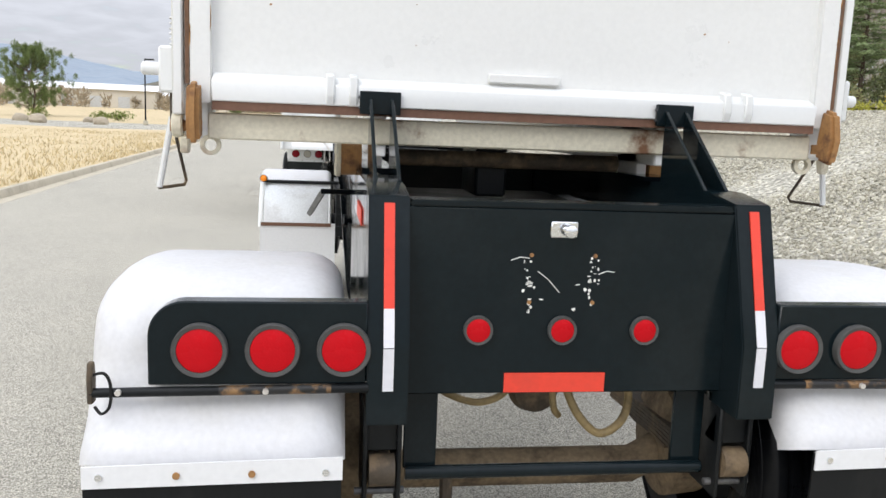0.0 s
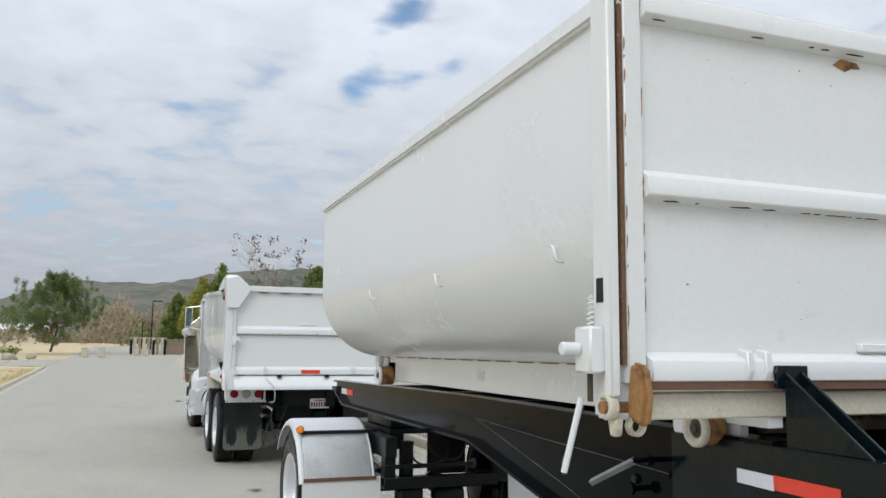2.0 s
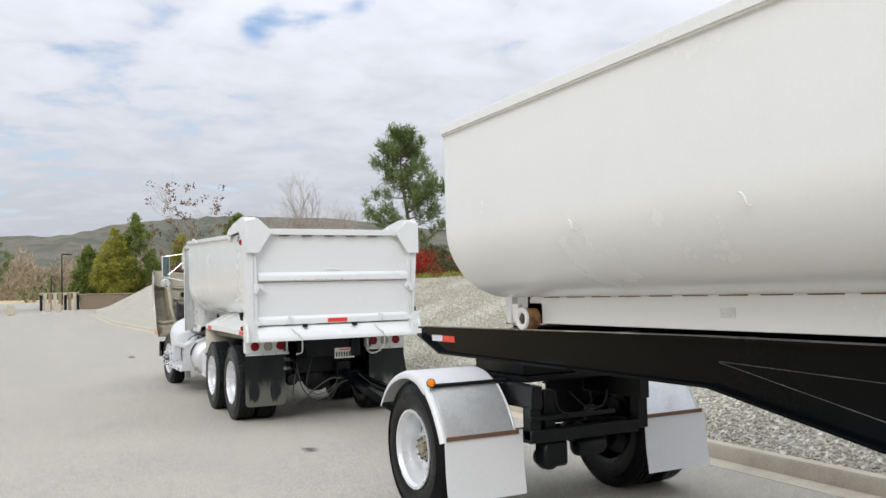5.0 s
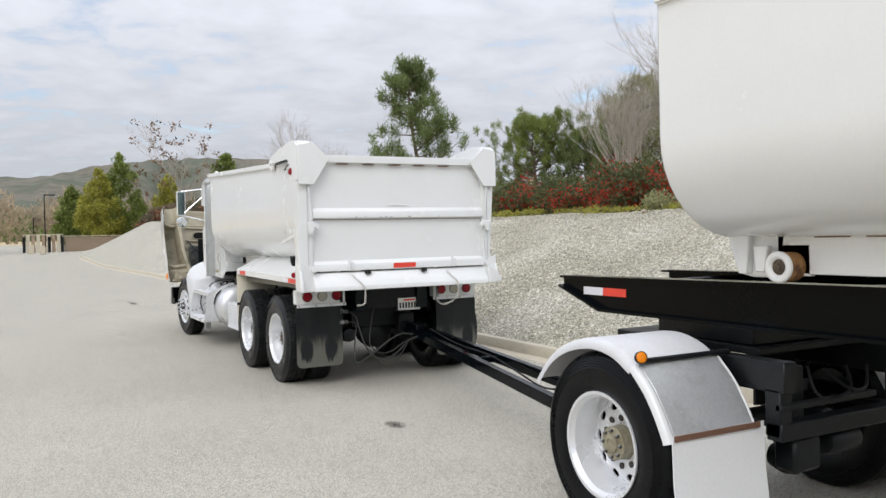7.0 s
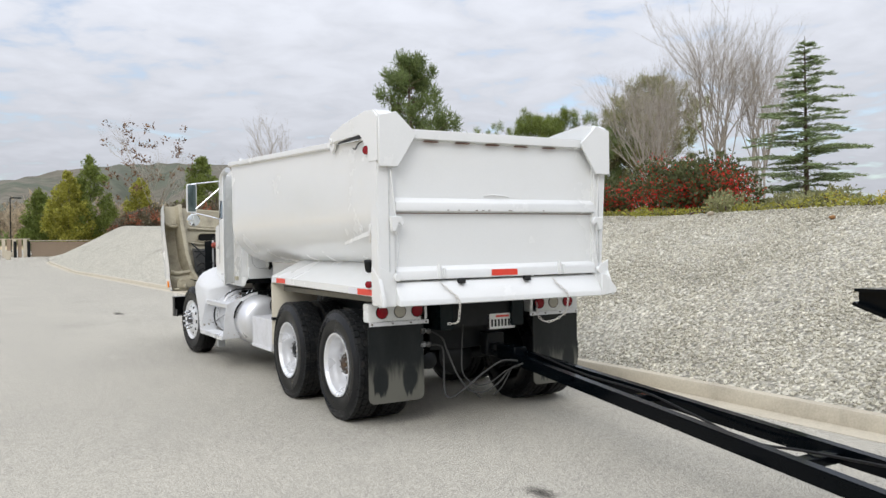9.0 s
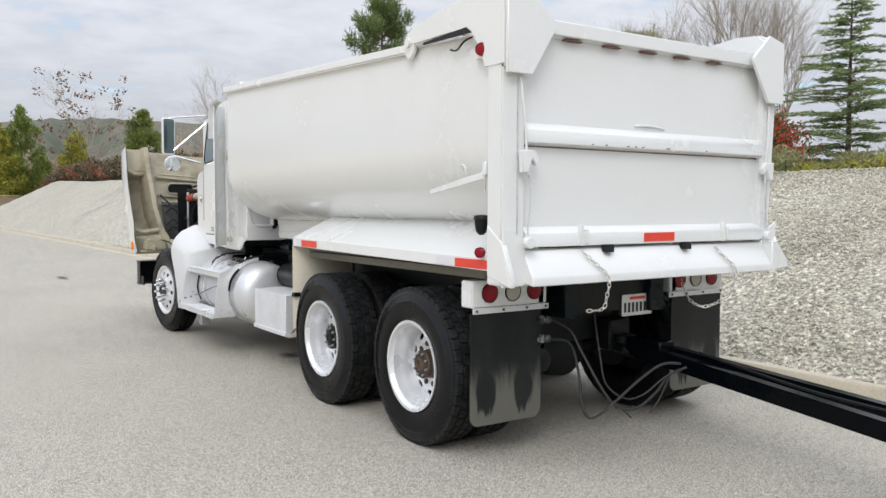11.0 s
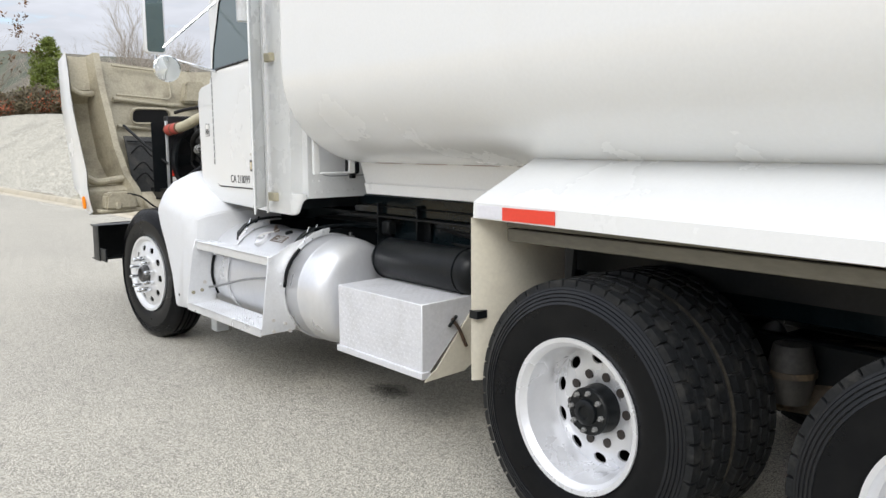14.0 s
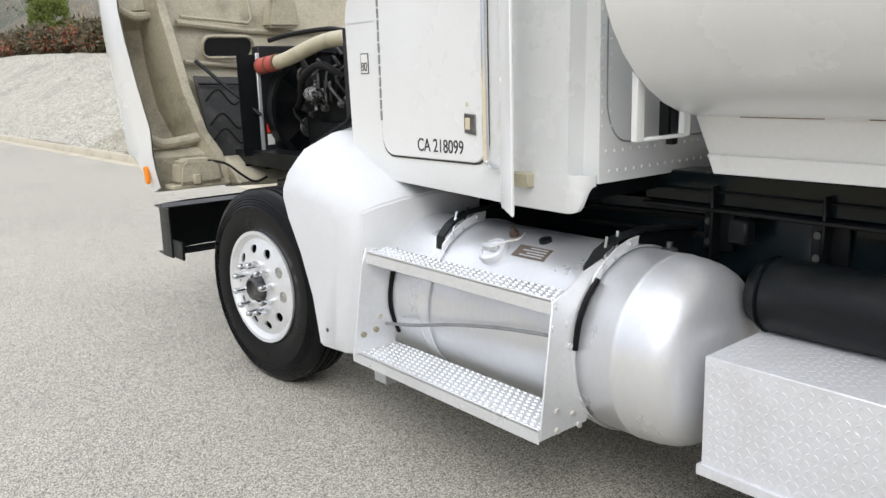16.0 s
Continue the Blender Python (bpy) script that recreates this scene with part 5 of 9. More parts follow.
# rear corner posts of the box with locks and hooks
for s in (1, -1):
    def X(v):
        return v if s == 1 else mx(v)
    bm = boxm(min(X(-0.43), X(-0.33)), max(X(-0.43), X(-0.33)), 2.79, 2.90, 1.545, 3.03)
    post = part("corner_post", bm, M["white_worn"], tbox, "white corner post with a rusty seam", bevel=0.012, segs=2)
    part("rust_seam", boxm(min(X(-0.408), X(-0.395)), max(X(-0.408), X(-0.395)), 2.752, 2.792, 1.72, 3.0), M["seam_rust"], post)
    part("gate_edge", boxm(min(X(-0.3925), X(-0.325)), max(X(-0.3925), X(-0.325)), 2.745, 2.795, 1.66, 3.0), M["white_worn"], post, bevel=0.004)
    part("post_edge", boxm(min(X(-0.45), X(-0.415)), max(X(-0.45), X(-0.415)), 2.755, 2.80, 1.62, 3.0), M["white"], post, bevel=0.006)
    crng = random.Random(41 + s)
    for i in range(22):     # chips along the seam and the gate's edge
        cx = X(crng.choice((-0.3915, -0.3915, -0.327)))
        z0 = crng.uniform(1.75, 2.95)
        h, w = crng.uniform(0.012, 0.075), crng.uniform(0.0015, 0.004)
        part("paint_chip", prism(bmesh.new(), [(cx - w, z0), (cx + w * 0.6, z0 + h * 0.3), (cx + w, z0 + h * 0.75), (cx - w * 0.3, z0 + h)], "y", 2.7435, 2.7446), M["rust"], post)
    # dark plate on the post paints the shade inside the lock's recess
    part("lock_recess", boxm(min(X(-0.4325), X(-0.428)), max(X(-0.4325), X(-0.428)), 2.83, 2.87, 1.92, 2.0), M["dark"], post)
    part("lock_block", boxm(min(X(-0.50), X(-0.43)), max(X(-0.50), X(-0.43)), 2.80, 2.90, 1.69, 1.84), M["white"], post, bevel=0.008)
    part("lock_spring", tube(bmesh.new(), [(X(-0.462) + 0.010 * math.cos(k * 0.9), 2.86 + 0.010 * math.sin(k * 0.9), 1.84 + k * 0.0024) for k in range(44)], 0.003, 5), M["white"], post)
    part("lock_pin", cylm((X(-0.50), 2.87, 1.768), (X(-0.565), 2.87, 1.768), 0.022, 16), M["white"], post, bevel=0.004)
    part("lock_rod", cylm((X(-0.465), 2.86, 1.70), (X(-0.465), 2.86, 1.60), 0.010, 8), M["grime"], post)
    bm = prism(bmesh.new(), [(2.68, 1.715), (2.74, 1.73), (2.76, 1.62), (2.76, 1.55), (2.68, 1.53), (2.66, 1.62)], "x", X(-0.395), X(-0.355))
    hk = part("gate_hook", bm, M["rust"], tbox, "rust-brown gate hook", bevel=0.012, segs=2)
    claw = [(2.80 + 0.046 * math.cos(q), 1.588 + 0.043 * math.sin(q)) for q in [radians(40 + 17 * k) for k in range(15)]]
    claw += [(2.80 + 0.026 * math.cos(q), 1.588 + 0.024 * math.sin(q)) for q in [radians(278 - 17 * k) for k in range(15)]]
    part("hook_jaw", prism(bmesh.new(), claw, "x", X(-0.455), X(-0.42)), M["cream_rust"], hk, "chipped cream claw closed round a rusty pin", bevel=0.005)
    part("hook_pin", cylm((X(-0.462), 2.80, 1.585), (X(-0.36), 2.80, 1.585), 0.020, 12), M["rust"], hk)
    part("hook_foot", prism(bmesh.new(), [(2.765, 1.55), (2.82, 1.55), (2.805, 1.495), (2.775, 1.495)], "x", X(-0.43), X(-0.40)), M["cream_rust"], hk, bevel=0.006)
    bm = tube(bmesh.new(), [(X(-0.475), 2.90, 1.61), (X(-0.525), 2.93, 1.37)], 0.011, 8)
    arm = part("hook_arm", bm, M["white"], tbox, "hanging white lock arm")
    part("arm_strap", tube(bmesh.new(), [(X(-0.47), 2.90, 1.58), (X(-0.455), 3.06, 1.385), (X(-0.46), 3.05, 1.370), (X(-0.525), 2.93, 1.366)], 0.006, 6), M["grime"], arm)

# tailgate
bm = boxm(-0.325, mx(-0.325), 2.775, 2.80, 1.665, 2.99)
gate = part("tailgate", bm, M["white_worn"], tbox, "white steel tailgate with chipped paint and rust spots")
for z0, z1, d in ((2.255, 2.36, 0.055), (2.87, 2.985, 0.055)):
    bm = prism(bmesh.new(), [(2.776, z0 - 0.006), (2.776 - d, z0 + 0.012), (2.776 - d, z1 - 0.03), (2.776, z1)], "x", -0.322, mx(-0.322))
    part("gate_rib", bm, M["white_worn"], gate, bevel=0.004)
bm = prism(bmesh.new(), [(2.776, 1.668), (2.72, 1.668), (2.715, 1.735), (2.776, 1.762)], "x", -0.322, mx(-0.322))
part("gate_rib", bm, M["white"], gate, bevel=0.004)
part("gate_foot", boxm(-0.322, mx(-0.322), 2.728, 2.776, 1.640, 1.668), M["brown_strip"], gate)
for x in (0.04, 0.115, 1.42, 1.50):
    part("hinge_tab", prism(bmesh.new(), [(2.72, 1.668), (2.705, 1.70), (2.71, 1.765), (2.76, 1.775)], "x", x, x + 0.028), M["white"], gate, bevel=0.004)
bm = boxm(0.585, 0.835, 2.750, 2.776, 1.768, 1.798)
part("gate_slot", bm, M["white_worn"], gate, "rusty slot cover on the gate", bevel=0.004)
rng = random.Random(5)
for i in range(14):     # rust spots and scratches
    x, z = rng.uniform(-0.25, 1.6), rng.choice((rng.uniform(1.8, 2.24), rng.uniform(2.38, 2.86)))
    r = rng.uniform(0.001, 0.005) * (2.5 if i < 2 else 1)
    pts = [(x + math.cos(k * 1.05) * r * rng.uniform(0.5, 1.6), z + math.sin(k * 1.05) * r * rng.uniform(0.3, 1.0)) for k in range(6)]
    part("rust_spot", prism(bmesh.new(), pts, "y", 2.7735, 2.7749), M["rust"], gate)
rng = random.Random(15)
for i in range(46):     # flaked paint along the ribs' lower edges
    x, w, z = rng.uniform(-0.3, 1.6), rng.uniform(0.01, 0.07), rng.choice((2.2475, 2.2475, 2.2475, 2.862))
    part("flaked_edge", prism(bmesh.new(), [(x, z), (x + w * 0.3, z - 0.002), (x + w, z), (x + w * 0.7, z + rng.uniform(0.001, 0.005)), (x + w * 0.3, z + rng.uniform(0.001, 0.002))], "y", 2.7195, 2.7265), M["rust_dark"], gate)
part("rust_patch", prism(bmesh.new(), [(0.54, 2.835), (0.58, 2.862), (0.66, 2.855), (0.675, 2.835), (0.63, 2.83), (0.60, 2.815)], "y", 2.7722, 2.7749), M["rust"], gate)
bm = boxm(-0.34, mx(-0.34), 2.765, 2.83, 1.545, 1.632)
part("rear_beam", bm, M["cream_rust"], tbox, "cream rear beam with rust and chipped paint", bevel=0.006)
for x in (-0.335, mx(-0.335)):
    bm = lathe(bmesh.new(), [(0.020, 0), (0.034, 0), (0.034, 0.022), (0.020, 0.022)], 20, "y", (x, 2.79, 1.525), closed=True)
    part("tie_ring", bm, M["cream_rust"], tbox)
part("under_tube", cylm((0.3, 2.95, 1.50), (1.13, 2.95, 1.50), 0.03, 12), M["grime"], tbox)
part("hoist_block", boxm(0.60, 0.72, 3.0, 3.3, 1.36, 1.55), M["black_matt"], tbox, bevel=0.01)
part("brake_lever", tube(bmesh.new(), [(-0.018, 3.609, 1.213), (0.010, 3.49, 1.272), (0.038, 3.371, 1.331)], 0.015, 4), M["grey_steel"], trailer, "grey steel crank lever on the rail", smooth=False)
for y, z in ((3.50, 1.31), (3.60, 1.22)):
    part("rail_bolt", lathe(bmesh.new(), [(0.0005, -0.016), (0.018, -0.014), (0.022, -0.004), (0.022, 0.0)], 14, "x", (0.199, y, z)), M["black_plate"], trailer)
part("lever_shaft", cylm((0.20, 3.372, 1.331), (0.030, 3.372, 1.331), 0.011, 12), M["black"], trailer)
part("stud_post", lathe(bmesh.new(), [(0.012, 0.07), (0.012, 0.02), (0.026, 0.015), (0.026, 0), (0.0005, 0)], 16, "x", (0.13, 3.55, 1.19)), M["black"], trailer)

# steering dolly under the front
DY = 7.92
dual(trailer, -0.505, mx(-0.505), DY, "hub_khaki", "tyre_plain")
F_FEND = [(8.535, 0.835), (8.42, 0.965), (8.28, 1.06), (8.10, 1.122), (7.91, 1.14), (7.74, 1.105), (7.605, 1.03), (7.49, 0.915), (7.41, 0.795), (7.36, 0.70), (7.345, 0.66)]
for s in (1, -1):
    a, b = (-0.525, 0.125) if s == 1 else (mx(0.125), mx(-0.525))
    bm = guard(bmesh.new(), F_FEND[:7], a, b, 0.05, 0.05)
    fd = part("mudguard", bm, M["guard_white"], trailer, "white rounded mudguard with a bare metal rear end")
    bm = guard(bmesh.new(), F_FEND[6:], a + 0.05, b - 0.03, 0.005, 0.003)
    part("guard_tail", bm, M["galv"], fd, "bare metal lower end")
    for e0, e1 in ((a, a + 0.055), (b - 0.035, b)):
        part("guard_edge", guard(bmesh.new(), F_FEND[6:], e0, e1, 0.02, 0.03), M["white"], fd)
    bm = cylm((a + 0.05 if s == 1 else a - 0.06, 7.602, 1.048), (b + 0.06 if s == 1 else b - 0.05, 7.602, 1.048), 0.015, 10)
    part("guard_bar", bm, M["black_matt"], fd)
    part("flap_strip", boxm(a + 0.03, b - 0.005, 7.325, 7.335, 0.672, 0.702), M["brown_strip"], fd, "brown strip across the flap's top")
    bm = bmesh.new()
    sheet(bm, [(7.340, 0.70), (7.332, 0.45), (7.305, 0.225)], "x", a + 0.02, b + 0.035, 0.006)
    part("mud_flap", bm, M["white_flat"], fd, "plain white mud flap")
    ex = a + 0.04 if s == 1 else b - 0.04
    disc_lamp(fd, (ex, 7.590, 1.070), (-0.25 * s, -0.9, 0.25), 0.030, M["amber"], M["black_matt"], "amber marker lens", 1.12, 0.022)
part("turntable", box(box(bmesh.new(), 0.262, mx(0.262), 7.45, 8.668, 1.03, 1.075), 0.30, mx(0.30), 7.52, 8.30, 1.075, 1.20), M["black_matt"], trailer, "black turntable plate", bevel=0.008)
for s in (1, -1):
    a, b = (0.16, 0.26) if s == 1 else (mx(0.26), mx(0.16))
    part("dolly_rail", boxm(a, b, 7.2, 8.62, 0.86, 1.03), M["black_matt"], trailer, bevel=0.006)
    bm = bmesh.new()
    for k in range(5):
        ln = 0.6 - k * 0.08
        sheet(bm, [(DY - ln, 0.68 - k * 0.014), (DY, 0.64 - k * 0.014), (DY + ln, 0.68 - k * 0.014)], "x", a + 0.01, b - 0.01, 0.012)
    part("leaf_spring", bm, M["black_matt"], trailer)
    for y in (7.28, 8.34):
        part("spring_hanger", boxm(a, b, y - 0.05, y + 0.05, 0.62, 0.88), M["black_matt"], trailer, bevel=0.006)
# added black plates that keep the gaps in the dolly dark
part("dolly_plate", boxm(0.80, mx(0.27), 7.95, 7.97, 0.60, 1.06), M["black_matt"], trailer)
part("dolly_plate", boxm(0.27, 0.56, 7.95, 7.97, 0.84, 1.06), M["black_matt"], trailer)
part("dolly_leg", boxm(0.34, 0.44, 7.30, 7.40, 0.60, 0.98), M["black_matt"], trailer, bevel=0.006)
part("dolly_beam", boxm(0.16, mx(0.26), 7.22, 7.32, 0.60, 0.695), M["black_matt"], trailer, bevel=0.005)
part("dolly_beam", boxm(0.16, 0.96, 7.22, 7.26, 0.765, 0.800), M["black_matt"], trailer, bevel=0.003)
for x, z in ((0.40, 0.42), (0.66, 0.60)):
    part("brake_chamber", lathe(bmesh.new(), [(0.03, 0), (0.08, 0.02), (0.09, 0.07), (0.09, 0.09), (0.07, 0.17), (0.02, 0.18)], 22, "y", (x, 7.30, z + 0.03)), M["black_matt"], trailer)
part("air_tank", lathe(bmesh.new(), [(0.02, 0), (0.07, 0.02), (0.08, 0.05), (0.08, 0.25), (0.07, 0.28), (0.02, 0.3)], 20, "x", (0.62, 7.34, 0.52)), M["black_matt"], trailer)
part("dolly_box", boxm(0.30, 0.52, 7.25, 7.40, 0.40, 0.60), M["black_matt"], trailer, bevel=0.02)
for pts in ([(0.42, 7.26, 0.98), (0.40, 7.20, 0.86), (0.50, 7.18, 0.80), (0.70, 7.2, 0.84), (0.74, 7.26, 0.96)], [(0.55, 7.26, 0.96), (0.62, 7.16, 0.86), (0.80, 7.18, 0.84), (0.90, 7.24, 0.95)]):
    part("air_hose", tube(bmesh.new(), spline(pts), 0.009, 8), M["black_hose"], trailer)

# A-shaped drawbar
EYE_B = Vector((1.0, 13.62, 0.635))
for s in (1, -1):
    bx = 0.31 if s == 1 else 0.86
    p0, p1 = Vector((bx, 8.70, 0.315)), EYE_B + Vector((-0.07 * s, -0.15, -0.045))
    d = (p1 - p0).normalized()
    u = Vector((d.y, -d.x, 0)).normalized() * 0.040
    w = Vector((0, 0, 0.051))
    bm = bmesh.new()
    vs = [bm.verts.new(p + u * i + w * j) for p in (p0, p1) for i, j in ((-1, -1), (1, -1), (1, 1), (-1, 1))]
    for f in ((0, 3, 2, 1), (4, 5, 6, 7), (0, 1, 5, 4), (1, 2, 6, 5), (2, 3, 7, 6), (3, 0, 4, 7)):
        bm.faces.new([vs[i] for i in f])
    part("drawbar_beam", bm, M["black"], trailer, "long square black drawbar beam", bevel=0.006, segs=2)
part("drawbar_brace", boxm(0.66, 0.95, 11.32, 11.42, 0.445, 0.505), M["black"], trailer, bevel=0.005)
part("drawbar_brace", boxm(0.42, 0.90, 9.72, 9.82, 0.345, 0.405), M["black"], trailer, bevel=0.005)
part("drawbar_eye", lathe(bmesh.new(), [(0.035, -0.03), (0.075, -0.03), (0.075, 0.03), (0.035, 0.03)], 24, "z", EYE_B, closed=True), M["black_matt"], trailer, bevel=0.006)
part("drawbar_head", boxm(0.91, 1.06, 13.20, 13.52, 0.56, 0.67), M["black"], trailer, bevel=0.01)
part("drawbar_line", tube(bmesh.new(), spline([(0.95, 12.9, 0.64), (0.86, 12.1, 0.56), (0.84, 11.37, 0.52), (0.83, 10.9, 0.44), (0.74, 10.3, 0.37), (0.66, 9.77, 0.42), (0.66, 8.8, 0.46)]), 0.009, 8), M["black_hose"], trailer)


# ---- the dump truck ----
KC = 0.69      # middle of the truck
truck = thing("dump_truck", (KC, 16.873, 0.0), "white three-axle dump truck with its bonnet tilted open", "truck")


def kx(x):
    return 2 * KC - x


def sides(v, s):
    return v if s == 1 else kx(v)


def sbox(s, x0, x1, y0, y1, z0, z1, bm=None):
    a, b = sides(x0, s), sides(x1, s)
    return box(bm or bmesh.new(), min(a, b), max(a, b), y0, y1, z0, z1)


for s in (1, -1):
    part("frame_rail", sbox(s, 0.21, 0.35, 13.4, 21.355, 0.86, 1.12), M["black_plate"], truck, "long black chassis rail", bevel=0.006)
    part("sub_rail", sbox(s, 0.17, 0.34, 13.3, 18.12, 1.122, 1.243), M["black_plate"], truck, "black rail under the bed", bevel=0.006)
for y in (13.45, 14.927, 16.485, 17.768, 19.044):
    part("cross_member", boxm(0.35, kx(0.35), y, y + 0.08, 0.88, 1.10), M["black_matt"], truck)
dual(truck, -0.60, kx(-0.60), 14.05, "hub_rust", "tyre_lug", 0.35)
dual(truck, -0.605, kx(-0.605), 15.437, "hub_black", "tyre_lug", 0.9)
for x, s in ((-0.60, 1), (kx(-0.60), -1)):
    wheel(truck, x, 20.07, s, "front_hub", "front_rim", "tyre_plain", "spike", 10, 0.135, -0.008, 0.1, "polished front wheel with chrome nut covers", 1.0, 5.5)
part("front_axle", cylm((-0.3, 20.07, 0.50), (kx(-0.3), 20.07, 0.50), 0.06, 14), M["grime"], truck)
for s in (1, -1):
    part("axle_housing", lathe(bmesh.new(), [(0.05, -0.2), (0.2, -0.12), (0.22, 0), (0.2, 0.12), (0.05, 0.2)], 24, "y", (KC, 14.06 if s == 1 else 15.456, TYRE_R)), M["black_matt"], truck)
    part("suspension_beam", sbox(s, 0.18, 0.26, 13.919, 15.502, 0.62, 0.80), M["black_matt"], truck, bevel=0.01)
    # added black sheet that keeps the space between the wheels dark
    part("wheel_liner", sbox(s, 0.02, 0.06, 13.45, 15.966, 0.98, 1.30), M["black_matt"], truck)

# bed
BL = -0.55
BR = kx(BL)
bm = tub(bmesh.new(), 13.16, 17.765, 2.63, 2.78, BL, BR, 2.0, 0.62, 1.46)
bed = part("dump_bed", bm, M["white"], truck, "white half-round steel dump bed")
for s in (1, -1):
    a = Vector((sides(BL - 0.005, s), 14.06, 2.655))
    b = Vector((sides(BL - 0.005, s), 17.80, 2.81))
    bm = bmesh.new()
    vs = [bm.verts.new(p + Vector((i, 0, j))) for p in (a, b) for i, j in ((-0.035, -0.03), (0.035, -0.03), (0.035, 0.035), (-0.035, 0.035))]
    for f in ((0, 3, 2, 1), (4, 5, 6, 7), (0, 1, 5, 4), (1, 2, 6, 5), (2, 3, 7, 6), (3, 0, 4, 7)):
        bm.faces.new([vs[i] for i in f])
    part("top_rail", bm, M["white"], bed, bevel=0.012, segs=2)
    # sill under the belly
    bm = prism(bmesh.new(), [(13.5, 1.272), (17.70, 1.272), (17.79, 1.475), (13.5, 1.475)], "x", sides(0.0, s), sides(0.06, s))
    sill = part("bed_sill", bm, M["white_worn"], bed, "white sill under the bed", bevel=0.004)
    part("sill_foot", prism(bmesh.new(), [(13.5, 1.268), (17.698, 1.268), (17.725, 1.335), (13.5, 1.335)], "x", sides(-0.014, s), sides(-0.002, s)), M["white_worn"], sill, bevel=0.003)
    for k in range(9):
        part("seam_slot", sbox(s, -0.003, 0.02, 13.966 + k * 0.42, 14.252 + k * 0.42, 1.462, 1.468), M["brown_strip"], sill)
    # slanted side apron over the rear wheels
    A0 = [(-0.06, 1.575), (-0.545, 1.345), (-0.572, 1.33), (-0.575, 1.262)]
    bm = bmesh.new()
    sheet(bm, [(sides(x, s), z) for x, z in A0], "y", 13.20, 16.04, 0.006)
    for v in bm.verts:      # its lower edge falls a little to the rear
        v.co.z -= 0.012 * (16.04 - v.co.y) * (1.0 if v.co.z < 1.4 else 0.0)
    ap = part("side_apron", bm, M["white"], bed, "sloping white panel over the rear wheels")
    for y0, y1, k in ((13.22, 13.55, "red_tape"), (13.55, 13.76, "white_tape"), (15.558, 15.854, "red_tape"), (15.854, 16.012, "white_tape")):
        fall = 0.012 * (16.04 - (y0 + y1) / 2)
        part("reflector_tape", sbox(s, -0.5815, -0.5788, y0, y1, 1.268 - fall, 1.322 - fall), M[k], ap)
    part("apron_rib", sbox(s, -0.30, -0.24, 13.4, 15.966, 1.24, 1.36), M["grime"], ap)
    part("apron_rib", sbox(s, -0.50, -0.46, 13.4, 15.966, 1.26, 1.33), M["grime"], ap)
    bm = sbox(s, -0.46, -0.40, 13.4, 15.95, 1.160, 1.215)
    part("apron_beam", sbox(s, -0.465, -0.40, 13.4, 15.95, 1.222, 1.262, bm), M["olive_tan"], ap, "olive-tan double rail under the panel", bevel=0.004)
    # cream splash guard in front of the wheels
    bm = bmesh.new()
    sheet(bm, [(sides(-0.575, s), 16.056), (sides(-0.50, s), 16.012), (sides(-0.35, s), 15.984), (sides(-0.15, s), 15.989), (sides(-0.02, s), 16.012)], "z", 0.53, 1.262, 0.008)
    gd = part("splash_guard", bm, M["guard"], truck, "cream splash guard in front of the rear wheels")
    part("guard_strap", sbox(s, -0.580, -0.52, 16.012, 16.064, 0.815, 0.850), M["black_matt"], gd)

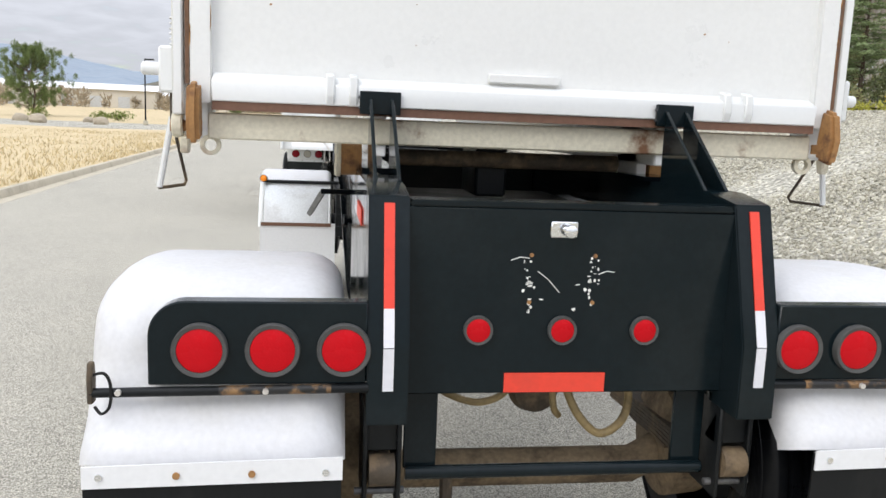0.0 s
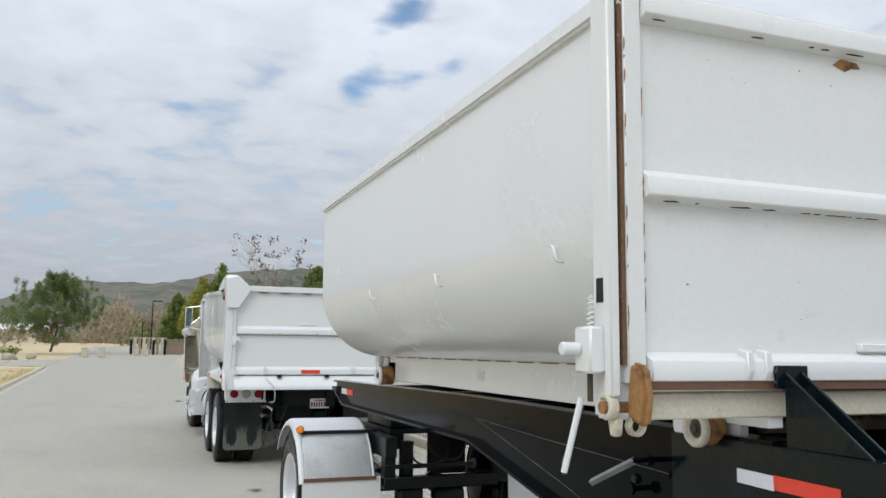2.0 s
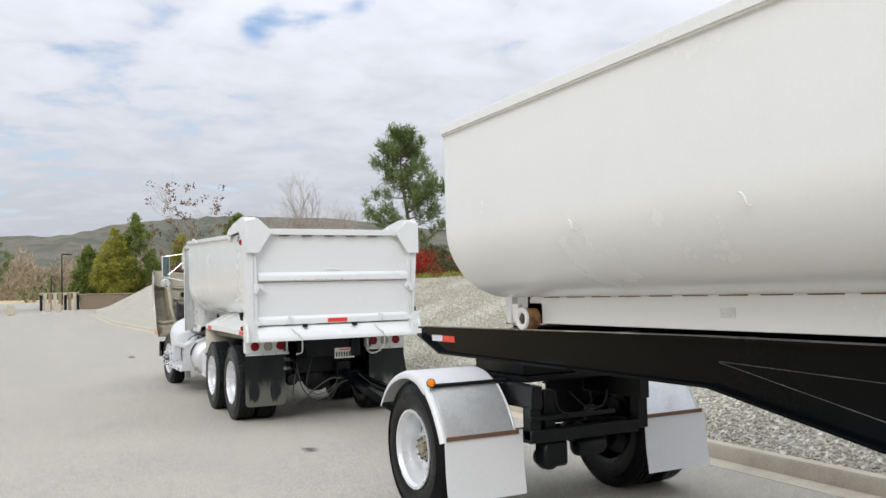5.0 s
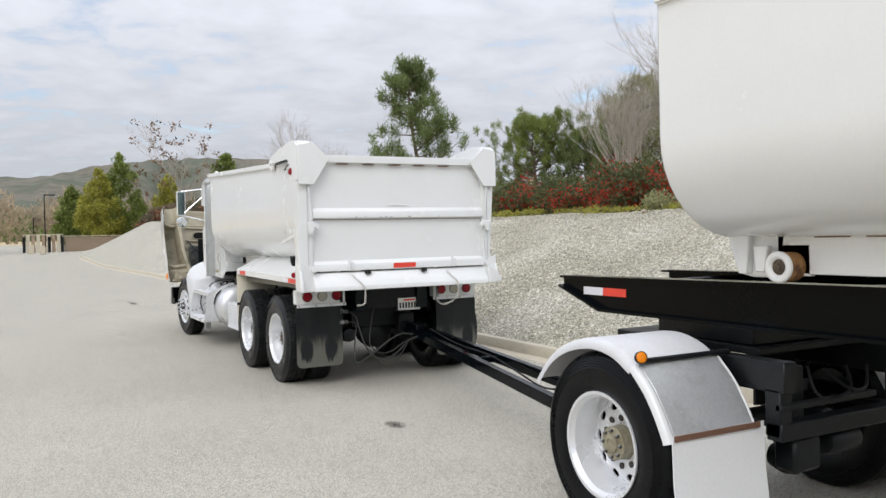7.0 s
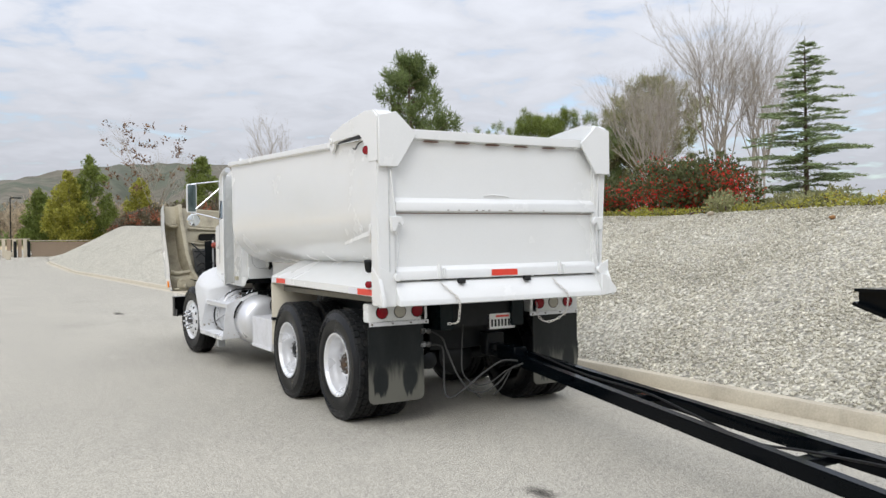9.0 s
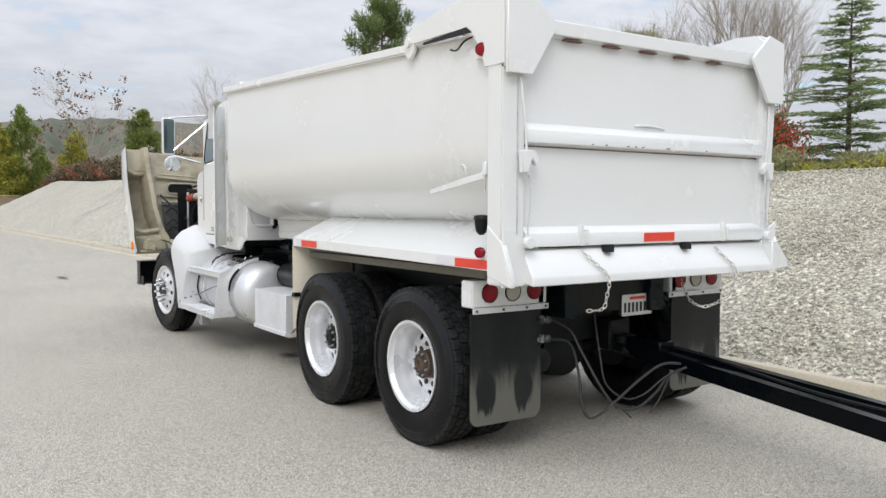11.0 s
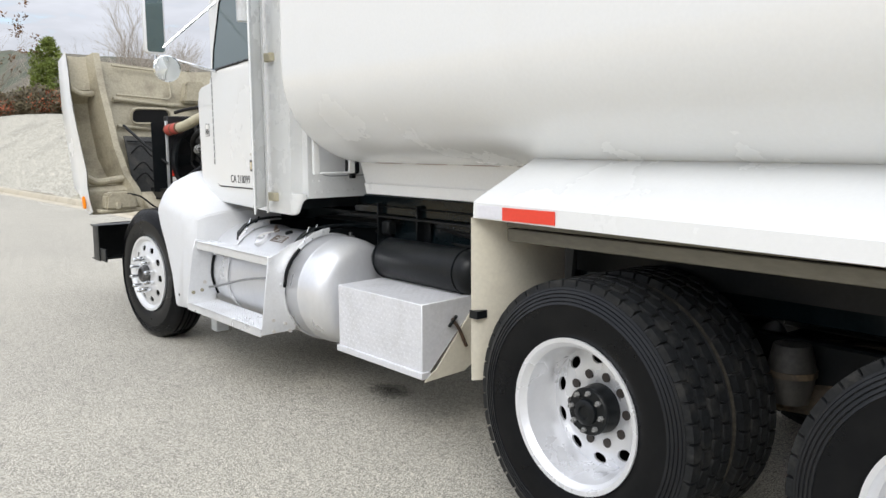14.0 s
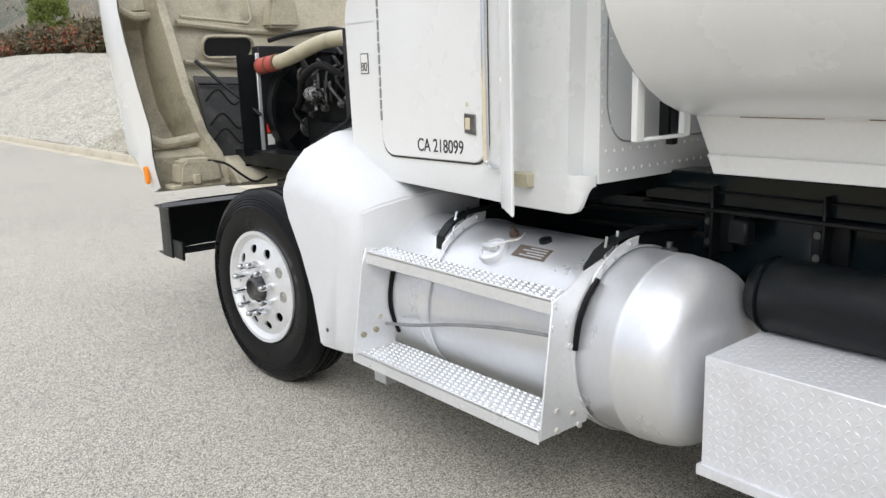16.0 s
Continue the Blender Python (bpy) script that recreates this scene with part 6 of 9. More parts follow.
# rear frame of the bed
for s in (1, -1):
    lean = 0.0 if s == 1 else 0.09      # the post on the bank's side leans in at its foot
    bm = prism(bmesh.new(), [(sides(-0.60, s), 2.55), (sides(-0.43, s), 2.55), (sides(-0.43 + lean * 0.3, s), 1.15), (sides(-0.60 + lean, s), 1.15)], "y", 13.06, 13.20)
    post = part("rear_post", bm, M["white"], bed, "white rear corner post", bevel=0.010, segs=2)
    # top knuckle: arm and hood over the gate hinge
    bm = prism(bmesh.new(), [(13.02, 2.40), (13.02, 2.60), (13.02, 2.80), (13.10, 2.86), (13.30, 2.875), (13.75, 2.83), (14.079, 2.77), (14.127, 2.70), (14.013, 2.66), (13.55, 2.66), (13.33, 2.60), (13.22, 2.40)], "x", sides(-0.606, s), sides(-0.425, s))
    kn = part("hinge_arm", bm, M["white"], bed, "white hinge arm over the gate's corner", bevel=0.016, segs=2)
    bm = prism(bmesh.new(), [(sides(-0.60, s), 2.36), (sides(-0.42, s), 2.36), (sides(-0.24, s), 2.64), (sides(-0.24, s), 2.665), (sides(-0.43, s), 2.84), (sides(-0.60, s), 2.80)], "y", 13.005, 13.03)
    part("corner_plate", bm, M["white"], kn, bevel=0.004)
    part("arm_pivot", cylm((sides(-0.62, s), 14.06, 2.69), (sides(-0.57, s), 14.06, 2.69), 0.030, 16), M["white"], kn)
    part("arm_link", prism(bmesh.new(), [(13.985, 2.74), (14.117, 2.72), (14.117, 2.62), (14.06, 2.57), (14.013, 2.62)], "x", sides(-0.60, s), sides(-0.57, s)), M["white_worn"], kn, bevel=0.006)
    # dark strip on the arm's face paints the shade of its gap
    part("arm_gap", prism(bmesh.new(), [(13.34, 2.635), (13.873, 2.645), (13.873, 2.66), (13.4, 2.675)], "x", sides(-0.610, s), sides(-0.604, s)), M["dark"], kn)
    bm = tube(bmesh.new(), spline([(sides(-0.575, s), 13.32, 2.62), (sides(-0.60, s), 13.42, 2.60), (sides(-0.59, s), 13.52, 2.56), (sides(-0.57, s), 13.62, 2.58)]), 0.006, 6)
    part("lamp_wire", bm, M["black_hose"], kn)
    disc_lamp(post, (sides(-0.595, s), 13.25, 2.52), (-s, -0.5, 0), 0.036, M["dark_red_lens"], M["dark_red_lens"], "small round red marker lens", 1.1, 0.02)
    disc_lamp(post, (sides(-0.588, s), 13.27, 1.335), (-s, -0.5, 0), 0.029, M["dark_red_lens"], M["dark_red_lens"], "small round red marker lens", 1.1, 0.02)
    part("lamp_mount", sbox(s, -0.585, -0.55, 13.2, 13.34, 2.47, 2.56), M["white"], post, bevel=0.01)
    # lower gusset beside the apron
    bm = prism(bmesh.new(), [(13.19, 1.50), (13.05, 1.40), (12.965, 1.20), (12.97, 1.145), (13.19, 1.20)], "x", sides(-0.605, s), sides(-0.57, s))
    part("post_gusset", bm, M["white"], post, bevel=0.004)
    bm = prism(bmesh.new(), [(sides(-0.60, s), 1.50), (sides(-0.44, s), 1.42), (sides(-0.40, s), 1.15), (sides(-0.60, s), 1.14)], "y", 13.045, 13.06)
    part("post_web", bm, M["white"], post, bevel=0.003)
    part("post_seam", sbox(s, -0.492, -0.486, 13.052, 13.062, 1.42, 2.36), M["galv"], post)
    part("latch_rod", tube(bmesh.new(), spline([(sides(-0.478, s), 13.04, 2.34), (sides(-0.455, s), 13.03, 2.1), (sides(-0.44, s), 13.03, 1.9), (sides(-0.435, s), 13.03, 1.78)]), 0.007, 6), M["white"], post)
    part("latch_cam", prism(bmesh.new(), [(sides(-0.50, s), 1.93), (sides(-0.40, s), 1.93), (sides(-0.36, s), 1.88), (sides(-0.385, s), 1.84), (sides(-0.42, s), 1.88), (sides(-0.45, s), 1.80), (sides(-0.49, s), 1.80)], "y", 13.0, 13.04), M["white"], post, bevel=0.006)
    part("latch_bolt", cylm((sides(-0.445, s), 13.02, 1.40), (sides(-0.445, s), 12.98, 1.40), 0.035, 18), M["white"], post, bevel=0.004)
    part("latch_link", tube(bmesh.new(), spline([(sides(-0.43, s), 13.02, 1.79), (sides(-0.42, s), 13.015, 1.66), (sides(-0.44, s), 13.015, 1.5), (sides(-0.445, s), 13.01, 1.43)]), 0.005, 6), M["galv"], post)
    # side lever
    bm = prism(bmesh.new(), [(13.23, 1.815), (13.23, 1.775), (13.40, 1.75), (13.84, 1.685), (13.845, 1.715), (13.45, 1.785)], "x", sides(-0.575, s), sides(-0.566, s))
    lv = part("side_lever", bm, M["white"], bed, "long white latch lever", bevel=0.003)
    part("lever_bracket", sbox(s, -0.60, -0.55, 13.21, 13.245, 1.79, 1.87), M["white"], lv, bevel=0.004)
    part("lever_loop", tube(bmesh.new(), spline([(sides(-0.56, s), 13.46, 1.80), (sides(-0.57, s), 13.46, 1.85), (sides(-0.57, s), 13.50, 1.86), (sides(-0.56, s), 13.50, 1.82)], 4), 0.006, 6), M["white"], lv)
    part("lever_chain", tube(bmesh.new(), [(sides(-0.585, s), 13.235, 1.80), (sides(-0.585, s), 13.24, 1.70)], 0.006, 6), M["chain"], lv)
    # air horn like black canister on the post
    bm = lathe(bmesh.new(), [(0.015, 0.07), (0.042, 0.064), (0.047, 0.044), (0.040, 0.036), (0.038, 0.0), (0.030, -0.035), (0.012, -0.05)], 22, "z", (sides(-0.60, s), 13.25, 1.49))
    part("work_lamp", bm, M["black_matt"], bed, "black round work lamp")

bm = boxm(-0.43, kx(-0.43), 13.10, 13.13, 1.38, 2.66)
tg = part("tailgate", bm, M["white"], bed, "white ribbed steel tailgate")
bm = prism(bmesh.new(), [(13.10, 1.965), (13.045, 1.98), (13.045, 2.055), (13.10, 2.10)], "x", -0.428, kx(-0.428))
part("gate_rib", bm, M["white"], tg, bevel=0.004)
# thin brown strip painted where the rib's shadow falls
part("rib_shadow_gap", boxm(-0.42, kx(-0.42), 13.097, 13.10, 1.958, 1.964), M["brown_strip"], tg)
rng = random.Random(6)
for k in range(9):     # chipped paint along the rib
    x = rng.uniform(0.2, 0.9) if k < 6 else rng.uniform(-0.3, 1.7)
    w = rng.uniform(0.008, 0.03)
    part("paint_chip", prism(bmesh.new(), [(x, 1.985), (x + w, 1.986), (x + w * 0.8, 1.994), (x + w * 0.3, 1.991)], "y", 13.0438, 13.0446), M["rust_dark"], tg)
bm = prism(bmesh.new(), [(13.10, 1.37), (13.04, 1.37), (13.04, 1.45), (13.10, 1.49)], "x", -0.428, kx(-0.428))
part("gate_rib", bm, M["white"], tg, bevel=0.004)
bm = prism(bmesh.new(), [(13.10, 2.605), (13.045, 2.618), (13.045, 2.70), (13.16, 2.705)], "x", -0.40, kx(-0.40))
tr = part("gate_rib", bm, M["white"], tg, bevel=0.004)
for k in range(5):
    part("rib_slot", boxm(-0.12 + k * 0.33, 0.02 + k * 0.33, 13.06, 13.095, 2.597, 2.603), M["brown_strip"], tr)
part("reflector_tape", boxm(0.555, 0.845, 13.0355, 13.039, 1.383, 1.440), M["red_tape"], tg, "red reflective strip on the gate")
for x in (-0.02, 1.33):
    part("gate_tab", boxm(x, x + 0.03, 13.02, 13.05, 1.37, 1.50), M["white"], tg, bevel=0.004)
    part("gate_tab", boxm(x + 0.055, x + 0.075, 13.025, 13.05, 1.38, 1.47), M["white"], tg, bevel=0.003)
part("gate_dent_lip", tube(bmesh.new(), spline([(0.52, 13.10, 2.125), (0.60, 13.092, 2.135), (0.74, 13.094, 2.128), (0.80, 13.10, 2.12)]), 0.008, 6), M["white"], tg)
# spreader apron under the gate
bm = prism(bmesh.new(), [(13.12, 1.36), (13.06, 1.35), (12.965, 1.195), (12.965, 1.145), (13.12, 1.17)], "x", -0.44, kx(-0.44))
apron = part("rear_apron", bm, M["white"], bed, "white sloping spreader apron", bevel=0.006)
for s in (1, -1):
    if s == -1:
        bm = prism(bmesh.new(), [(kx(-0.44), 1.36), (kx(-0.50), 1.36), (kx(-0.63), 1.22), (kx(-0.63), 1.165), (kx(-0.44), 1.145)], "y", 12.96, 13.10)
        part("apron_wing", bm, M["white"], apron, bevel=0.006)
for x in (0.19, 0.92):
    # dark blocks stand for the shade in the notches
    part("apron_notch", boxm(x, x + 0.06, 13.005, 13.058, 1.325, 1.372), M["dark"], apron)

# chains
LINK = lathe(bmesh.new(), [(0.0105 + 0.0034 * math.cos(a), 0.0034 * math.sin(a)) for a in [2 * math.pi * i / 6 for i in range(6)]], 12, "z", closed=True)
for v in LINK.verts:
    v.co.x *= 1.75
LINK_ME = mesh_of("chain_link", LINK, M["chain"])


def chain(parent, pts, name="chain"):
    """A chain of real links along a line; its first link is the part, the others hang below it."""
    line = spline(pts, 10)
    step, acc, last, first, k = 0.029, 0.0, line[0], None, 0
    for a, b in zip(line, line[1:]):
        acc += (b - a).length
        if acc >= step:
            acc = 0.0
            d = (b - a).normalized()
            m = Matrix.Translation(b) @ Vector((1, 0, 0)).rotation_difference(d).to_matrix().to_4x4() @ Matrix.Rotation(math.pi / 2 * (k % 2), 4, "X")
            k += 1
            if first is None:
                first = part(name, LINK_ME, None, parent, m=m)
                base = m.inverted()
            else:
                o = new("chain_link", LINK_ME)
                o.parent = first
                o.matrix_local = base @ m


chain(truck, [(-0.011, 13.03, 1.345), (0.056, 12.99, 1.275), (0.122, 12.95, 1.206), (0.144, 12.94, 1.147), (0.156, 12.97, 1.059), (0.151, 13.0, 0.978), (0.10, 13.1, 0.955)])
chain(truck, [(1.241, 13.03, 1.345), (1.291, 12.99, 1.275), (1.360, 12.95, 1.20), (1.374, 12.945, 1.123), (1.37, 13.0, 0.988), (1.261, 13.1, 0.907), (1.211, 13.2, 0.95), (1.298, 13.35, 1.078)])

# tail lamp boxes and mud flaps
for s in (1, -1):
    bm = sbox(s, -0.52, 0.09, 13.45, 13.57, 0.975, 1.145)
    lb = part("tail_lamp_box", bm, M["white"], truck, "white box with round tail lamps", bevel=0.008, segs=2)
    for x, k in ((-0.385, "dark_red_lens"), (-0.20, "clear_lens"), (-0.02, "dark_red_lens")):
        disc_lamp(lb, (sides(x, s), 13.452, 1.065), (0, -1, 0), 0.056, M[k], M["black_matt"], "round tail lens", 1.1, 0.012)
    st = part("flap_strip", sbox(s, -0.515, 0.10, 13.442, 13.452, 0.938, 0.975), M["plate"], lb, bevel=0.002)
    for x in (-0.49, -0.28, -0.09, 0.07):
        part("strip_bolt", cylm((sides(x, s), 13.443, 0.957), (sides(x, s), 13.434, 0.957), 0.008, 8), M["grime"], st)
    bm = bmesh.new()
    r = 0.06
    a, b = (sides(-0.52, s), sides(0.05, s))
    a, b = min(a, b), max(a, b)
    pts = [(a, 0.94), (a, 0.225 + r)] + [(a + r - r * math.cos(q), 0.225 + r - r * math.sin(q)) for q in [math.pi / 2 * i / 5 for i in range(1, 6)]] + [(b - r + r * math.sin(q), 0.225 + r - r * math.cos(q)) for q in [math.pi / 2 * i / 5 for i in range(0, 6)]] + [(b, 0.94)]
    prism(bm, pts, "y", 13.462, 13.472)
    part("mud_flap", bm, M["flap_rubbed"], truck, "black rubber mud flap with worn grey patches")

# hitch, number plate and air lines
part("hitch_beam", boxm(0.30, kx(0.30), 13.80, 13.94, 0.62, 1.10), M["black_matt"], truck, "black rear cross beam with a tow hook", bevel=0.01)
part("tow_hook", box(box(bmesh.new(), 0.89, 1.11, 13.66, 13.80, 0.54, 0.78), 0.94, 1.06, 13.56, 13.68, 0.53, 0.59), M["black_matt"], truck, bevel=0.015)
# near-black sheet added to keep the space above the hitch dark
part("rear_shelf", boxm(0.10, kx(0.10), 13.58, 13.62, 1.12, 1.30), M["dark"], truck)
npb = part("number_plate", boxm(0.785, 1.09, 13.440, 13.446, 0.832, 0.985), M["plate_white"], truck, "white number plate with dark bars", bevel=0.004)
for i in range(7):
    part("plate_bar", boxm(0.803 + i * 0.040, 0.826 + i * 0.040, 13.4382, 13.4402, 0.858, 0.927), M["ink"], npb)
part("plate_bar", boxm(0.86, 1.015, 13.4382, 13.4402, 0.948, 0.968), M["red_tape"], npb)
part("plate_bracket", boxm(0.69, 0.80, 13.452, 13.458, 0.93, 0.975), M["plate"], npb)
part("reflector_bracket", boxm(0.765, 1.10, 13.447, 13.52, 0.84, 0.98), M["black_matt"], npb)
for z in (0.735, 0.86):
    gb = lathe(bmesh.new(), [(0.014, 0), (0.020, -0.01), (0.020, -0.035), (0.026, -0.04), (0.026, -0.055), (0.014, -0.065), (0.0005, -0.07)], 16, "y", (0.10, 13.50, z))
    part("glad_hand", gb, M["engine"], truck, "grey air-line coupling")
    part("coupling_arm", box(cyl(bmesh.new(), (0.02, 13.46, z), (0.12, 13.46, z), 0.014, 10), 0.03, 0.06, 13.44, 13.48, z - 0.02, z + 0.03), M["worn_silver"], truck)
for pts, r in (([(0.11, 13.42, 0.86), (0.159, 13.3, 0.806), (0.156, 13.2, 0.696), (0.16, 13.05, 0.517), (0.221, 13.0, 0.399), (0.28, 12.97, 0.346), (0.414, 12.95, 0.332), (0.548, 12.92, 0.415), (0.65, 12.9, 0.521), (0.76, 12.85, 0.57)], 0.0085),
               ([(0.11, 13.42, 0.735), (0.159, 13.3, 0.72), (0.089, 13.15, 0.588), (0.033, 13.05, 0.393), (0.027, 13.0, 0.325), (0.08, 12.98, 0.315), (0.203, 12.95, 0.39), (0.366, 12.9, 0.519), (0.532, 12.86, 0.611), (0.70, 12.85, 0.60)], 0.0085),
               ([(0.42, 13.35, 0.905), (0.282, 13.15, 0.651), (0.238, 13.05, 0.488), (0.334, 12.98, 0.397), (0.458, 12.94, 0.413), (0.611, 12.9, 0.513), (0.74, 12.87, 0.55)], 0.006),
               ([(0.66, 12.9, 0.52), (0.562, 12.9, 0.376), (0.475, 12.9, 0.306)], 0.006),
               ([(0.221, 13.0, 0.399), (0.30, 12.96, 0.33), (0.35, 12.94, 0.28)], 0.005)):
    part("air_line", tube(bmesh.new(), spline(pts, 8), r, 8), M["grey_hose"], truck, "grey-black rubber air line")
part("spring_brake", lathe(bmesh.new(), [(0.03, 0), (0.08, 0.02), (0.09, 0.1), (0.09, 0.14), (0.07, 0.24), (0.02, 0.26)], 22, "y", (0.20, 13.60, 0.55)), M["black_matt"], truck)
part("spring_brake", lathe(bmesh.new(), [(0.03, 0), (0.08, 0.02), (0.09, 0.1), (0.09, 0.14), (0.07, 0.24), (0.02, 0.26)], 22, "y", (kx(0.20), 13.60, 0.55)), M["black_matt"], truck)

# brake chambers and axle arms between the twin wheels
for s in (1, -1):
    for y in (14.927,):
        bc = part("brake_chamber", lathe(bmesh.new(), [(0.01, -0.13), (0.07, -0.12), (0.085, -0.05), (0.092, -0.01), (0.092, 0.01), (0.085, 0.05), (0.07, 0.11), (0.01, 0.12)], 24, "z", (sides(0.10, s), y, 0.69)), M["dusty_steel"], truck, "dusty grey brake chamber")
        part("chamber_band", lathe(bmesh.new(), [(0.093, -0.012), (0.098, -0.012), (0.098, 0.012), (0.093, 0.012)], 24, "z", (sides(0.10, s), y, 0.69), closed=True), M["grime"], bc)
    part("walking_beam", prism(bmesh.new(), [(14.108, 0.56), (14.686, 0.66), (15.36, 0.56), (15.36, 0.47), (14.686, 0.52), (14.108, 0.47)], "x", sides(0.16, s), sides(0.24, s)), M["grime"], truck, bevel=0.015)

# tool box with raised tread pattern
TX, TY0, TY1, TZ0, TZ1 = -0.39, 16.655, 17.46, 0.365, 0.757
bm = prism(bmesh.new(), [(TX, TZ0 + 0.03), (TX, TZ1), (0.02, TZ1 + 0.01), (0.0, TZ1 - 0.03), (TX + 0.05, TZ0 + 0.02)], "y", TY0, TY1)
tb = part("tool_box", bm, M["plate"], truck, "bright tread-plate tool box", bevel=0.004)
bm = bmesh.new()


def lozenge(bm, c, u, v, n, a, b, h):
    """One raised diamond of tread plate."""
    ring = [bm.verts.new(c + u * i * a + v * j * b) for i, j in ((1, 0), (0, 1), (-1, 0), (0, -1))]
    mid = [bm.verts.new(c + u * i * a * 0.55 + v * j * b * 0.4 + n * h) for i, j in ((1, 0), (0, 1), (-1, 0), (0, -1))]
    bm.faces.new(mid)
    for i in range(4):
        bm.faces.new((ring[i], ring[(i + 1) % 4], mid[(i + 1) % 4], mid[i]))


ey, ez, ex = Vector((0, 1, 0)), Vector((0, 0, 1)), Vector((1, 0, 0))
d1, d2 = Vector((0, 0.707, 0.707)), Vector((0, -0.707, 0.707))
e1, e2 = Vector((0.707, 0.707, 0)), Vector((0.707, -0.707, 0))
pitch = 0.026
for i in range(30):
    for j in range(13):
        y, z = TY0 + 0.022 + i * pitch, TZ0 + 0.055 + j * pitch
        k = (i + j) % 2
        lozenge(bm, Vector((TX - 0.0002, y, z)), d1 if k else d2, d2 if k else d1, -ex, 0.0115, 0.0037, 0.0012)
    for j in range(15):
        y, x = TY0 + 0.022 + i * pitch, TX + 0.02 + j * pitch
        k = (i + j) % 2
        lozenge(bm, Vector((x, y, TZ1 + 0.0004 + (x - TX) * 0.0241)), e1 if k else e2, e2 if k else e1, ez, 0.0115, 0.0037, 0.0013)
tagged(part("tread_pattern", bm, M["plate"], tb, smooth=False), kind="stuff")
part("box_lip", sbox(1, TX - 0.012, TX + 0.05, TY0 - 0.01, TY1 + 0.01, TZ0 - 0.005, TZ0 + 0.032), M["plate"], tb, bevel=0.003)
part("box_side", prism(bmesh.new(), [(-0.385, 0.345), (-0.335, 0.385), (-0.305, 0.40), (0.0, 0.745), (0.07, 0.75), (0.09, 0.57), (0.07, 0.49), (0.0, 0.42), (-0.11, 0.36)], "y", TY0 - 0.012, TY0 - 0.004), M["guard"], tb, "cream bracket plate")
part("box_latch", tube(bmesh.new(), [(-0.20, TY0 - 0.02, 0.66), (-0.16, TY0 - 0.03, 0.60), (-0.11, TY0 - 0.03, 0.50)], 0.010, 8), M["hub_rust"], tb)
part("latch_tee", cylm((-0.23, TY0 - 0.03, 0.625), (-0.17, TY0 - 0.02, 0.67), 0.009, 8), M["black_matt"], tb)

# drive line and hangers behind the tanks
# shaft and gearbox, added to block the bright ground beyond
part("drive_shaft", cylm((KC, 15.687, 0.66), (KC, 19.76, 0.80), 0.07, 16), M["black_matt"], truck)
part("gearbox", box(box(bmesh.new(), 0.45, 0.93, 18.32, 19.605, 0.55, 1.05), 0.52, 0.86, 17.681, 18.32, 0.60, 0.95), M["black_matt"], truck, bevel=0.05, segs=2)
for s in (1, -1):
    part("suspension_hanger", prism(bmesh.new(), [(16.082, 1.12), (16.507, 1.12), (16.464, 0.70), (16.358, 0.52), (16.231, 0.52), (16.125, 0.72)], "x", sides(0.15, s), sides(0.26, s)), M["black_matt"], truck, bevel=0.012)
    part("hanger_bush", cylm((sides(0.12, s), 16.294, 0.60), (sides(0.28, s), 16.294, 0.60), 0.06, 18), M["black_matt"], truck)
# added tank that keeps the view below the frame dark
part("air_tank", lathe(bmesh.new(), [(0.01, -0.03), (0.10, 0.0), (0.14, 0.05), (0.14, 1.0), (0.10, 1.05), (0.01, 1.08)], 28, "y", (kx(0.05), 16.379, 0.72)), M["black_matt"], truck, "black air tank added on the far side")

# black air tank above the box
bm = lathe(bmesh.new(), [(0.01, -0.03), (0.06, -0.022), (0.10, 0.0), (0.120, 0.035), (0.125, 0.05), (0.125, 0.83), (0.118, 0.845), (0.10, 0.88), (0.06, 0.902), (0.01, 0.91)], 32, "y", (-0.02, 16.62, 0.885))
at_ = part("air_tank", bm, M["black_matt"], truck, "black cylindrical air tank")
for y in (16.70, 17.44):
    part("tank_band", lathe(bmesh.new(), [(0.1255, 0), (0.1295, 0.002), (0.1295, 0.010), (0.1255, 0.012)], 32, "y", (-0.02, y, 0.885), closed=True), M["black"], at_)
part("drain_valve", cylm((-0.02, 16.62, 0.86), (-0.02, 16.55, 0.845), 0.011, 8), M["engine"], at_)
for y in (16.273, 16.819, 17.364, 17.785):
    rb = part("rail_bracket", boxm(0.13, 0.2, y, y + 0.012, 0.92, 1.20), M["black_matt"], truck, bevel=0.004)
    part("bracket_foot", boxm(0.185, 0.2, y - 0.06, y + 0.07, 0.95, 1.10), M["black_matt"], rb, bevel=0.004)
    for bz in (0.98, 1.06):
        part("bracket_bolt", cylm((0.172, y + 0.045, bz), (0.186, y + 0.045, bz), 0.014, 8), M["engine"], rb)
part("rail_ledge", boxm(0.12, 0.21, 16.167, 18.10, 1.105, 1.120), M["black_matt"], truck, bevel=0.003)
part("rail_ledge", boxm(0.15, 0.171, 16.167, 18.10, 1.172, 1.180), M["black_matt"], truck, bevel=0.003)
for z, x in ((0.99, 0.24), (1.06, 0.23)):
    part("air_line", tube(bmesh.new(), spline([(x, 16.167, z), (x - 0.03, 16.873, z - 0.02), (x, 17.419, z + 0.01), (x - 0.03, 18.094, z), (x, 18.841, z - 0.02)]), 0.014, 8), M["black_hose"], truck)
part("valve_block", boxm(0.10, 0.17, 17.629, 17.707, 1.0, 1.09), M["black_matt"], truck, bevel=0.01)

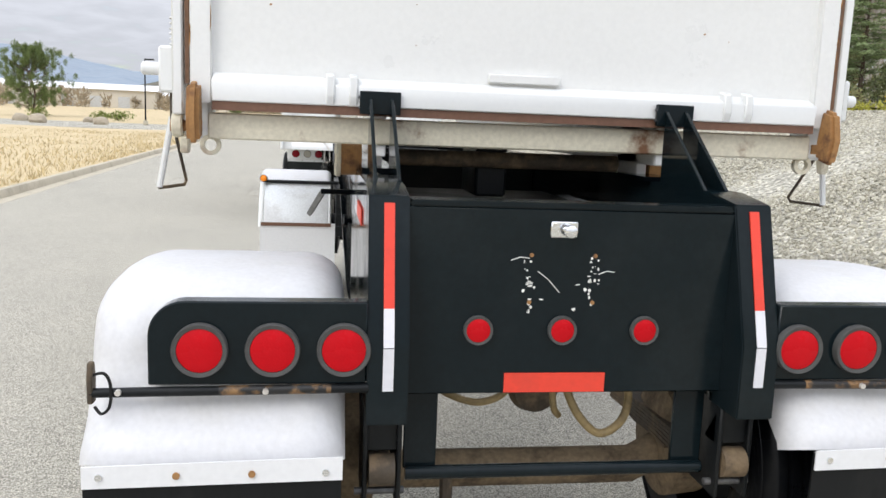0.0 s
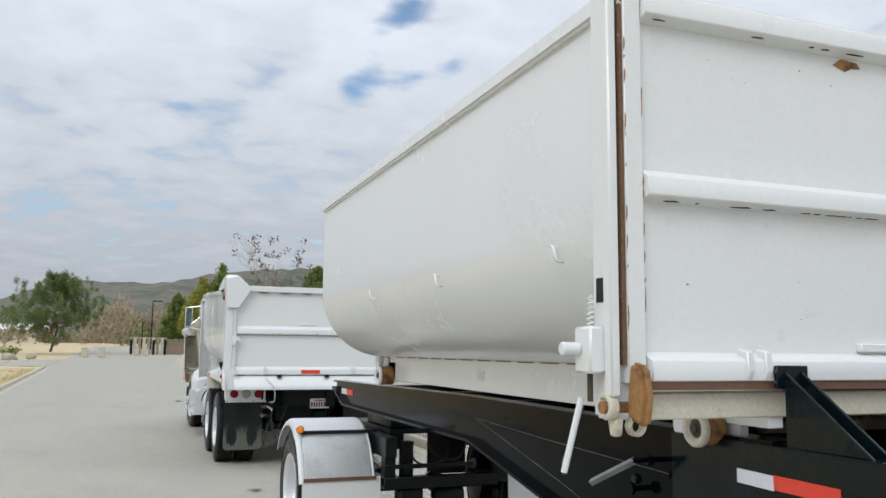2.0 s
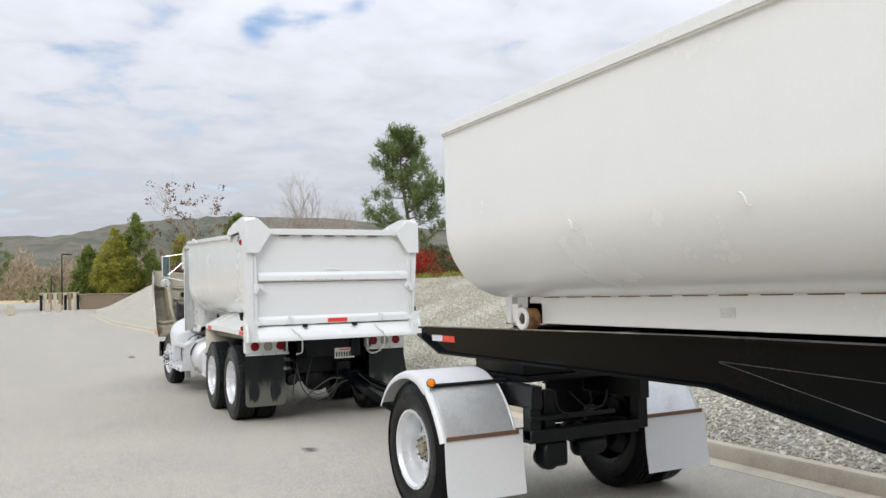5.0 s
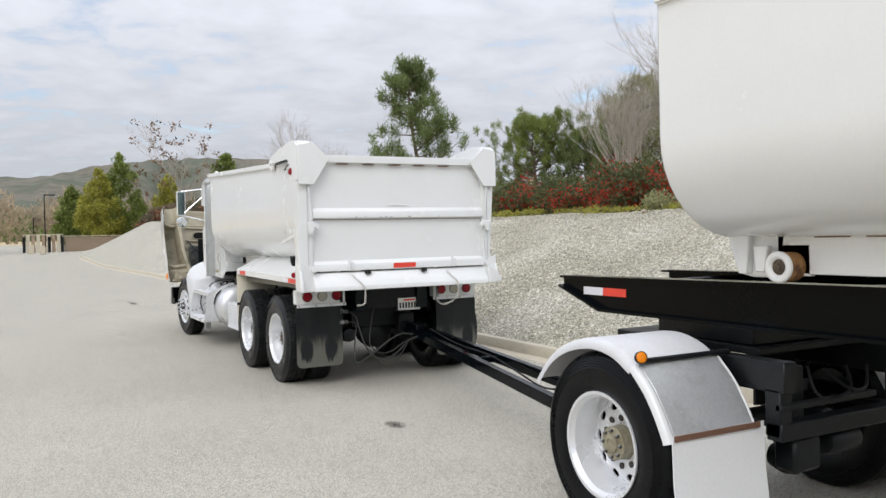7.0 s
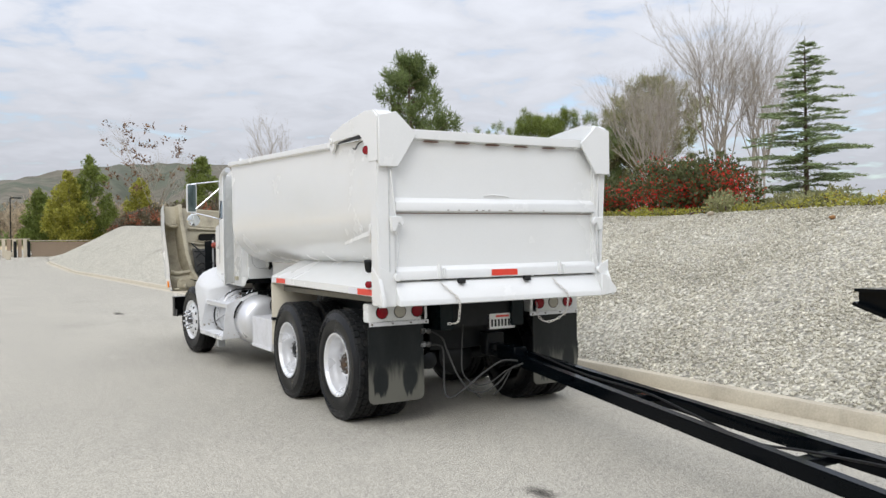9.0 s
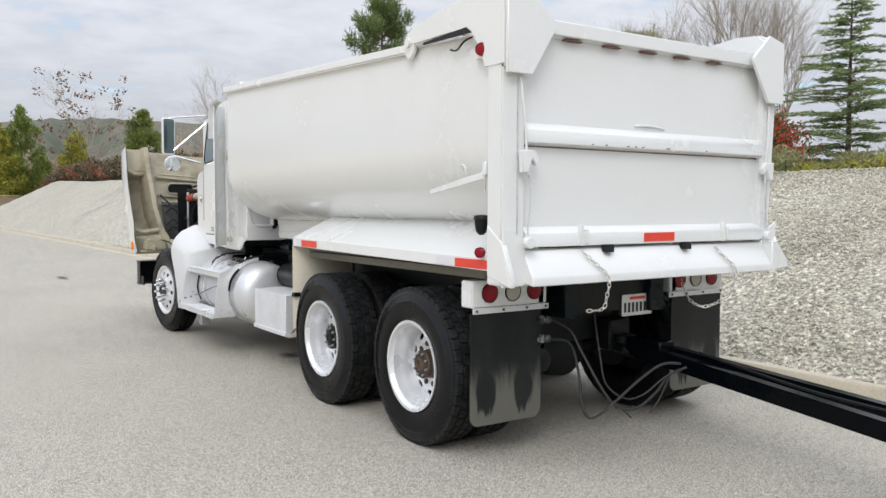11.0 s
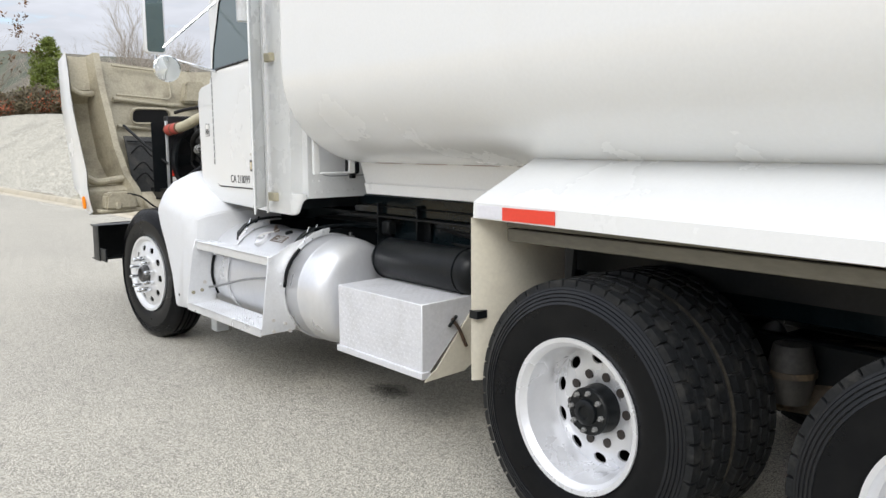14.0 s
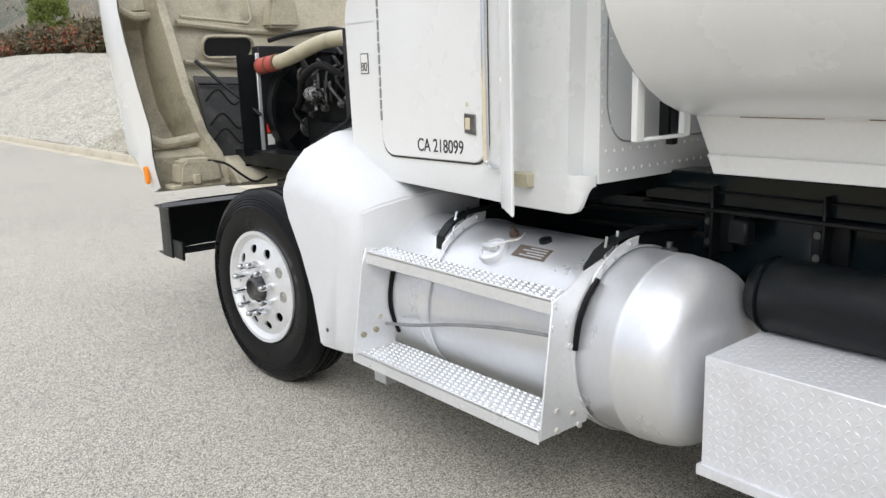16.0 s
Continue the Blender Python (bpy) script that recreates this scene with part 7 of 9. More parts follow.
# fuel tank with steps
FX, FZ, FR = -0.178, 0.666, 0.335
bm = lathe(bmesh.new(), [(0.0005, 0.020), (0.12, 0.024), (0.20, 0.034), (0.250, 0.048), (0.285, 0.070), (0.308, 0.098), (0.322, 0.130), (0.331, 0.175), (FR - 0.001, 0.225), (FR, 0.230), (FR + 0.0015, 0.233), (FR + 0.0015, 0.246), (FR, 0.249), (FR, 1.27), (FR + 0.002, 1.272), (FR + 0.002, 1.28), (FR, 1.282), (FR, 1.62), (0.27, 1.68), (0.0005, 1.71)], 56, "y", (FX, 17.49, FZ))
ft = part("fuel_tank", bm, M["tank"], truck, "dull polished aluminium fuel tank")
for y in (17.889, 18.703):
    bm = lathe(bmesh.new(), [(FR + 0.001, 0), (FR + 0.008, 0.002), (FR + 0.008, 0.045), (FR + 0.001, 0.047)], 48, "y", (FX, y, FZ), closed=True)
    sb = part("tank_strap", bm, M["alum"], ft)
    bm = lathe(bmesh.new(), [(FR + 0.009, 0), (FR + 0.012, 0.002), (FR + 0.012, 0.012), (FR + 0.009, 0.014)], 48, "y", (FX, y - 0.016, FZ), closed=True)
    part("strap_liner", bm, M["tank"], sb)
    # the strap ends in a flat lug, bolted to a thin black arm from the frame
    way = [(FX + (FR + 0.012) * math.cos(radians(q)), FZ + (FR + 0.012) * math.sin(radians(q))) for q in (137, 125, 112, 100, 91)]
    lug = prism(bmesh.new(), way + [(x + 0.008, z + 0.036) for x, z in way[::-1]], "y", y - 0.010, y - 0.002)
    part("strap_lug", lug, M["alum"], sb, bevel=0.002)
    for x, z in way[1::2]:
        part("lug_bolt", cylm((x + 0.006, y - 0.012, z + 0.018), (x + 0.006, y - 0.019, z + 0.018), 0.008, 8), M["galv"], sb)
    for q, up in ((-0.15, 0.0), (-0.09, 0.012)):
        part("strap_bolt", cylm((FX + q - 0.05, y - 0.01, FZ + FR - 0.035 + up), (FX + q + 0.02, y + 0.03, FZ + FR + 0.055 + up), 0.0065, 8), M["chrome"], sb)
    top = [(FX - 0.235, FZ + 0.235), (FX - 0.23, FZ + 0.30), (FX - 0.18, FZ + FR + 0.012), (FX - 0.09, FZ + FR + 0.048), (FX + 0.05, FZ + FR + 0.058), (FX + 0.20, FZ + FR + 0.05), (0.24, FZ + FR + 0.02)]
    sad = part("strap_saddle", sheet(bmesh.new(), top, "y", y + 0.0, y + 0.046, 0.010), M["black_matt"], ft, "thin black tank bracket")
    web = [(FX - 0.10, FZ + FR - 0.01), (FX - 0.05, FZ + FR + 0.030), (FX + 0.20, FZ + FR + 0.036), (0.24, FZ + FR + 0.01), (0.24, FZ + 0.05), (FX + 0.30, FZ + 0.14), (FX + 0.20, FZ + 0.26), (FX + 0.05, FZ + FR - 0.01)]
    part("saddle_web", prism(bmesh.new(), web, "y", y + 0.030, y + 0.040), M["black_matt"], sad)


def on_tank(bm, deg, y):
    """Moves a mesh built about the z axis onto the tank's skin, deg up from the level."""
    q = radians(deg)
    bm.transform(Matrix.Translation((FX - FR * math.cos(q), y, FZ + FR * math.sin(q))) @ Matrix.Rotation(radians(deg - 90), 4, "Y"))
    return bm


cap = part("filler_cap", on_tank(lathe(bmesh.new(), [(0.062, -0.012), (0.064, 0.010), (0.058, 0.022), (0.045, 0.026), (0.043, 0.018), (0.0005, 0.018)], 28, "z"), 54, 18.431), M["plate"], ft, "grey round filler cap")
part("cap_handle", on_tank(boxm(-0.012, 0.012, -0.045, 0.045, 0.018, 0.040), 54, 18.431), M["galv"], cap, bevel=0.004)
part("cap_chain", tube(bmesh.new(), spline([(FX - 0.24, 18.405, FZ + 0.30), (FX - 0.20, 18.354, FZ + 0.325), (FX - 0.17, 18.32, FZ + 0.335), (FX - 0.12, 18.337, FZ + 0.35)]), 0.004, 6), M["chain"], ft)
plq = part("tank_label", on_tank(boxm(-0.032, 0.032, -0.085, 0.085, -0.004, 0.002), 60, 18.251), M["data_plate"], ft, "brown data plate on the tank")
for k in range(4):
    part("label_bar", on_tank(boxm(-0.024 + k * 0.014, -0.018 + k * 0.014, -0.07, 0.05 - 0.03 * (k % 2), 0.0022, 0.0028), 60, 18.251), M["galv"], plq)
part("tank_fitting", on_tank(lathe(bmesh.new(), [(0.020, -0.004), (0.020, 0.018), (0.012, 0.022), (0.012, 0.040), (0.0005, 0.042)], 14, "z"), 74, 18.422), M["hub_rust"], ft, "brass-brown pipe fitting")
part("tank_fitting", on_tank(lathe(bmesh.new(), [(0.026, -0.004), (0.026, 0.012), (0.014, 0.016), (0.0005, 0.018)], 14, "z"), 74, 18.251), M["black_matt"], ft)
part("sender_unit", lathe(bmesh.new(), [(0.03, 0), (0.03, 0.015), (0.012, 0.02), (0.012, 0.04), (0.0005, 0.042)], 16, "z", (FX + 0.13, 17.843, FZ + FR - 0.03)), M["engine"], ft)
for y0, top in ((17.883, 1.0),):
    pts = [(-0.685, 0.415), (-0.45, 0.42), (-0.437, 0.45), (-0.494, 0.55), (-0.515, 0.66), (-0.503, 0.76), (-0.462, 0.85), (-0.39, 0.93), (-0.335, 0.965), (-0.37, 0.995), (-0.47, 0.965), (-0.56, 0.915), (-0.622, 0.89)]
    bm = prism(bmesh.new(), pts, "y", y0, y0 + 0.008)
    sbk = part("step_bracket", bm, M["alum"], truck, "aluminium step bracket", bevel=0.002)
    for bx, bz in ((-0.60, 0.43), (-0.60, 0.50), (-0.49, 0.42), (-0.52, 0.47), (-0.62, 0.80), (-0.60, 0.87), (-0.55, 0.80), (-0.54, 0.72)):
        part("bracket_bolt", cylm((bx, y0 - 0.006, bz), (bx, y0 + 0.002, bz), 0.011, 10), M["chain"] if bz < 0.6 else M["alum"], sbk)
    part("bracket_pad", tube(bmesh.new(), spline([(-0.516, y0 - 0.004, 0.70), (-0.502, y0 - 0.006, 0.79), (-0.462, y0 - 0.006, 0.868), (-0.405, y0 - 0.006, 0.93)]), 0.011, 8), M["rubber"], sbk)

front_plate = prism(bmesh.new(), [(-0.715, 0.455), (-0.50, 0.455), (-0.475, 0.55), (-0.50, 0.64), (-0.505, 0.74), (-0.49, 0.83), (-0.53, 0.90), (-0.63, 0.915), (-0.655, 0.84)], "y", 18.965, 18.975)
fbk = part("step_bracket", front_plate, M["alum"], truck, "aluminium step bracket", bevel=0.002)
for bx, bz, key in ((-0.665, 0.535, "hub_khaki"), (-0.60, 0.545, "hub_khaki"), (-0.575, 0.60, "chain"), (-0.60, 0.875, "hub_rust")):
    part("bracket_bolt", cylm((bx, 18.956, bz), (bx, 18.967, bz), 0.013, 10), M[key], fbk)
part("bracket_hole", cylm((-0.585, 18.962, 0.855), (-0.585, 18.9655, 0.855), 0.024, 12), M["rust_dark"], fbk)
part("bracket_pad", tube(bmesh.new(), spline([(-0.475, 18.96, 0.51), (-0.508, 18.96, 0.60), (-0.516, 18.96, 0.68), (-0.495, 18.96, 0.79)]), 0.012, 8), M["rubber"], fbk)


def step(z, y0, y1, x0, x1, rows):
    bm = box(box(box(bmesh.new(), x0, x1, y0, y1, z - 0.006, z), x0, x0 + 0.006, y0, y1, z - 0.050, z + 0.006), x1 - 0.006, x1, y0, y1, z - 0.05, z)
    st = part("cab_step", bm, M["alum"], truck, "aluminium cab step with raised grip teeth", bevel=0.0015)
    tp = bmesh.new()
    n = int((y1 - y0) / 0.033)
    for i in range(n):
        for j in range(rows):
            c = Vector((x0 + 0.022 + j * (x1 - x0 - 0.03) / max(rows - 1, 1) * 0.95, y0 + 0.02 + i * 0.033 + (0.016 if j % 2 else 0), z + 0.0005))
            lozenge(tp, c, ey, ex, ez, 0.012, 0.008, 0.006)
    tagged(part("step_teeth", tp, M["alum"], st, smooth=False), kind="stuff")


step(0.455, 17.885, 19.02, -0.69, -0.47, 8)
step(0.895, 17.885, 19.0, -0.625, -0.50, 4)
part("grab_tube", tube(bmesh.new(), spline([(-0.545, 18.96, 0.56), (-0.55, 18.75, 0.60), (-0.56, 18.48, 0.665), (-0.575, 18.2, 0.72), (-0.60, 17.90, 0.765)]), 0.0075, 8), M["grey_steel"], truck, "thin grey tube between the step brackets")
part("battery_bracket", boxm(-0.40, -0.30, 19.196, 19.298, 0.16, 0.42), M["galv"], truck, bevel=0.005)
# right side tank
bm = lathe(bmesh.new(), [(0.0005, -0.045), (0.20, -0.028), (0.33, 0.04), (FR, 0.09), (FR, 1.62), (0.29, 1.68), (0.0005, 1.71)], 32, "y", (kx(FX), 17.473, FZ))
part("fuel_tank", bm, M["tank"], truck)

# moulded fenders behind the front wheels: an upright outer face, its top climbing inwards to the cab
LOFT = [
    (-0.622, [(19.42, 0.37), (19.30, 0.38), (19.25, 0.45), (19.22, 0.85), (19.23, 1.00), (19.29, 1.055), (19.50, 1.075), (19.65, 1.09), (19.70, 1.06), (19.66, 0.96), (19.56, 0.80), (19.47, 0.60), (19.43, 0.42)]),
    (-0.610, [(19.41, 0.36), (19.22, 0.37), (19.17, 0.44), (19.15, 0.85), (19.16, 1.02), (19.23, 1.085), (19.47, 1.115), (19.66, 1.145), (19.715, 1.10), (19.67, 0.96), (19.56, 0.80), (19.47, 0.60), (19.43, 0.42)]),
    (-0.570, [(19.41, 0.36), (19.15, 0.37), (19.10, 0.44), (19.08, 0.85), (19.09, 1.045), (19.17, 1.110), (19.45, 1.165), (19.66, 1.225), (19.735, 1.17), (19.69, 1.00), (19.56, 0.81), (19.47, 0.61), (19.43, 0.43)]),
    (-0.500, [(19.41, 0.38), (19.13, 0.39), (19.06, 0.46), (19.045, 0.86), (19.055, 1.07), (19.13, 1.130), (19.42, 1.215), (19.66, 1.295), (19.75, 1.24), (19.71, 1.04), (19.56, 0.83), (19.47, 0.62), (19.43, 0.45)]),
    (-0.370, [(19.41, 0.40), (19.13, 0.41), (19.05, 0.48), (19.035, 0.88), (19.045, 1.09), (19.11, 1.150), (19.38, 1.265), (19.61, 1.365), (19.77, 1.31), (19.72, 1.08), (19.56, 0.84), (19.47, 0.63), (19.43, 0.46)]),
    (-0.200, [(19.41, 0.42), (19.13, 0.43), (19.05, 0.50), (19.035, 0.90), (19.045, 1.10), (19.11, 1.165), (19.38, 1.295), (19.60, 1.400), (19.79, 1.33), (19.72, 1.10), (19.56, 0.86), (19.47, 0.64), (19.43, 0.48)]),
    (0.10, [(19.41, 0.42), (19.13, 0.43), (19.05, 0.50), (19.035, 0.90), (19.045, 1.10), (19.11, 1.165), (19.38, 1.295), (19.60, 1.400), (19.79, 1.33), (19.72, 1.10), (19.56, 0.86), (19.47, 0.64), (19.43, 0.48)]),
]
for s in (1, -1):
    bm = bmesh.new()
    rings = [[bm.verts.new((sides(x, s), y, z)) for y, z in line] for x, line in LOFT]
    for p, q in zip(rings, rings[1:]):
        for i in range(len(p)):
            bm.faces.new((p[i], p[(i + 1) % len(p)], q[(i + 1) % len(p)], q[i]))
    bm.faces.new(rings[0][::-1])
    bm.faces.new(rings[-1])
    fn = part("cab_fender", bm, M["white_moulded"], truck, "white moulded fender behind the front wheel", bevel=0.022, segs=3)
    part("fender_bolt", cylm((sides(-0.626, s), 19.34, 0.46), (sides(-0.612, s), 19.34, 0.46), 0.010, 8), M["engine"], fn)
    part("hood_strap", tube(bmesh.new(), spline([(sides(-0.36, s), 19.76, 1.31), (sides(-0.33, s), 19.68, 1.36), (sides(-0.30, s), 19.60, 1.40), (sides(-0.28, s), 19.56, 1.44)]), 0.017, 8), M["rubber"], fn, "black rubber bonnet latch")

# cab: drawn in its own frame and set on the chassis by CAB
CAB = Matrix(((0.95, 0, 0, -0.003), (0, 0.84, 0, 2.694), (0, 0, 0.905, 0.079), (0, 0, 0, 1)))
CL = -0.36
CR = kx(CL)


def cab_shell():
    """Cab body: side outline drawn across, then its edges are rounded."""
    out = [(19.96, 1.30), (19.985, 2.02), (19.96, 2.10), (19.90, 2.135), (19.72, 2.16), (19.66, 2.26), (19.40, 2.86), (19.25, 2.95), (18.9, 3.0), (18.5, 2.99), (18.27, 2.93), (18.22, 2.8), (18.22, 1.275)]
    bm = prism(bmesh.new(), out, "x", CL, CR)
    rear = [e for e in bm.edges if all(abs(v.co.y - 18.22) < 1e-4 for v in e.verts) and abs(e.verts[0].co.x - e.verts[1].co.x) < 1e-4 and abs(e.verts[0].co.z - e.verts[1].co.z) > 1.0]
    bmesh.ops.bevel(bm, geom=rear, offset=0.09, segments=14, affect="EDGES")
    for at, way in (((0, 18.33, 0), (0, 1, 0)), ((CL + 0.11, 0, 0), (1, 0, 0)), ((CR - 0.11, 0, 0), (1, 0, 0))):     # keeps the flat sheets flat beside the round corners
        bmesh.ops.bisect_plane(bm, geom=bm.verts[:] + bm.edges[:] + bm.faces[:], plane_co=at, plane_no=way)
    return bm


cab = part("cab", cab_shell(), M["white"], truck, "white steel cab with riveted rear panel", bevel=0.045, segs=3, m=CAB)
for s in (1, -1):
    # door with a gap round it
    def rr_rect(y0, y1, z0, z1, r):
        pts = []
        for cy, cz, a0 in ((y1 - r, z1 - r, 0), (y0 + r, z1 - r, 90), (y0 + r, z0 + r, 180), (y1 - r, z0 + r, 270)):
            for k in range(6):
                a = radians(a0 + 18 * k)
                pts.append((cy + r * math.cos(a), cz + r * math.sin(a)))
        return pts
    bm = prism(bmesh.new(), rr_rect(18.79, 19.655, 1.318, 2.845, 0.10), "x", sides(CL - 0.001, s), sides(CL - 0.004, s))
    dg = part("door_gap", bm, M["ink"], cab)
    bm = prism(bmesh.new(), rr_rect(18.80, 19.645, 1.328, 2.835, 0.095), "x", sides(CL, s), sides(CL - 0.012, s))
    door = part("cab_door", bm, M["white"], cab, "white cab door", bevel=0.004)
    bm = prism(bmesh.new(), [(18.88, 2.30), (19.585, 2.26), (19.56, 2.40), (19.40, 2.76), (19.36, 2.785), (18.88, 2.785)], "x", sides(CL - 0.0125, s), sides(CL - 0.0155, s))
    part("door_window", bm, M["glass"], door, "dark side window")
    part("window_trim", tube(bmesh.new(), [(sides(CL - 0.014, s), y, z) for y, z in ((18.87, 2.295), (19.59, 2.255), (19.565, 2.40), (19.41, 2.765), (19.365, 2.795), (18.87, 2.795), (18.87, 2.295))], 0.010, 6), M["rubber"], door)
    bm = prism(bmesh.new(), [(18.87, 1.45), (18.95, 1.46), (18.95, 1.545), (18.87, 1.54)], "x", sides(CL - 0.0125, s), sides(CL - 0.02, s))
    hd = part("door_handle", bm, M["engine"], door, "chrome door handle in a dark recess", bevel=0.003)
    # the bright paddle itself; the darker plate behind it is the recess
    part("handle_recess", boxm(min(sides(CL - 0.0205, s), sides(CL - 0.0195, s)), max(sides(CL - 0.0205, s), sides(CL - 0.0195, s)), 18.905, 18.94, 1.475, 1.526), M["chrome"], hd)
    part("door_lock", cylm((sides(CL - 0.012, s), 18.93, 1.585), (sides(CL - 0.018, s), 18.93, 1.585), 0.010, 12), M["chrome"], door)
    for k in range(14):
        z = 1.50 + k * 0.055
        part("door_hinge", cylm((sides(CL - 0.012, s), 19.643, z), (sides(CL - 0.012, s), 19.643, z + 0.046), 0.007, 8), M["grey_steel"], door)
    bm = tube(bmesh.new(), spline([(sides(CL - 0.01, s), 18.72, 1.31), (sides(CL - 0.055, s), 18.735, 1.345), (sides(CL - 0.06, s), 18.745, 1.42), (sides(CL - 0.06, s), 18.745, 2.1), (sides(CL - 0.05, s), 18.745, 2.55), (sides(CL - 0.01, s), 18.74, 2.60)]), 0.014, 10)
    part("grab_rail", bm, M["chrome"], cab, "tall chrome grab rail")
    # cab side extender
    plan = [(-0.40, 18.635), (-0.50, 18.555), (-0.57, 18.465), (-0.62, 18.345)]
    plan += [(-0.608, 18.340), (-0.56, 18.456), (-0.492, 18.545), (-0.393, 18.624)]
    bm = prism(bmesh.new(), [(sides(x, s), y) for x, y in plan], "z", 1.205, 2.90)
    for v in bm.verts:
        if v.co.z < 1.3 and v.co.y < 18.47:
            v.co.z -= 0.01 if v.co.y > 18.4 else 0.03
    ex_ = part("side_extender", bm, M["white"], cab, "narrow flared white cab side extender", bevel=0.004)
    part("hinge_rod", cylm((sides(-0.405, s), 18.60, 1.16), (sides(-0.405, s), 18.60, 2.72), 0.009, 8), M["white"], ex_)
    part("extender_hinge", boxm(min(sides(CL - 0.04, s), sides(CL, s)), max(sides(CL - 0.04, s), sides(CL, s)), 18.50, 18.62, 1.25, 1.31), M["cream"], ex_, bevel=0.005)
    part("extender_hinge", boxm(min(sides(CL - 0.04, s), sides(CL, s)), max(sides(CL - 0.04, s), sides(CL, s)), 18.50, 18.62, 2.25, 2.31), M["cream"], ex_, bevel=0.005)
    # mirrors
    px = -0.866
    bm = prism(bmesh.new(), rr_rect(0, 0.155, 0, 0.47, 0.03), "y", -0.03, 0.03)
    mm = CAB @ Matrix.Translation((sides(px - 0.02, s) - (0 if s == 1 else 0.155), 19.63, 2.36))
    mi = part("door_mirror", bm, M["alum"], truck, "tall framed side mirror on tube arms", bevel=0.01, m=mm)
    c = new("mirror_glass", mesh_of("mirror_glass", prism(bmesh.new(), rr_rect(0.014, 0.141, 0.014, 0.456, 0.02), "y", -0.033, -0.0305), M["mirror"]))
    c.parent = mi
    for pts in ([(sides(px + 0.06, s), 19.63, 2.83), (sides(CL - 0.01, s), 19.50, 2.88)], [(sides(px + 0.06, s), 19.63, 2.36), (sides(CL - 0.01, s), 19.52, 2.24)],
                [(sides(px + 0.06, s), 19.63, 2.83), (sides(px + 0.06, s), 19.63, 2.30)], [(sides(px + 0.1, s), 19.61, 2.40), (sides(CL - 0.01, s), 19.50, 2.78)]):
        part("mirror_arm", tube(bmesh.new(), pts, 0.011, 8), M["chrome"], truck, m=CAB)
    cv = lathe(bmesh.new(), [(0.0005, 0.05), (0.05, 0.045), (0.09, 0.02), (0.098, 0.0), (0.09, -0.008), (0.0005, -0.022)], 28, "y", (sides(px + 0.0, s), 19.21, 2.219))
    part("convex_mirror", cv, M["convex_glass"], truck, "round convex mirror", m=CAB)

# rear of the cab: rivets and seams
rng = random.Random(2)
RIV = lathe(bmesh.new(), [(0.008, 0), (0.007, 0.003), (0.004, 0.005), (0.0005, 0.0055)], 8, "z")
RIV_ME = mesh_of("rivet", RIV, M["white"])
to_back = Matrix.Rotation(math.pi / 2, 4, "X")
for k in range(26):
    z = 1.50 + k * 0.055
    part("rivet", RIV_ME, None, cab, m=Matrix.Translation((-0.255, 18.2205, z)) @ to_back)
    part("rivet", RIV_ME, None, cab, m=Matrix.Translation((-0.205, 18.22, z)) @ to_back)
for k in range(22):
    x = -0.23 + k * 0.05
    part("rivet", RIV_ME, None, cab, m=Matrix.Translation((x, 18.22, 1.40)) @ to_back)
    part("rivet", RIV_ME, None, cab, m=Matrix.Translation((x + 0.02, 18.22, 1.32)) @ to_back)
part("back_seam", tube(bmesh.new(), spline([(x, 18.2185, z) for x, z in ((-0.23, 2.8), (-0.23, 2.2), (-0.23, 1.75), (-0.23, 1.64), (-0.225, 1.56), (-0.20, 1.49), (-0.155, 1.445), (-0.09, 1.43), (0.0, 1.43), (0.2, 1.43), (0.8, 1.43))]), 0.0036, 5), M["grey_steel"], cab)
for s in (1, -1):
    # skirt below each side: it follows the rounded rear corner and steps up there
    line = [(CL + 0.09 - 0.0915 * math.cos(radians(q)), 18.31 - 0.0915 * math.sin(radians(q)), z) for q, z in ((78, 1.268), (66, 1.262), (56, 1.245), (47, 1.215), (38, 1.185), (28, 1.168), (14, 1.160), (0, 1.157))]
    line += [(CL - 0.0015, y, z) for y, z in ((18.6, 1.160), (19.0, 1.175), (19.55, 1.195), (19.76, 1.225), (19.955, 1.25))]
    bm = bmesh.new()
    rows = []
    for k, (x, y, z) in enumerate(line):
        inward = min(0.03, 0.03 * k / 7) + 0.004
        rows.append([bm.verts.new((sides(a, s), y, b)) for a, b in ((x, 1.312), (x, z + 0.012), (x + 0.006, z), (x + inward, z), (x + inward, 1.312))])
    for p, q in zip(rows, rows[1:]):
        for i in range(5):
            bm.faces.new((p[i], q[i], q[(i + 1) % 5], p[(i + 1) % 5]))
    bm.faces.new(rows[0])
    bm.faces.new(rows[-1])
    part("cab_skirt", bm, M["white"], cab)
part("cab_floor", boxm(CL + 0.06, CR - 0.06, 18.30, 19.95, 1.20, 1.28), M["black_matt"], cab, "black underside of the cab")
part("windscreen", prism(bmesh.new(), [(19.675, 2.25), (19.69, 2.26), (19.425, 2.86), (19.41, 2.85)], "x", CL + 0.09, CR - 0.09), M["glass"], cab, "dark windscreen")
part("cowl_seam", boxm(CL - 0.002, CL + 0.0, 19.70, 19.965, 1.985, 1.990), M["galv"], cab)
part("speed_sticker", boxm(CL - 0.0035, CL - 0.0008, 19.772, 19.838, 1.735, 1.828), M["plate_white"], cab, "small white sticker reading 80")
part("sticker_border", boxm(CL - 0.0025, CL - 0.0005, 19.767, 19.843, 1.730, 1.833), M["ink"], cab)
face_left = Matrix(((0, 0, -1, 0), (-1, 0, 0, 0), (0, 1, 0, 0), (0, 0, 0, 1)))
text_mesh("sticker_number", "80", 0.062, M["ink"], cab, Matrix.Translation((CL - 0.0045, 19.836, 1.745)) @ face_left, "black number 80")
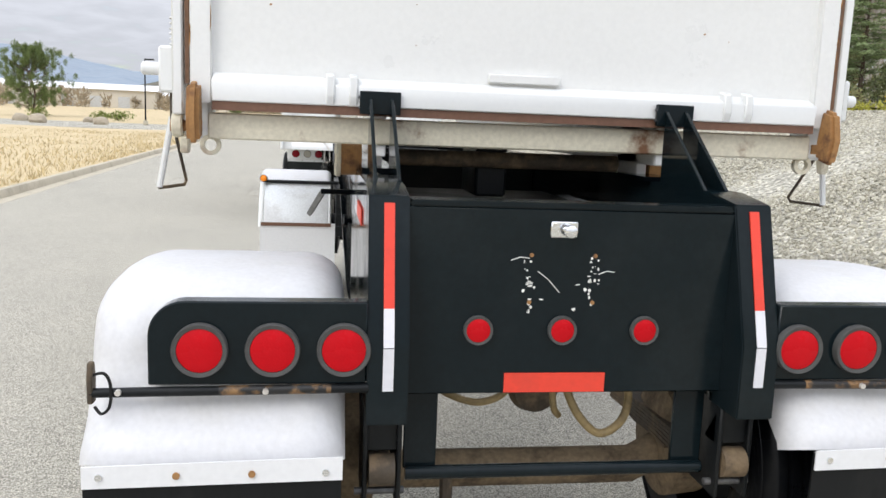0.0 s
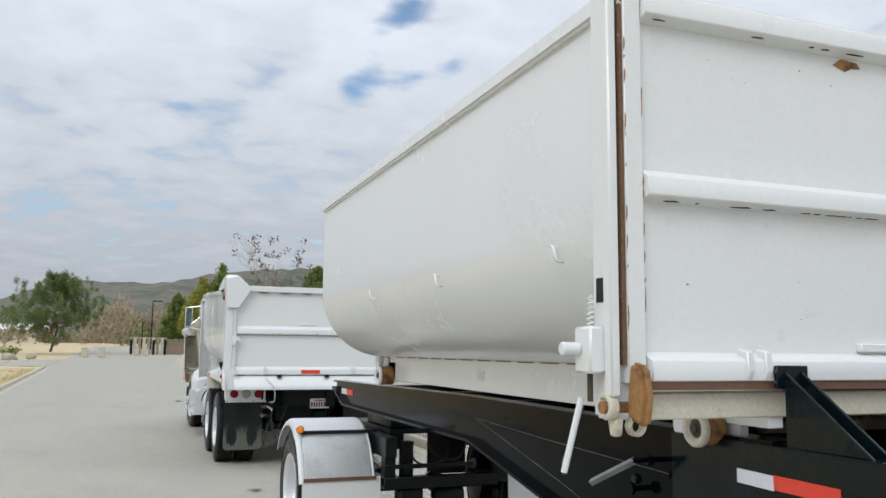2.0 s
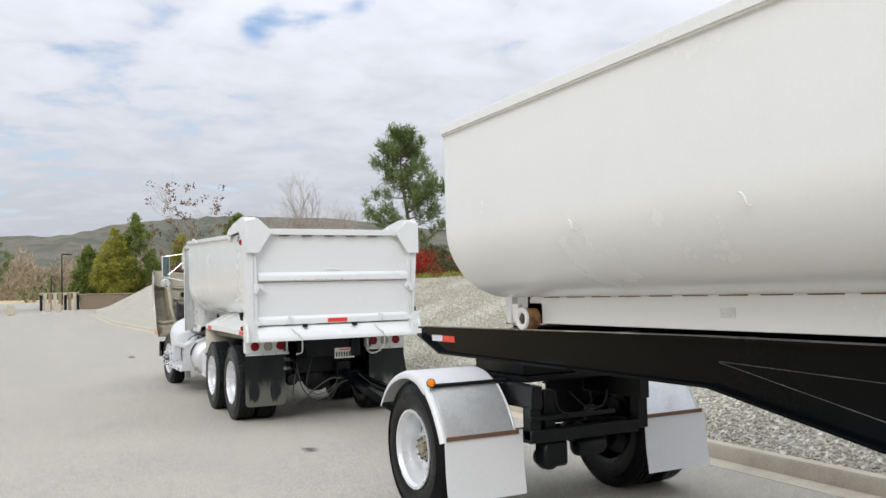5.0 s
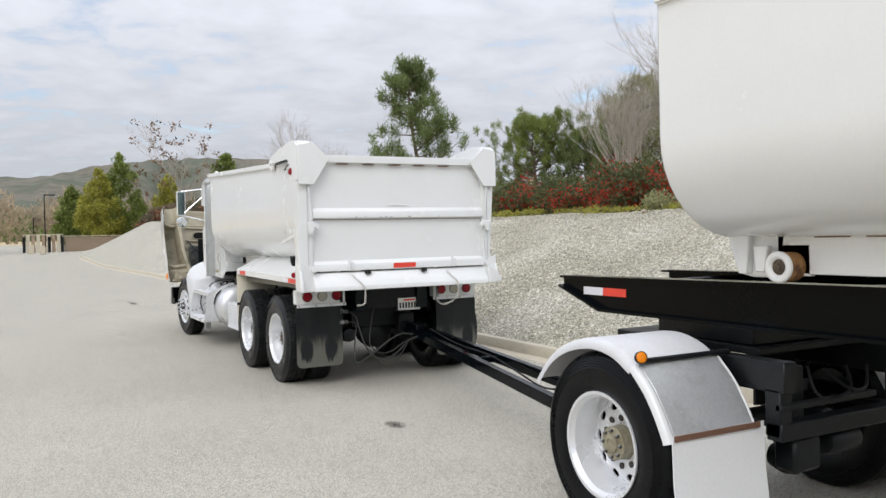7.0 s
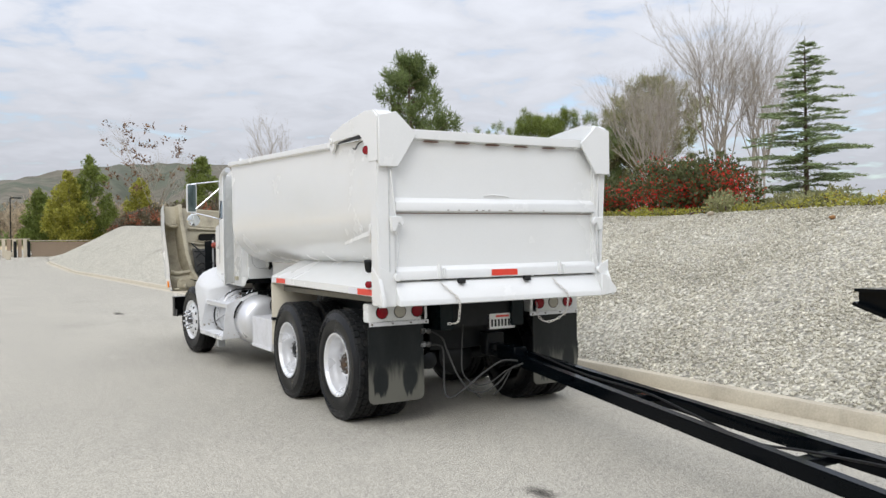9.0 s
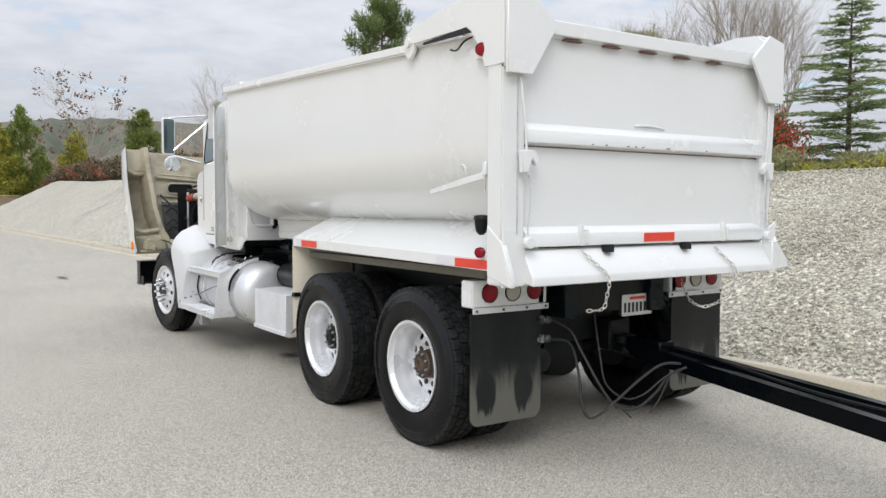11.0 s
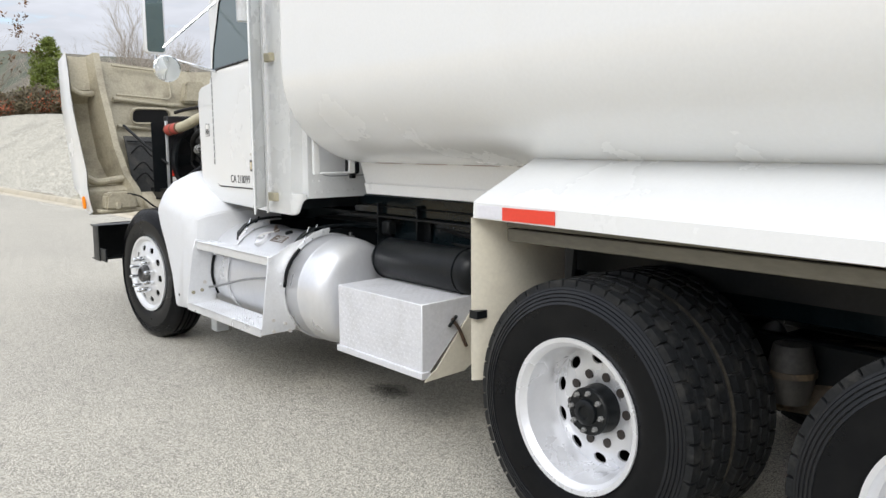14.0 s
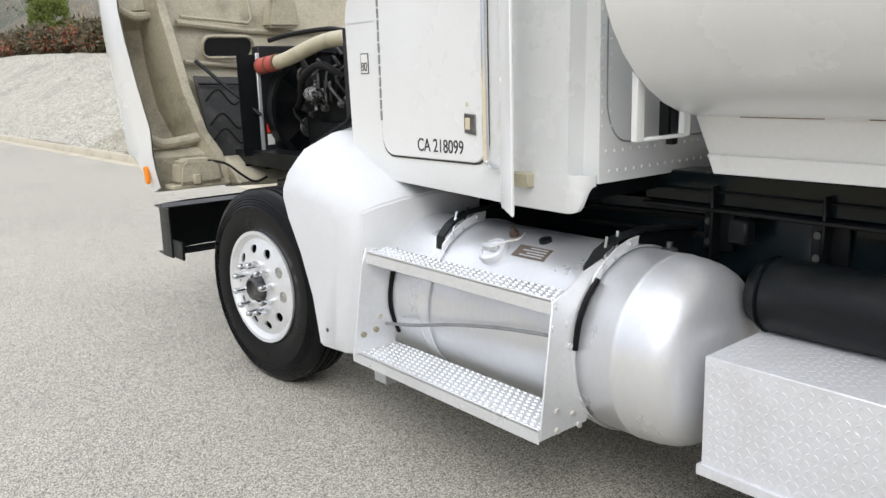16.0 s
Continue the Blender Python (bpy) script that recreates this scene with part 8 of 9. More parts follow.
text_mesh("door_number", "CA 218099", 0.088, M["ink"], cab, Matrix.Translation((CL - 0.0135, 19.332, 1.362)) @ face_left @ Matrix.Diagonal((0.90, 1.0, 1.0, 1.0)), "black lettering on the door")
part("roof_marker", lathe(bmesh.new(), [(0.05, 0), (0.05, 0.03), (0.03, 0.06), (0.0005, 0.065)], 16, "z", (KC, 18.9, 2.995)), M["amber"], cab)
# exhaust elbow and white guard brackets on the bed's front
part("front_bow", tube(bmesh.new(), spline([(-0.60, 18.45, 2.50), (-0.60, 18.45, 2.75), (-0.595, 18.42, 2.86), (-0.585, 18.33, 2.925), (-0.575, 18.18, 2.955)]), 0.045, 10), M["galv"], cab, "grey curved exhaust tube behind the cab")
part("cap_box", boxm(BL, BL + 0.05, 17.374, 17.437, 2.80, 2.86), M["white"], bed, bevel=0.01)
part("guard_bracket", box(box(box(bmesh.new(), -0.347, -0.308, 17.77, 17.795, 1.397, 1.655), -0.085, -0.048, 17.77, 17.795, 1.397, 1.50), -0.308, -0.085, 17.77, 17.795, 1.397, 1.409), M["white"], bed, "white U-shaped bracket", bevel=0.003)
part("hoist_post", box(bmesh.new(), -0.04, 0.05, 17.84, 17.93, 1.36, 1.62), M["black_matt"], truck, "black bumper post behind the bracket", bevel=0.03, segs=3)

# engine bay, drawn in its own frame
BAY = Matrix(((0.85, 0, 0, -0.09), (0, 0.70, 0, 5.614), (0, 0, 0.80, 0.27), (0, 0, 0, 1)))
part("radiator", boxm(0.175, kx(0.175), 22.26, 22.40, 0.95, 1.98), M["dark"], truck, "black radiator with a side frame", bevel=0.01, m=BAY)
part("radiator_post", boxm(0.143, 0.173, 22.235, 22.26, 1.10, 1.92), M["galv"], truck, bevel=0.004, m=BAY)
part("radiator_baffle", boxm(-0.012, 0.141, 22.25, 22.262, 1.08, 1.91), M["black_matt"], truck, "black rubber air baffle beside the radiator", m=BAY)
bm = lathe(bmesh.new(), [(0.50, 0.0), (0.50, 0.14), (0.47, 0.14), (0.47, 0.0)], 40, "y", (KC, 22.10, 1.45), closed=True)
part("fan_shroud", bm, M["black_matt"], truck, "round black fan shroud", m=BAY)
fan = part("fan", cylm((KC, 22.08, 1.45), (KC, 22.18, 1.45), 0.09, 20), M["black_matt"], truck, m=BAY)
for k in range(8):
    a = 2 * math.pi * k / 8
    c, sn = math.cos(a), math.sin(a)
    bm = bmesh.new()
    ring = [(KC + c * r - sn * w, 22.14 + o, 1.45 + sn * r + c * w) for r, w, o in ((0.08, -0.05, -0.02), (0.44, -0.07, -0.03), (0.44, 0.07, 0.03), (0.08, 0.05, 0.02))]
    lo, hi = [bm.verts.new(p) for p in ring], [bm.verts.new((x, y + 0.006, z)) for x, y, z in ring]
    bm.faces.new(lo)
    bm.faces.new(hi[::-1])
    for q in range(4):
        bm.faces.new((lo[q], hi[q], hi[(q + 1) % 4], lo[(q + 1) % 4]))
    part("fan_blade", bm, M["black_matt"], fan)
bm = box(box(box(bmesh.new(), 0.45, 0.95, 20.2, 22.0, 0.85, 1.55), 0.48, 0.92, 20.4, 21.9, 1.55, 1.80), 0.36, 0.46, 20.6, 21.7, 1.0, 1.35)
eng = part("engine_block", bm, M["black_matt"], truck, "dark dusty diesel engine", bevel=0.02, segs=2, m=BAY)
alt = part("alternator", lathe(bmesh.new(), [(0.02, -0.02), (0.050, -0.012), (0.056, 0.01), (0.056, 0.04), (0.062, 0.045), (0.062, 0.07), (0.056, 0.075), (0.056, 0.12), (0.045, 0.15), (0.02, 0.16)], 18, "y", (0.29, 21.45, 1.58)), M["worn_silver"], eng, "worn silver alternator")
for k in range(7):
    a = 2 * math.pi * k / 7
    part("alternator_fin", boxm(0.29 + 0.036 * math.cos(a) - 0.006, 0.29 + 0.036 * math.cos(a) + 0.006, 21.422, 21.44, 1.58 + 0.036 * math.sin(a) - 0.008, 1.58 + 0.036 * math.sin(a) + 0.008), M["dark"], alt)
for k in range(5):
    part("bracket_arm", tube(bmesh.new(), [(0.27 + 0.03 * k, 21.50, 1.50 - 0.05 * (k % 2)), (0.33 + 0.03 * k, 21.62, 1.62 + 0.06 * (k % 3))], 0.012, 6), M["worn_silver"] if k % 2 else M["engine"], eng)
for z in (1.30, 1.50, 1.72):
    part("pulley", lathe(bmesh.new(), [(0.02, 0), (0.09, 0.0), (0.075, 0.015), (0.09, 0.03), (0.02, 0.035)], 24, "y", (0.48, 21.98, z)), M["engine"], eng)
for k in range(6):
    part("injector_line", tube(bmesh.new(), spline([(0.44, 20.6 + k * 0.2, 1.55), (0.38, 20.65 + k * 0.2, 1.66), (0.42, 20.7 + k * 0.2, 1.76), (0.5, 20.7 + k * 0.2, 1.80)]), 0.010, 6), M["engine"], eng)
for k in range(7):
    rng2 = random.Random(40 + k)
    p = Vector((0.25 + rng2.uniform(0, 0.2), 20.9 + rng2.uniform(0, 0.9), 1.85 + rng2.uniform(-0.1, 0.1)))
    part("engine_hose", tube(bmesh.new(), spline([p, p + Vector((0.1, 0.3, 0.08)), p + Vector((0.25, 0.55, 0.02)), p + Vector((0.3, 0.9, -0.15))]), 0.014, 8), M["black_hose"], eng)
part("intake_pipe", tube(bmesh.new(), spline([(0.20, 22.18, 1.82), (0.26, 21.9, 1.86), (0.32, 21.4, 1.97), (0.24, 20.8, 1.98), (0.14, 20.4, 1.93), (0.10, 20.1, 1.85)]), 0.058, 16), M["cream"], eng, "cream intake pipe")
part("hose_joint", tube(bmesh.new(), [(0.175, 22.24, 1.812), (0.20, 22.16, 1.822), (0.235, 22.02, 1.84)], 0.066, 18), M["red_hose"], eng, "red silicone joint")
for q in (0.0, 0.5, 1.0):
    p = Vector((0.178, 22.23, 1.813)).lerp(Vector((0.232, 22.03, 1.839)), q)
    part("hose_clamp", tube(bmesh.new(), [p, p + Vector((0.003, -0.014, 0.001))], 0.069, 18), M["brown_strip"], eng)
part("warning_label", boxm(0.205, 0.262, 22.251, 22.259, 1.262, 1.335), M["red_tape"], truck, "red warning label", m=BAY)
part("warning_label", boxm(0.205, 0.262, 22.251, 22.259, 1.158, 1.25), M["plate_white"], truck, "white label", m=BAY)
for k in range(9):
    rng3 = random.Random(70 + k)
    p = Vector((0.30 + rng3.uniform(0, 0.15), 20.6 + k * 0.17, rng3.uniform(1.25, 1.75)))
    part("engine_fitting", lathe(bmesh.new(), [(0.012, 0), (0.03, 0.005), (0.03, 0.03), (0.02, 0.035), (0.02, 0.07), (0.01, 0.075)], 12, "y", p), M["engine"], eng)
    part("engine_hose", tube(bmesh.new(), spline([p, p + Vector((-0.05, 0.1, 0.12)), p + Vector((0.02, 0.25, 0.16)), p + Vector((0.08, 0.36, 0.02))]), 0.011, 7), M["black_hose"] if k % 3 else M["engine"], eng)
part("coolant_hose", tube(bmesh.new(), spline([(0.40, 21.2, 1.70), (0.28, 21.35, 1.80), (0.25, 21.6, 1.70), (0.30, 21.75, 1.55), (0.36, 21.95, 1.48)]), 0.03, 12), M["black_hose"], eng)
part("wire_bundle", tube(bmesh.new(), spline([(0.25, 22.2, 2.02), (0.35, 22.0, 2.06), (0.45, 21.5, 2.08), (0.40, 21.0, 2.03), (0.30, 20.4, 2.02)]), 0.02, 8), M["black_hose"], eng)
part("firewall", boxm(-0.2, kx(-0.2), 19.98, 20.04, 1.0, 2.0), M["dark"], truck, m=BAY)
part("inner_rail_cover", boxm(0.05, 0.27, 20.3, 22.6, 1.0, 1.12), M["black_matt"], truck, m=BAY)

# front bumper
bm = bmesh.new()
sheet(bm, [(-0.60, 21.32), (-0.60, 21.48), (-0.54, 21.60), (-0.34, 21.66), (KC, 21.68), (kx(-0.34), 21.66), (kx(-0.54), 21.60), (kx(-0.60), 21.48), (kx(-0.60), 21.32)], "z", 0.495, 0.825, 0.012)
bp = part("front_bumper", bm, M["black_matt"], truck, "dark grey channel bumper")
for z in (0.495, 0.815):
    part("bumper_flange", boxm(-0.595, kx(-0.595), 21.40, 21.59, z, z + 0.010), M["black_matt"], bp)
part("bumper_end", boxm(-0.598, -0.58, 21.16, 21.32, 0.50, 0.62), M["black_matt"], bp, bevel=0.004)
part("tow_bar", boxm(0.30, kx(0.30), 21.0, 21.5, 0.6, 0.78), M["black_matt"], truck)

# tilted bonnet: it stands on its nose, its inside turned to the cab
H0, H1 = Vector((0, 21.40, 0.94)), Vector((0, 21.86, 2.44))
hup = (H1 - H0).normalized()
hin = Vector((0, -hup.z, hup.y))      # towards the cab


def hood_at(x, u, w):
    """A place on the bonnet: across, up along it (0 to 1) and towards the cab."""
    return Vector((x, 0, 0)) + H0 + (H1 - H0) * u + hin * w


def hood_sheet(name, rows, mat, parent, label="", thick=0.012):
    """A moulded panel through rows of (x, u, w), with thickness."""
    bm = bmesh.new()
    g = [[bm.verts.new(hood_at(*p)) for p in r] for r in rows]
    h = [[bm.verts.new(hood_at(p[0], p[1], p[2] - thick)) for p in r] for r in rows]
    n, k = len(rows), len(rows[0])
    for i in range(n - 1):
        for j in range(k - 1):
            bm.faces.new((g[i][j], g[i][j + 1], g[i + 1][j + 1], g[i + 1][j]))
            bm.faces.new((h[i][j], h[i + 1][j], h[i + 1][j + 1], h[i][j + 1]))
    for i in range(n - 1):
        for j in (0, k - 1):
            bm.faces.new((g[i][j], g[i + 1][j], h[i + 1][j], h[i][j]))
    for j in range(k - 1):
        for i in (0, n - 1):
            bm.faces.new((g[i][j], h[i][j], h[i][j + 1], g[i][j + 1]))
    return part(name, bm, mat, parent, label)


us = [0.0, 0.06, 0.13, 0.17, 0.22, 0.40, 0.60, 0.74, 0.79, 0.90, 1.0]
for s in (1, -1):
    # outer skin of the wing with its lip towards the cab
    lip = [0.10, 0.16, 0.20, 0.24, 0.26, 0.20, 0.16, 0.15, 0.16, 0.14, 0.10]
    bow = [-0.64, -0.67, -0.685, -0.69, -0.69, -0.69, -0.695, -0.695, -0.69, -0.68, -0.67]
    rows = [[(sides(b + 0.16, s), u, -0.42 * q), (sides(b + 0.04, s), u, -0.34 * q), (sides(b - 0.004, s), u, -0.16 * q), (sides(b, s), u, 0.0), (sides(b - 0.004, s), u, l)] for u, l, b, q in zip(us, lip, bow, (0.12, 0.25, 0.4, 0.7, 1, 1, 1, 1, 1, 1, 1))]
    wing = hood_sheet("bonnet_wing", rows, M["white"], truck, "white outer wing of the tilted bonnet")
    # wheel-well moulding inside it
    dep = [-0.02, 0.03, 0.06, 0.02, -0.22, -0.30, -0.28, -0.20, -0.03, -0.02, -0.01]
    inn = [-0.17, -0.19, -0.21, -0.24, -0.28, -0.335, -0.36, -0.38, -0.385, -0.39, -0.39]
    rows = [[(sides(b + 0.012, s), u, l - 0.02), (sides(b + 0.03, s), u, d), (sides((b + i) / 2, s), u, d - 0.02), (sides(i - 0.07, s), u, d), (sides(i - 0.03, s), u, 0.10), (sides(i + 0.03, s), u, 0.10)] for u, l, b, d, i in zip(us, lip, bow, dep, inn)]
    hood_sheet("wheel_well", rows, M["hood_in"], wing, "rough tan fibreglass wheel well")
    mk = prism(bmesh.new(), [(y * 0.5, z) for y, z in rr_rect(-0.042, 0.042, -0.058, 0.058, 0.028)], "x", -0.012, 0.012)
    part("side_marker", mk, M["amber"], wing, "amber side marker", bevel=0.005, m=Matrix.Translation(hood_at(sides(-0.690, s), 0.066, 0.03)) @ Matrix.Rotation(-0.29, 4, "X"))
    for u, w, r in ((0.775, -0.03, 0.030), (0.205, 0.03, 0.036)):      # two moulded ledges across the wheel well
        part("well_ledge", tube(bmesh.new(), spline([hood_at(sides(-0.66, s), u + 0.01, w + 0.05), hood_at(sides(-0.56, s), u - 0.012, w), hood_at(sides(-0.44, s), u - 0.008, w - 0.01), hood_at(sides(-0.33 if u > 0.5 else -0.26, s), u + 0.006, w + 0.03)]), r, 10), M["hood_in"], wing)
    pod = prism(bmesh.new(), [(sides(-0.56, s), 0.985), (sides(-0.54, s), 1.12), (sides(-0.50, s), 1.145), (sides(-0.30, s), 1.14), (sides(-0.27, s), 1.115), (sides(-0.26, s), 0.985)], "y", 21.19, 21.36)
    pd = part("headlamp_pod", pod, M["hood_in"], wing, "tan headlamp housing inside the bonnet", bevel=0.018, segs=2)
    part("pod_flange", boxm(min(sides(-0.60, s), sides(-0.20, s)), max(sides(-0.60, s), sides(-0.20, s)), 21.21, 21.38, 0.955, 0.985), M["hood_in"], pd, bevel=0.008)
    part("pod_boss", boxm(min(sides(-0.47, s), sides(-0.42, s)), max(sides(-0.47, s), sides(-0.42, s)), 21.165, 21.195, 0.985, 1.05), M["hood_in"], pd, bevel=0.006)
rows = []
for u, i in zip(us, [-0.17, -0.19, -0.21, -0.24, -0.28, -0.335, -0.36, -0.38, -0.385, -0.39, -0.39]):
    rows.append([(i + 0.03, u, 0.09), (i + 0.06, u, -0.10), (0.30, u, -0.22), (KC, u, -0.27), (kx(0.30), u, -0.22), (kx(i + 0.06), u, -0.10), (kx(i + 0.03), u, 0.09)])
hc = hood_sheet("bonnet_top", rows, M["hood_in"], truck, "tan fibreglass inside of the tilted bonnet")
rows = [[(p[0], p[1], p[2] - 0.016) for p in r] for r in rows]
hood_sheet("bonnet_skin", rows, M["white"], hc, "white outer skin")
vent_at = Matrix.Translation(hood_at(-0.08, 0.60, -0.10)) @ Matrix.Rotation(0.29, 4, "X")
# solid near-black oval stands for the shade inside the vent
bm = prism(bmesh.new(), [(x, z) for x, z in rr_rect(0.0, 0.36, 0.0, 0.13, 0.05)], "y", -0.012, 0.03)
vent = part("vent_opening", bm, M["dark"], hc, "dark oval vent opening", m=vent_at)
rim_line = [Vector((x, -0.012, z)) for x, z in rr_rect(-0.012, 0.372, -0.012, 0.142, 0.06)]
part("vent_rim", tube(bmesh.new(), rim_line + rim_line[:2], 0.013, 6), M["hood_in"], vent)
# raised panel field, cross ribs and the moulded step below the vent
part("panel_field", tube(bmesh.new(), [hood_at(-0.20, 0.97, -0.075), hood_at(0.36, 0.97, -0.18), hood_at(0.40, 0.94, -0.185), hood_at(0.40, 0.80, -0.185), hood_at(0.36, 0.775, -0.18), hood_at(-0.20, 0.775, -0.075)], 0.012, 6), M["hood_in"], hc)
part("bonnet_rib", tube(bmesh.new(), [hood_at(-0.24, 0.745, -0.07), hood_at(0.30, 0.745, -0.20), hood_at(KC, 0.745, -0.255), hood_at(kx(-0.24), 0.745, -0.07)], 0.022, 8), M["hood_in"], hc)
part("bonnet_rib", tube(bmesh.new(), [hood_at(-0.24, 0.565, -0.07), hood_at(0.30, 0.565, -0.20), hood_at(KC, 0.565, -0.255), hood_at(kx(-0.24), 0.565, -0.07)], 0.018, 8), M["hood_in"], hc)
part("strut_pocket", prism(bmesh.new(), [(0.50, 2.02), (0.78, 2.02), (0.74, 2.24), (0.54, 2.24)], "y", 21.86, 21.99), M["hood_in"], hc, bevel=0.02, segs=2)
rows = [[(-0.20 + 0.06 * (0.5 - u), u, -0.055), (-0.06, u, -0.085), (0.30, u, -0.13), (KC, u, -0.15), (kx(0.30), u, -0.13), (kx(-0.20), u, -0.055)] for u in (0.13, 0.22, 0.36, 0.50)]
grl = hood_sheet("grille_panel", rows, M["grille_back"], hc, "dusty black back of the grille")
part("grille_brace", tube(bmesh.new(), [hood_at(-0.18, 0.46, -0.04), hood_at(0.05, 0.46, -0.07), hood_at(0.30, 0.46, -0.11)], 0.009, 6), M["black_matt"], grl)
for q in (0.20, 0.27, 0.38):
    part("loom", tube(bmesh.new(), spline([hood_at(-0.16, q, -0.03), hood_at(-0.05, q + 0.05, -0.04), hood_at(0.05, q - 0.02, -0.05), hood_at(0.16, q + 0.03, -0.08)]), 0.008, 6), M["black_hose"], grl)
nose = prism(bmesh.new(), [(21.14, 0.96), (21.40, 0.94), (21.46, 1.10), (21.40, 1.13), (21.20, 1.02)], "x", -0.17, kx(-0.17))
sill = part("nose_sill", nose, M["hood_in"], hc, "tan fibreglass nose sill with drilled holes", bevel=0.01)
for hx, hz in ((-0.06, 1.055), (0.02, 1.085), (0.04, 1.045), (0.10, 1.085)):
    # dark plates paint the shade in the drilled holes
    part("sill_hole", boxm(hx, hx + 0.045, 21.25 + (hz - 1.045), 21.262 + (hz - 1.045), hz + 0.004, hz + 0.020), M["dark"], sill)
part("hood_strut", tube(bmesh.new(), [(-0.27, 21.46, 1.77), (-0.12, 21.31, 1.58), (0.03, 21.16, 1.40)], 0.013, 10), M["black_matt"], truck, "thin black bonnet strut")
part("nose_wire", tube(bmesh.new(), spline([(-0.36, 21.22, 1.13), (-0.25, 21.16, 1.10), (-0.16, 21.12, 1.02), (-0.08, 21.10, 0.97), (0.02, 21.12, 0.99)]), 0.009, 6), M["black_hose"], truck)


# ---- plants ----
def quads_mesh(name, pts, normals, ups, w, h, mat):
    """Many small leaves: one quad each, folded a little along its middle by its own tilt."""
    n = len(pts)
    side = np.cross(normals, ups)
    side /= np.linalg.norm(side, axis=1)[:, None] + 1e-9
    w, h = w[:, None], h[:, None]
    v = np.empty((n, 4, 3))
    v[:, 0] = pts - side * w * 0.5
    v[:, 1] = pts - ups * h * 0.15 + normals * w * 0.12
    v[:, 2] = pts + side * w * 0.5
    v[:, 3] = pts + ups * h
    me = bpy.data.meshes.new(name)
    me.from_pydata(v.reshape(-1, 3).tolist(), [], np.arange(n * 4).reshape(-1, 4).tolist())
    me.materials.append(mat)
    return me


def unit(a):
    return a / (np.linalg.norm(a, axis=1)[:, None] + 1e-9)


def leaf_cloud(name, blobs, per, size, mat, seed, long=1.6, up=0.3, hollow=0.55):
    """Leaves spread through the outer shells of uneven blobs (x, y, z, rx, ry, rz)."""
    g = np.random.default_rng(seed)
    P, N = [], []
    for b in blobs:
        k = max(8, int(per * b[3] * b[5]))
        d = unit(g.normal(size=(k, 3)))
        r = hollow + (1 - hollow) * g.random(k) ** 0.6
        r *= 1 + 0.28 * np.sin(d[:, 0] * 5 + b[0] * 3) * np.cos(d[:, 2] * 6 + b[1] * 2)
        P.append(np.array(b[:3]) + d * r[:, None] * np.array(b[3:]))
        N.append(d)
    P, N = np.concatenate(P), np.concatenate(N)
    ups = unit(N * 0.6 + g.normal(size=P.shape) * 0.7 + np.array([0, 0, up]))
    nr = unit(N + g.normal(size=P.shape) * 0.6)
    w = size * (0.6 + 0.8 * g.random(len(P)))
    return quads_mesh(name, P, nr, ups, w, w * long, mat)


def plant(name, at, label, category, group=""):
    return thing(name, at, label, category, group)


def limb_tree(bm, p, d, length, r, depth, rng, spread, twigs=3, lift=0.15):
    """A trunk or branch that forks until it is a twig."""
    n = 4
    pts = [p]
    q = d.copy()
    for i in range(n):
        q = (q + Vector((rng.gauss(0, 0.10), rng.gauss(0, 0.10), rng.gauss(0, 0.06) + lift * 0.1))).normalized()
        pts.append(pts[-1] + q * length / n)
    tube(bm, pts, r, 6 if depth > 3 else (4 if depth > 1 else 3), r * 0.55)
    if depth == 0:
        return
    for k in range(twigs + (1 if rng.random() < 0.4 else 0)):
        t = rng.uniform(0.35, 1.0)
        i = min(int(t * n), n - 1)
        base = pts[i].lerp(pts[i + 1], t * n - i)
        a = rng.uniform(0, 2 * math.pi)
        u, w = frame_of(q)
        nd = (q + (u * math.cos(a) + w * math.sin(a)) * spread * rng.uniform(0.6, 1.3) + Vector((0, 0, lift))).normalized()
        limb_tree(bm, base, nd, length * rng.uniform(0.55, 0.8), r * 0.5, depth - 1, rng, spread, twigs, lift)


def bare_tree(name, at, height, seed, label, stems=1, spread=0.6, depth=4, mat="grey_bark", leaves=0, r0=0.02, width=1.0):
    t = plant(name, at, label, "tree", "bare trees")
    rng = random.Random(seed)
    bm = bmesh.new()
    for k in range(stems):
        a = 2 * math.pi * k / max(stems, 1) + rng.uniform(-0.4, 0.4)
        off = Vector((math.cos(a), math.sin(a), 0)) * (0.12 * width if stems > 1 else 0) * height * 0.3
        d = Vector((off.x * 0.25, off.y * 0.25, 1)).normalized() if stems > 1 else Vector((0, 0, 1))
        limb_tree(bm, Vector(at) + off * 0.4, d, height * 0.42, height * r0, depth, rng, spread)
        part("stem" if stems > 1 else "trunk", bm, M[mat], t)
        bm = bmesh.new()
    bm.free()
    if leaves:
        g = random.Random(seed + 1)
        tips = [(at[0] + g.gauss(0, 0.16) * height, at[1] + g.gauss(0, 0.16) * height, at[2] + height * g.uniform(0.45, 0.98), height * 0.035, height * 0.035, height * 0.03) for _ in range(leaves)]
        part("crown", leaf_cloud("crown", tips, 14.0 / max(0.05, (height * 0.035) ** 2), height * 0.012, M["brown_leaf"], seed, hollow=0.1), None, t, "few dead leaves")
    return t


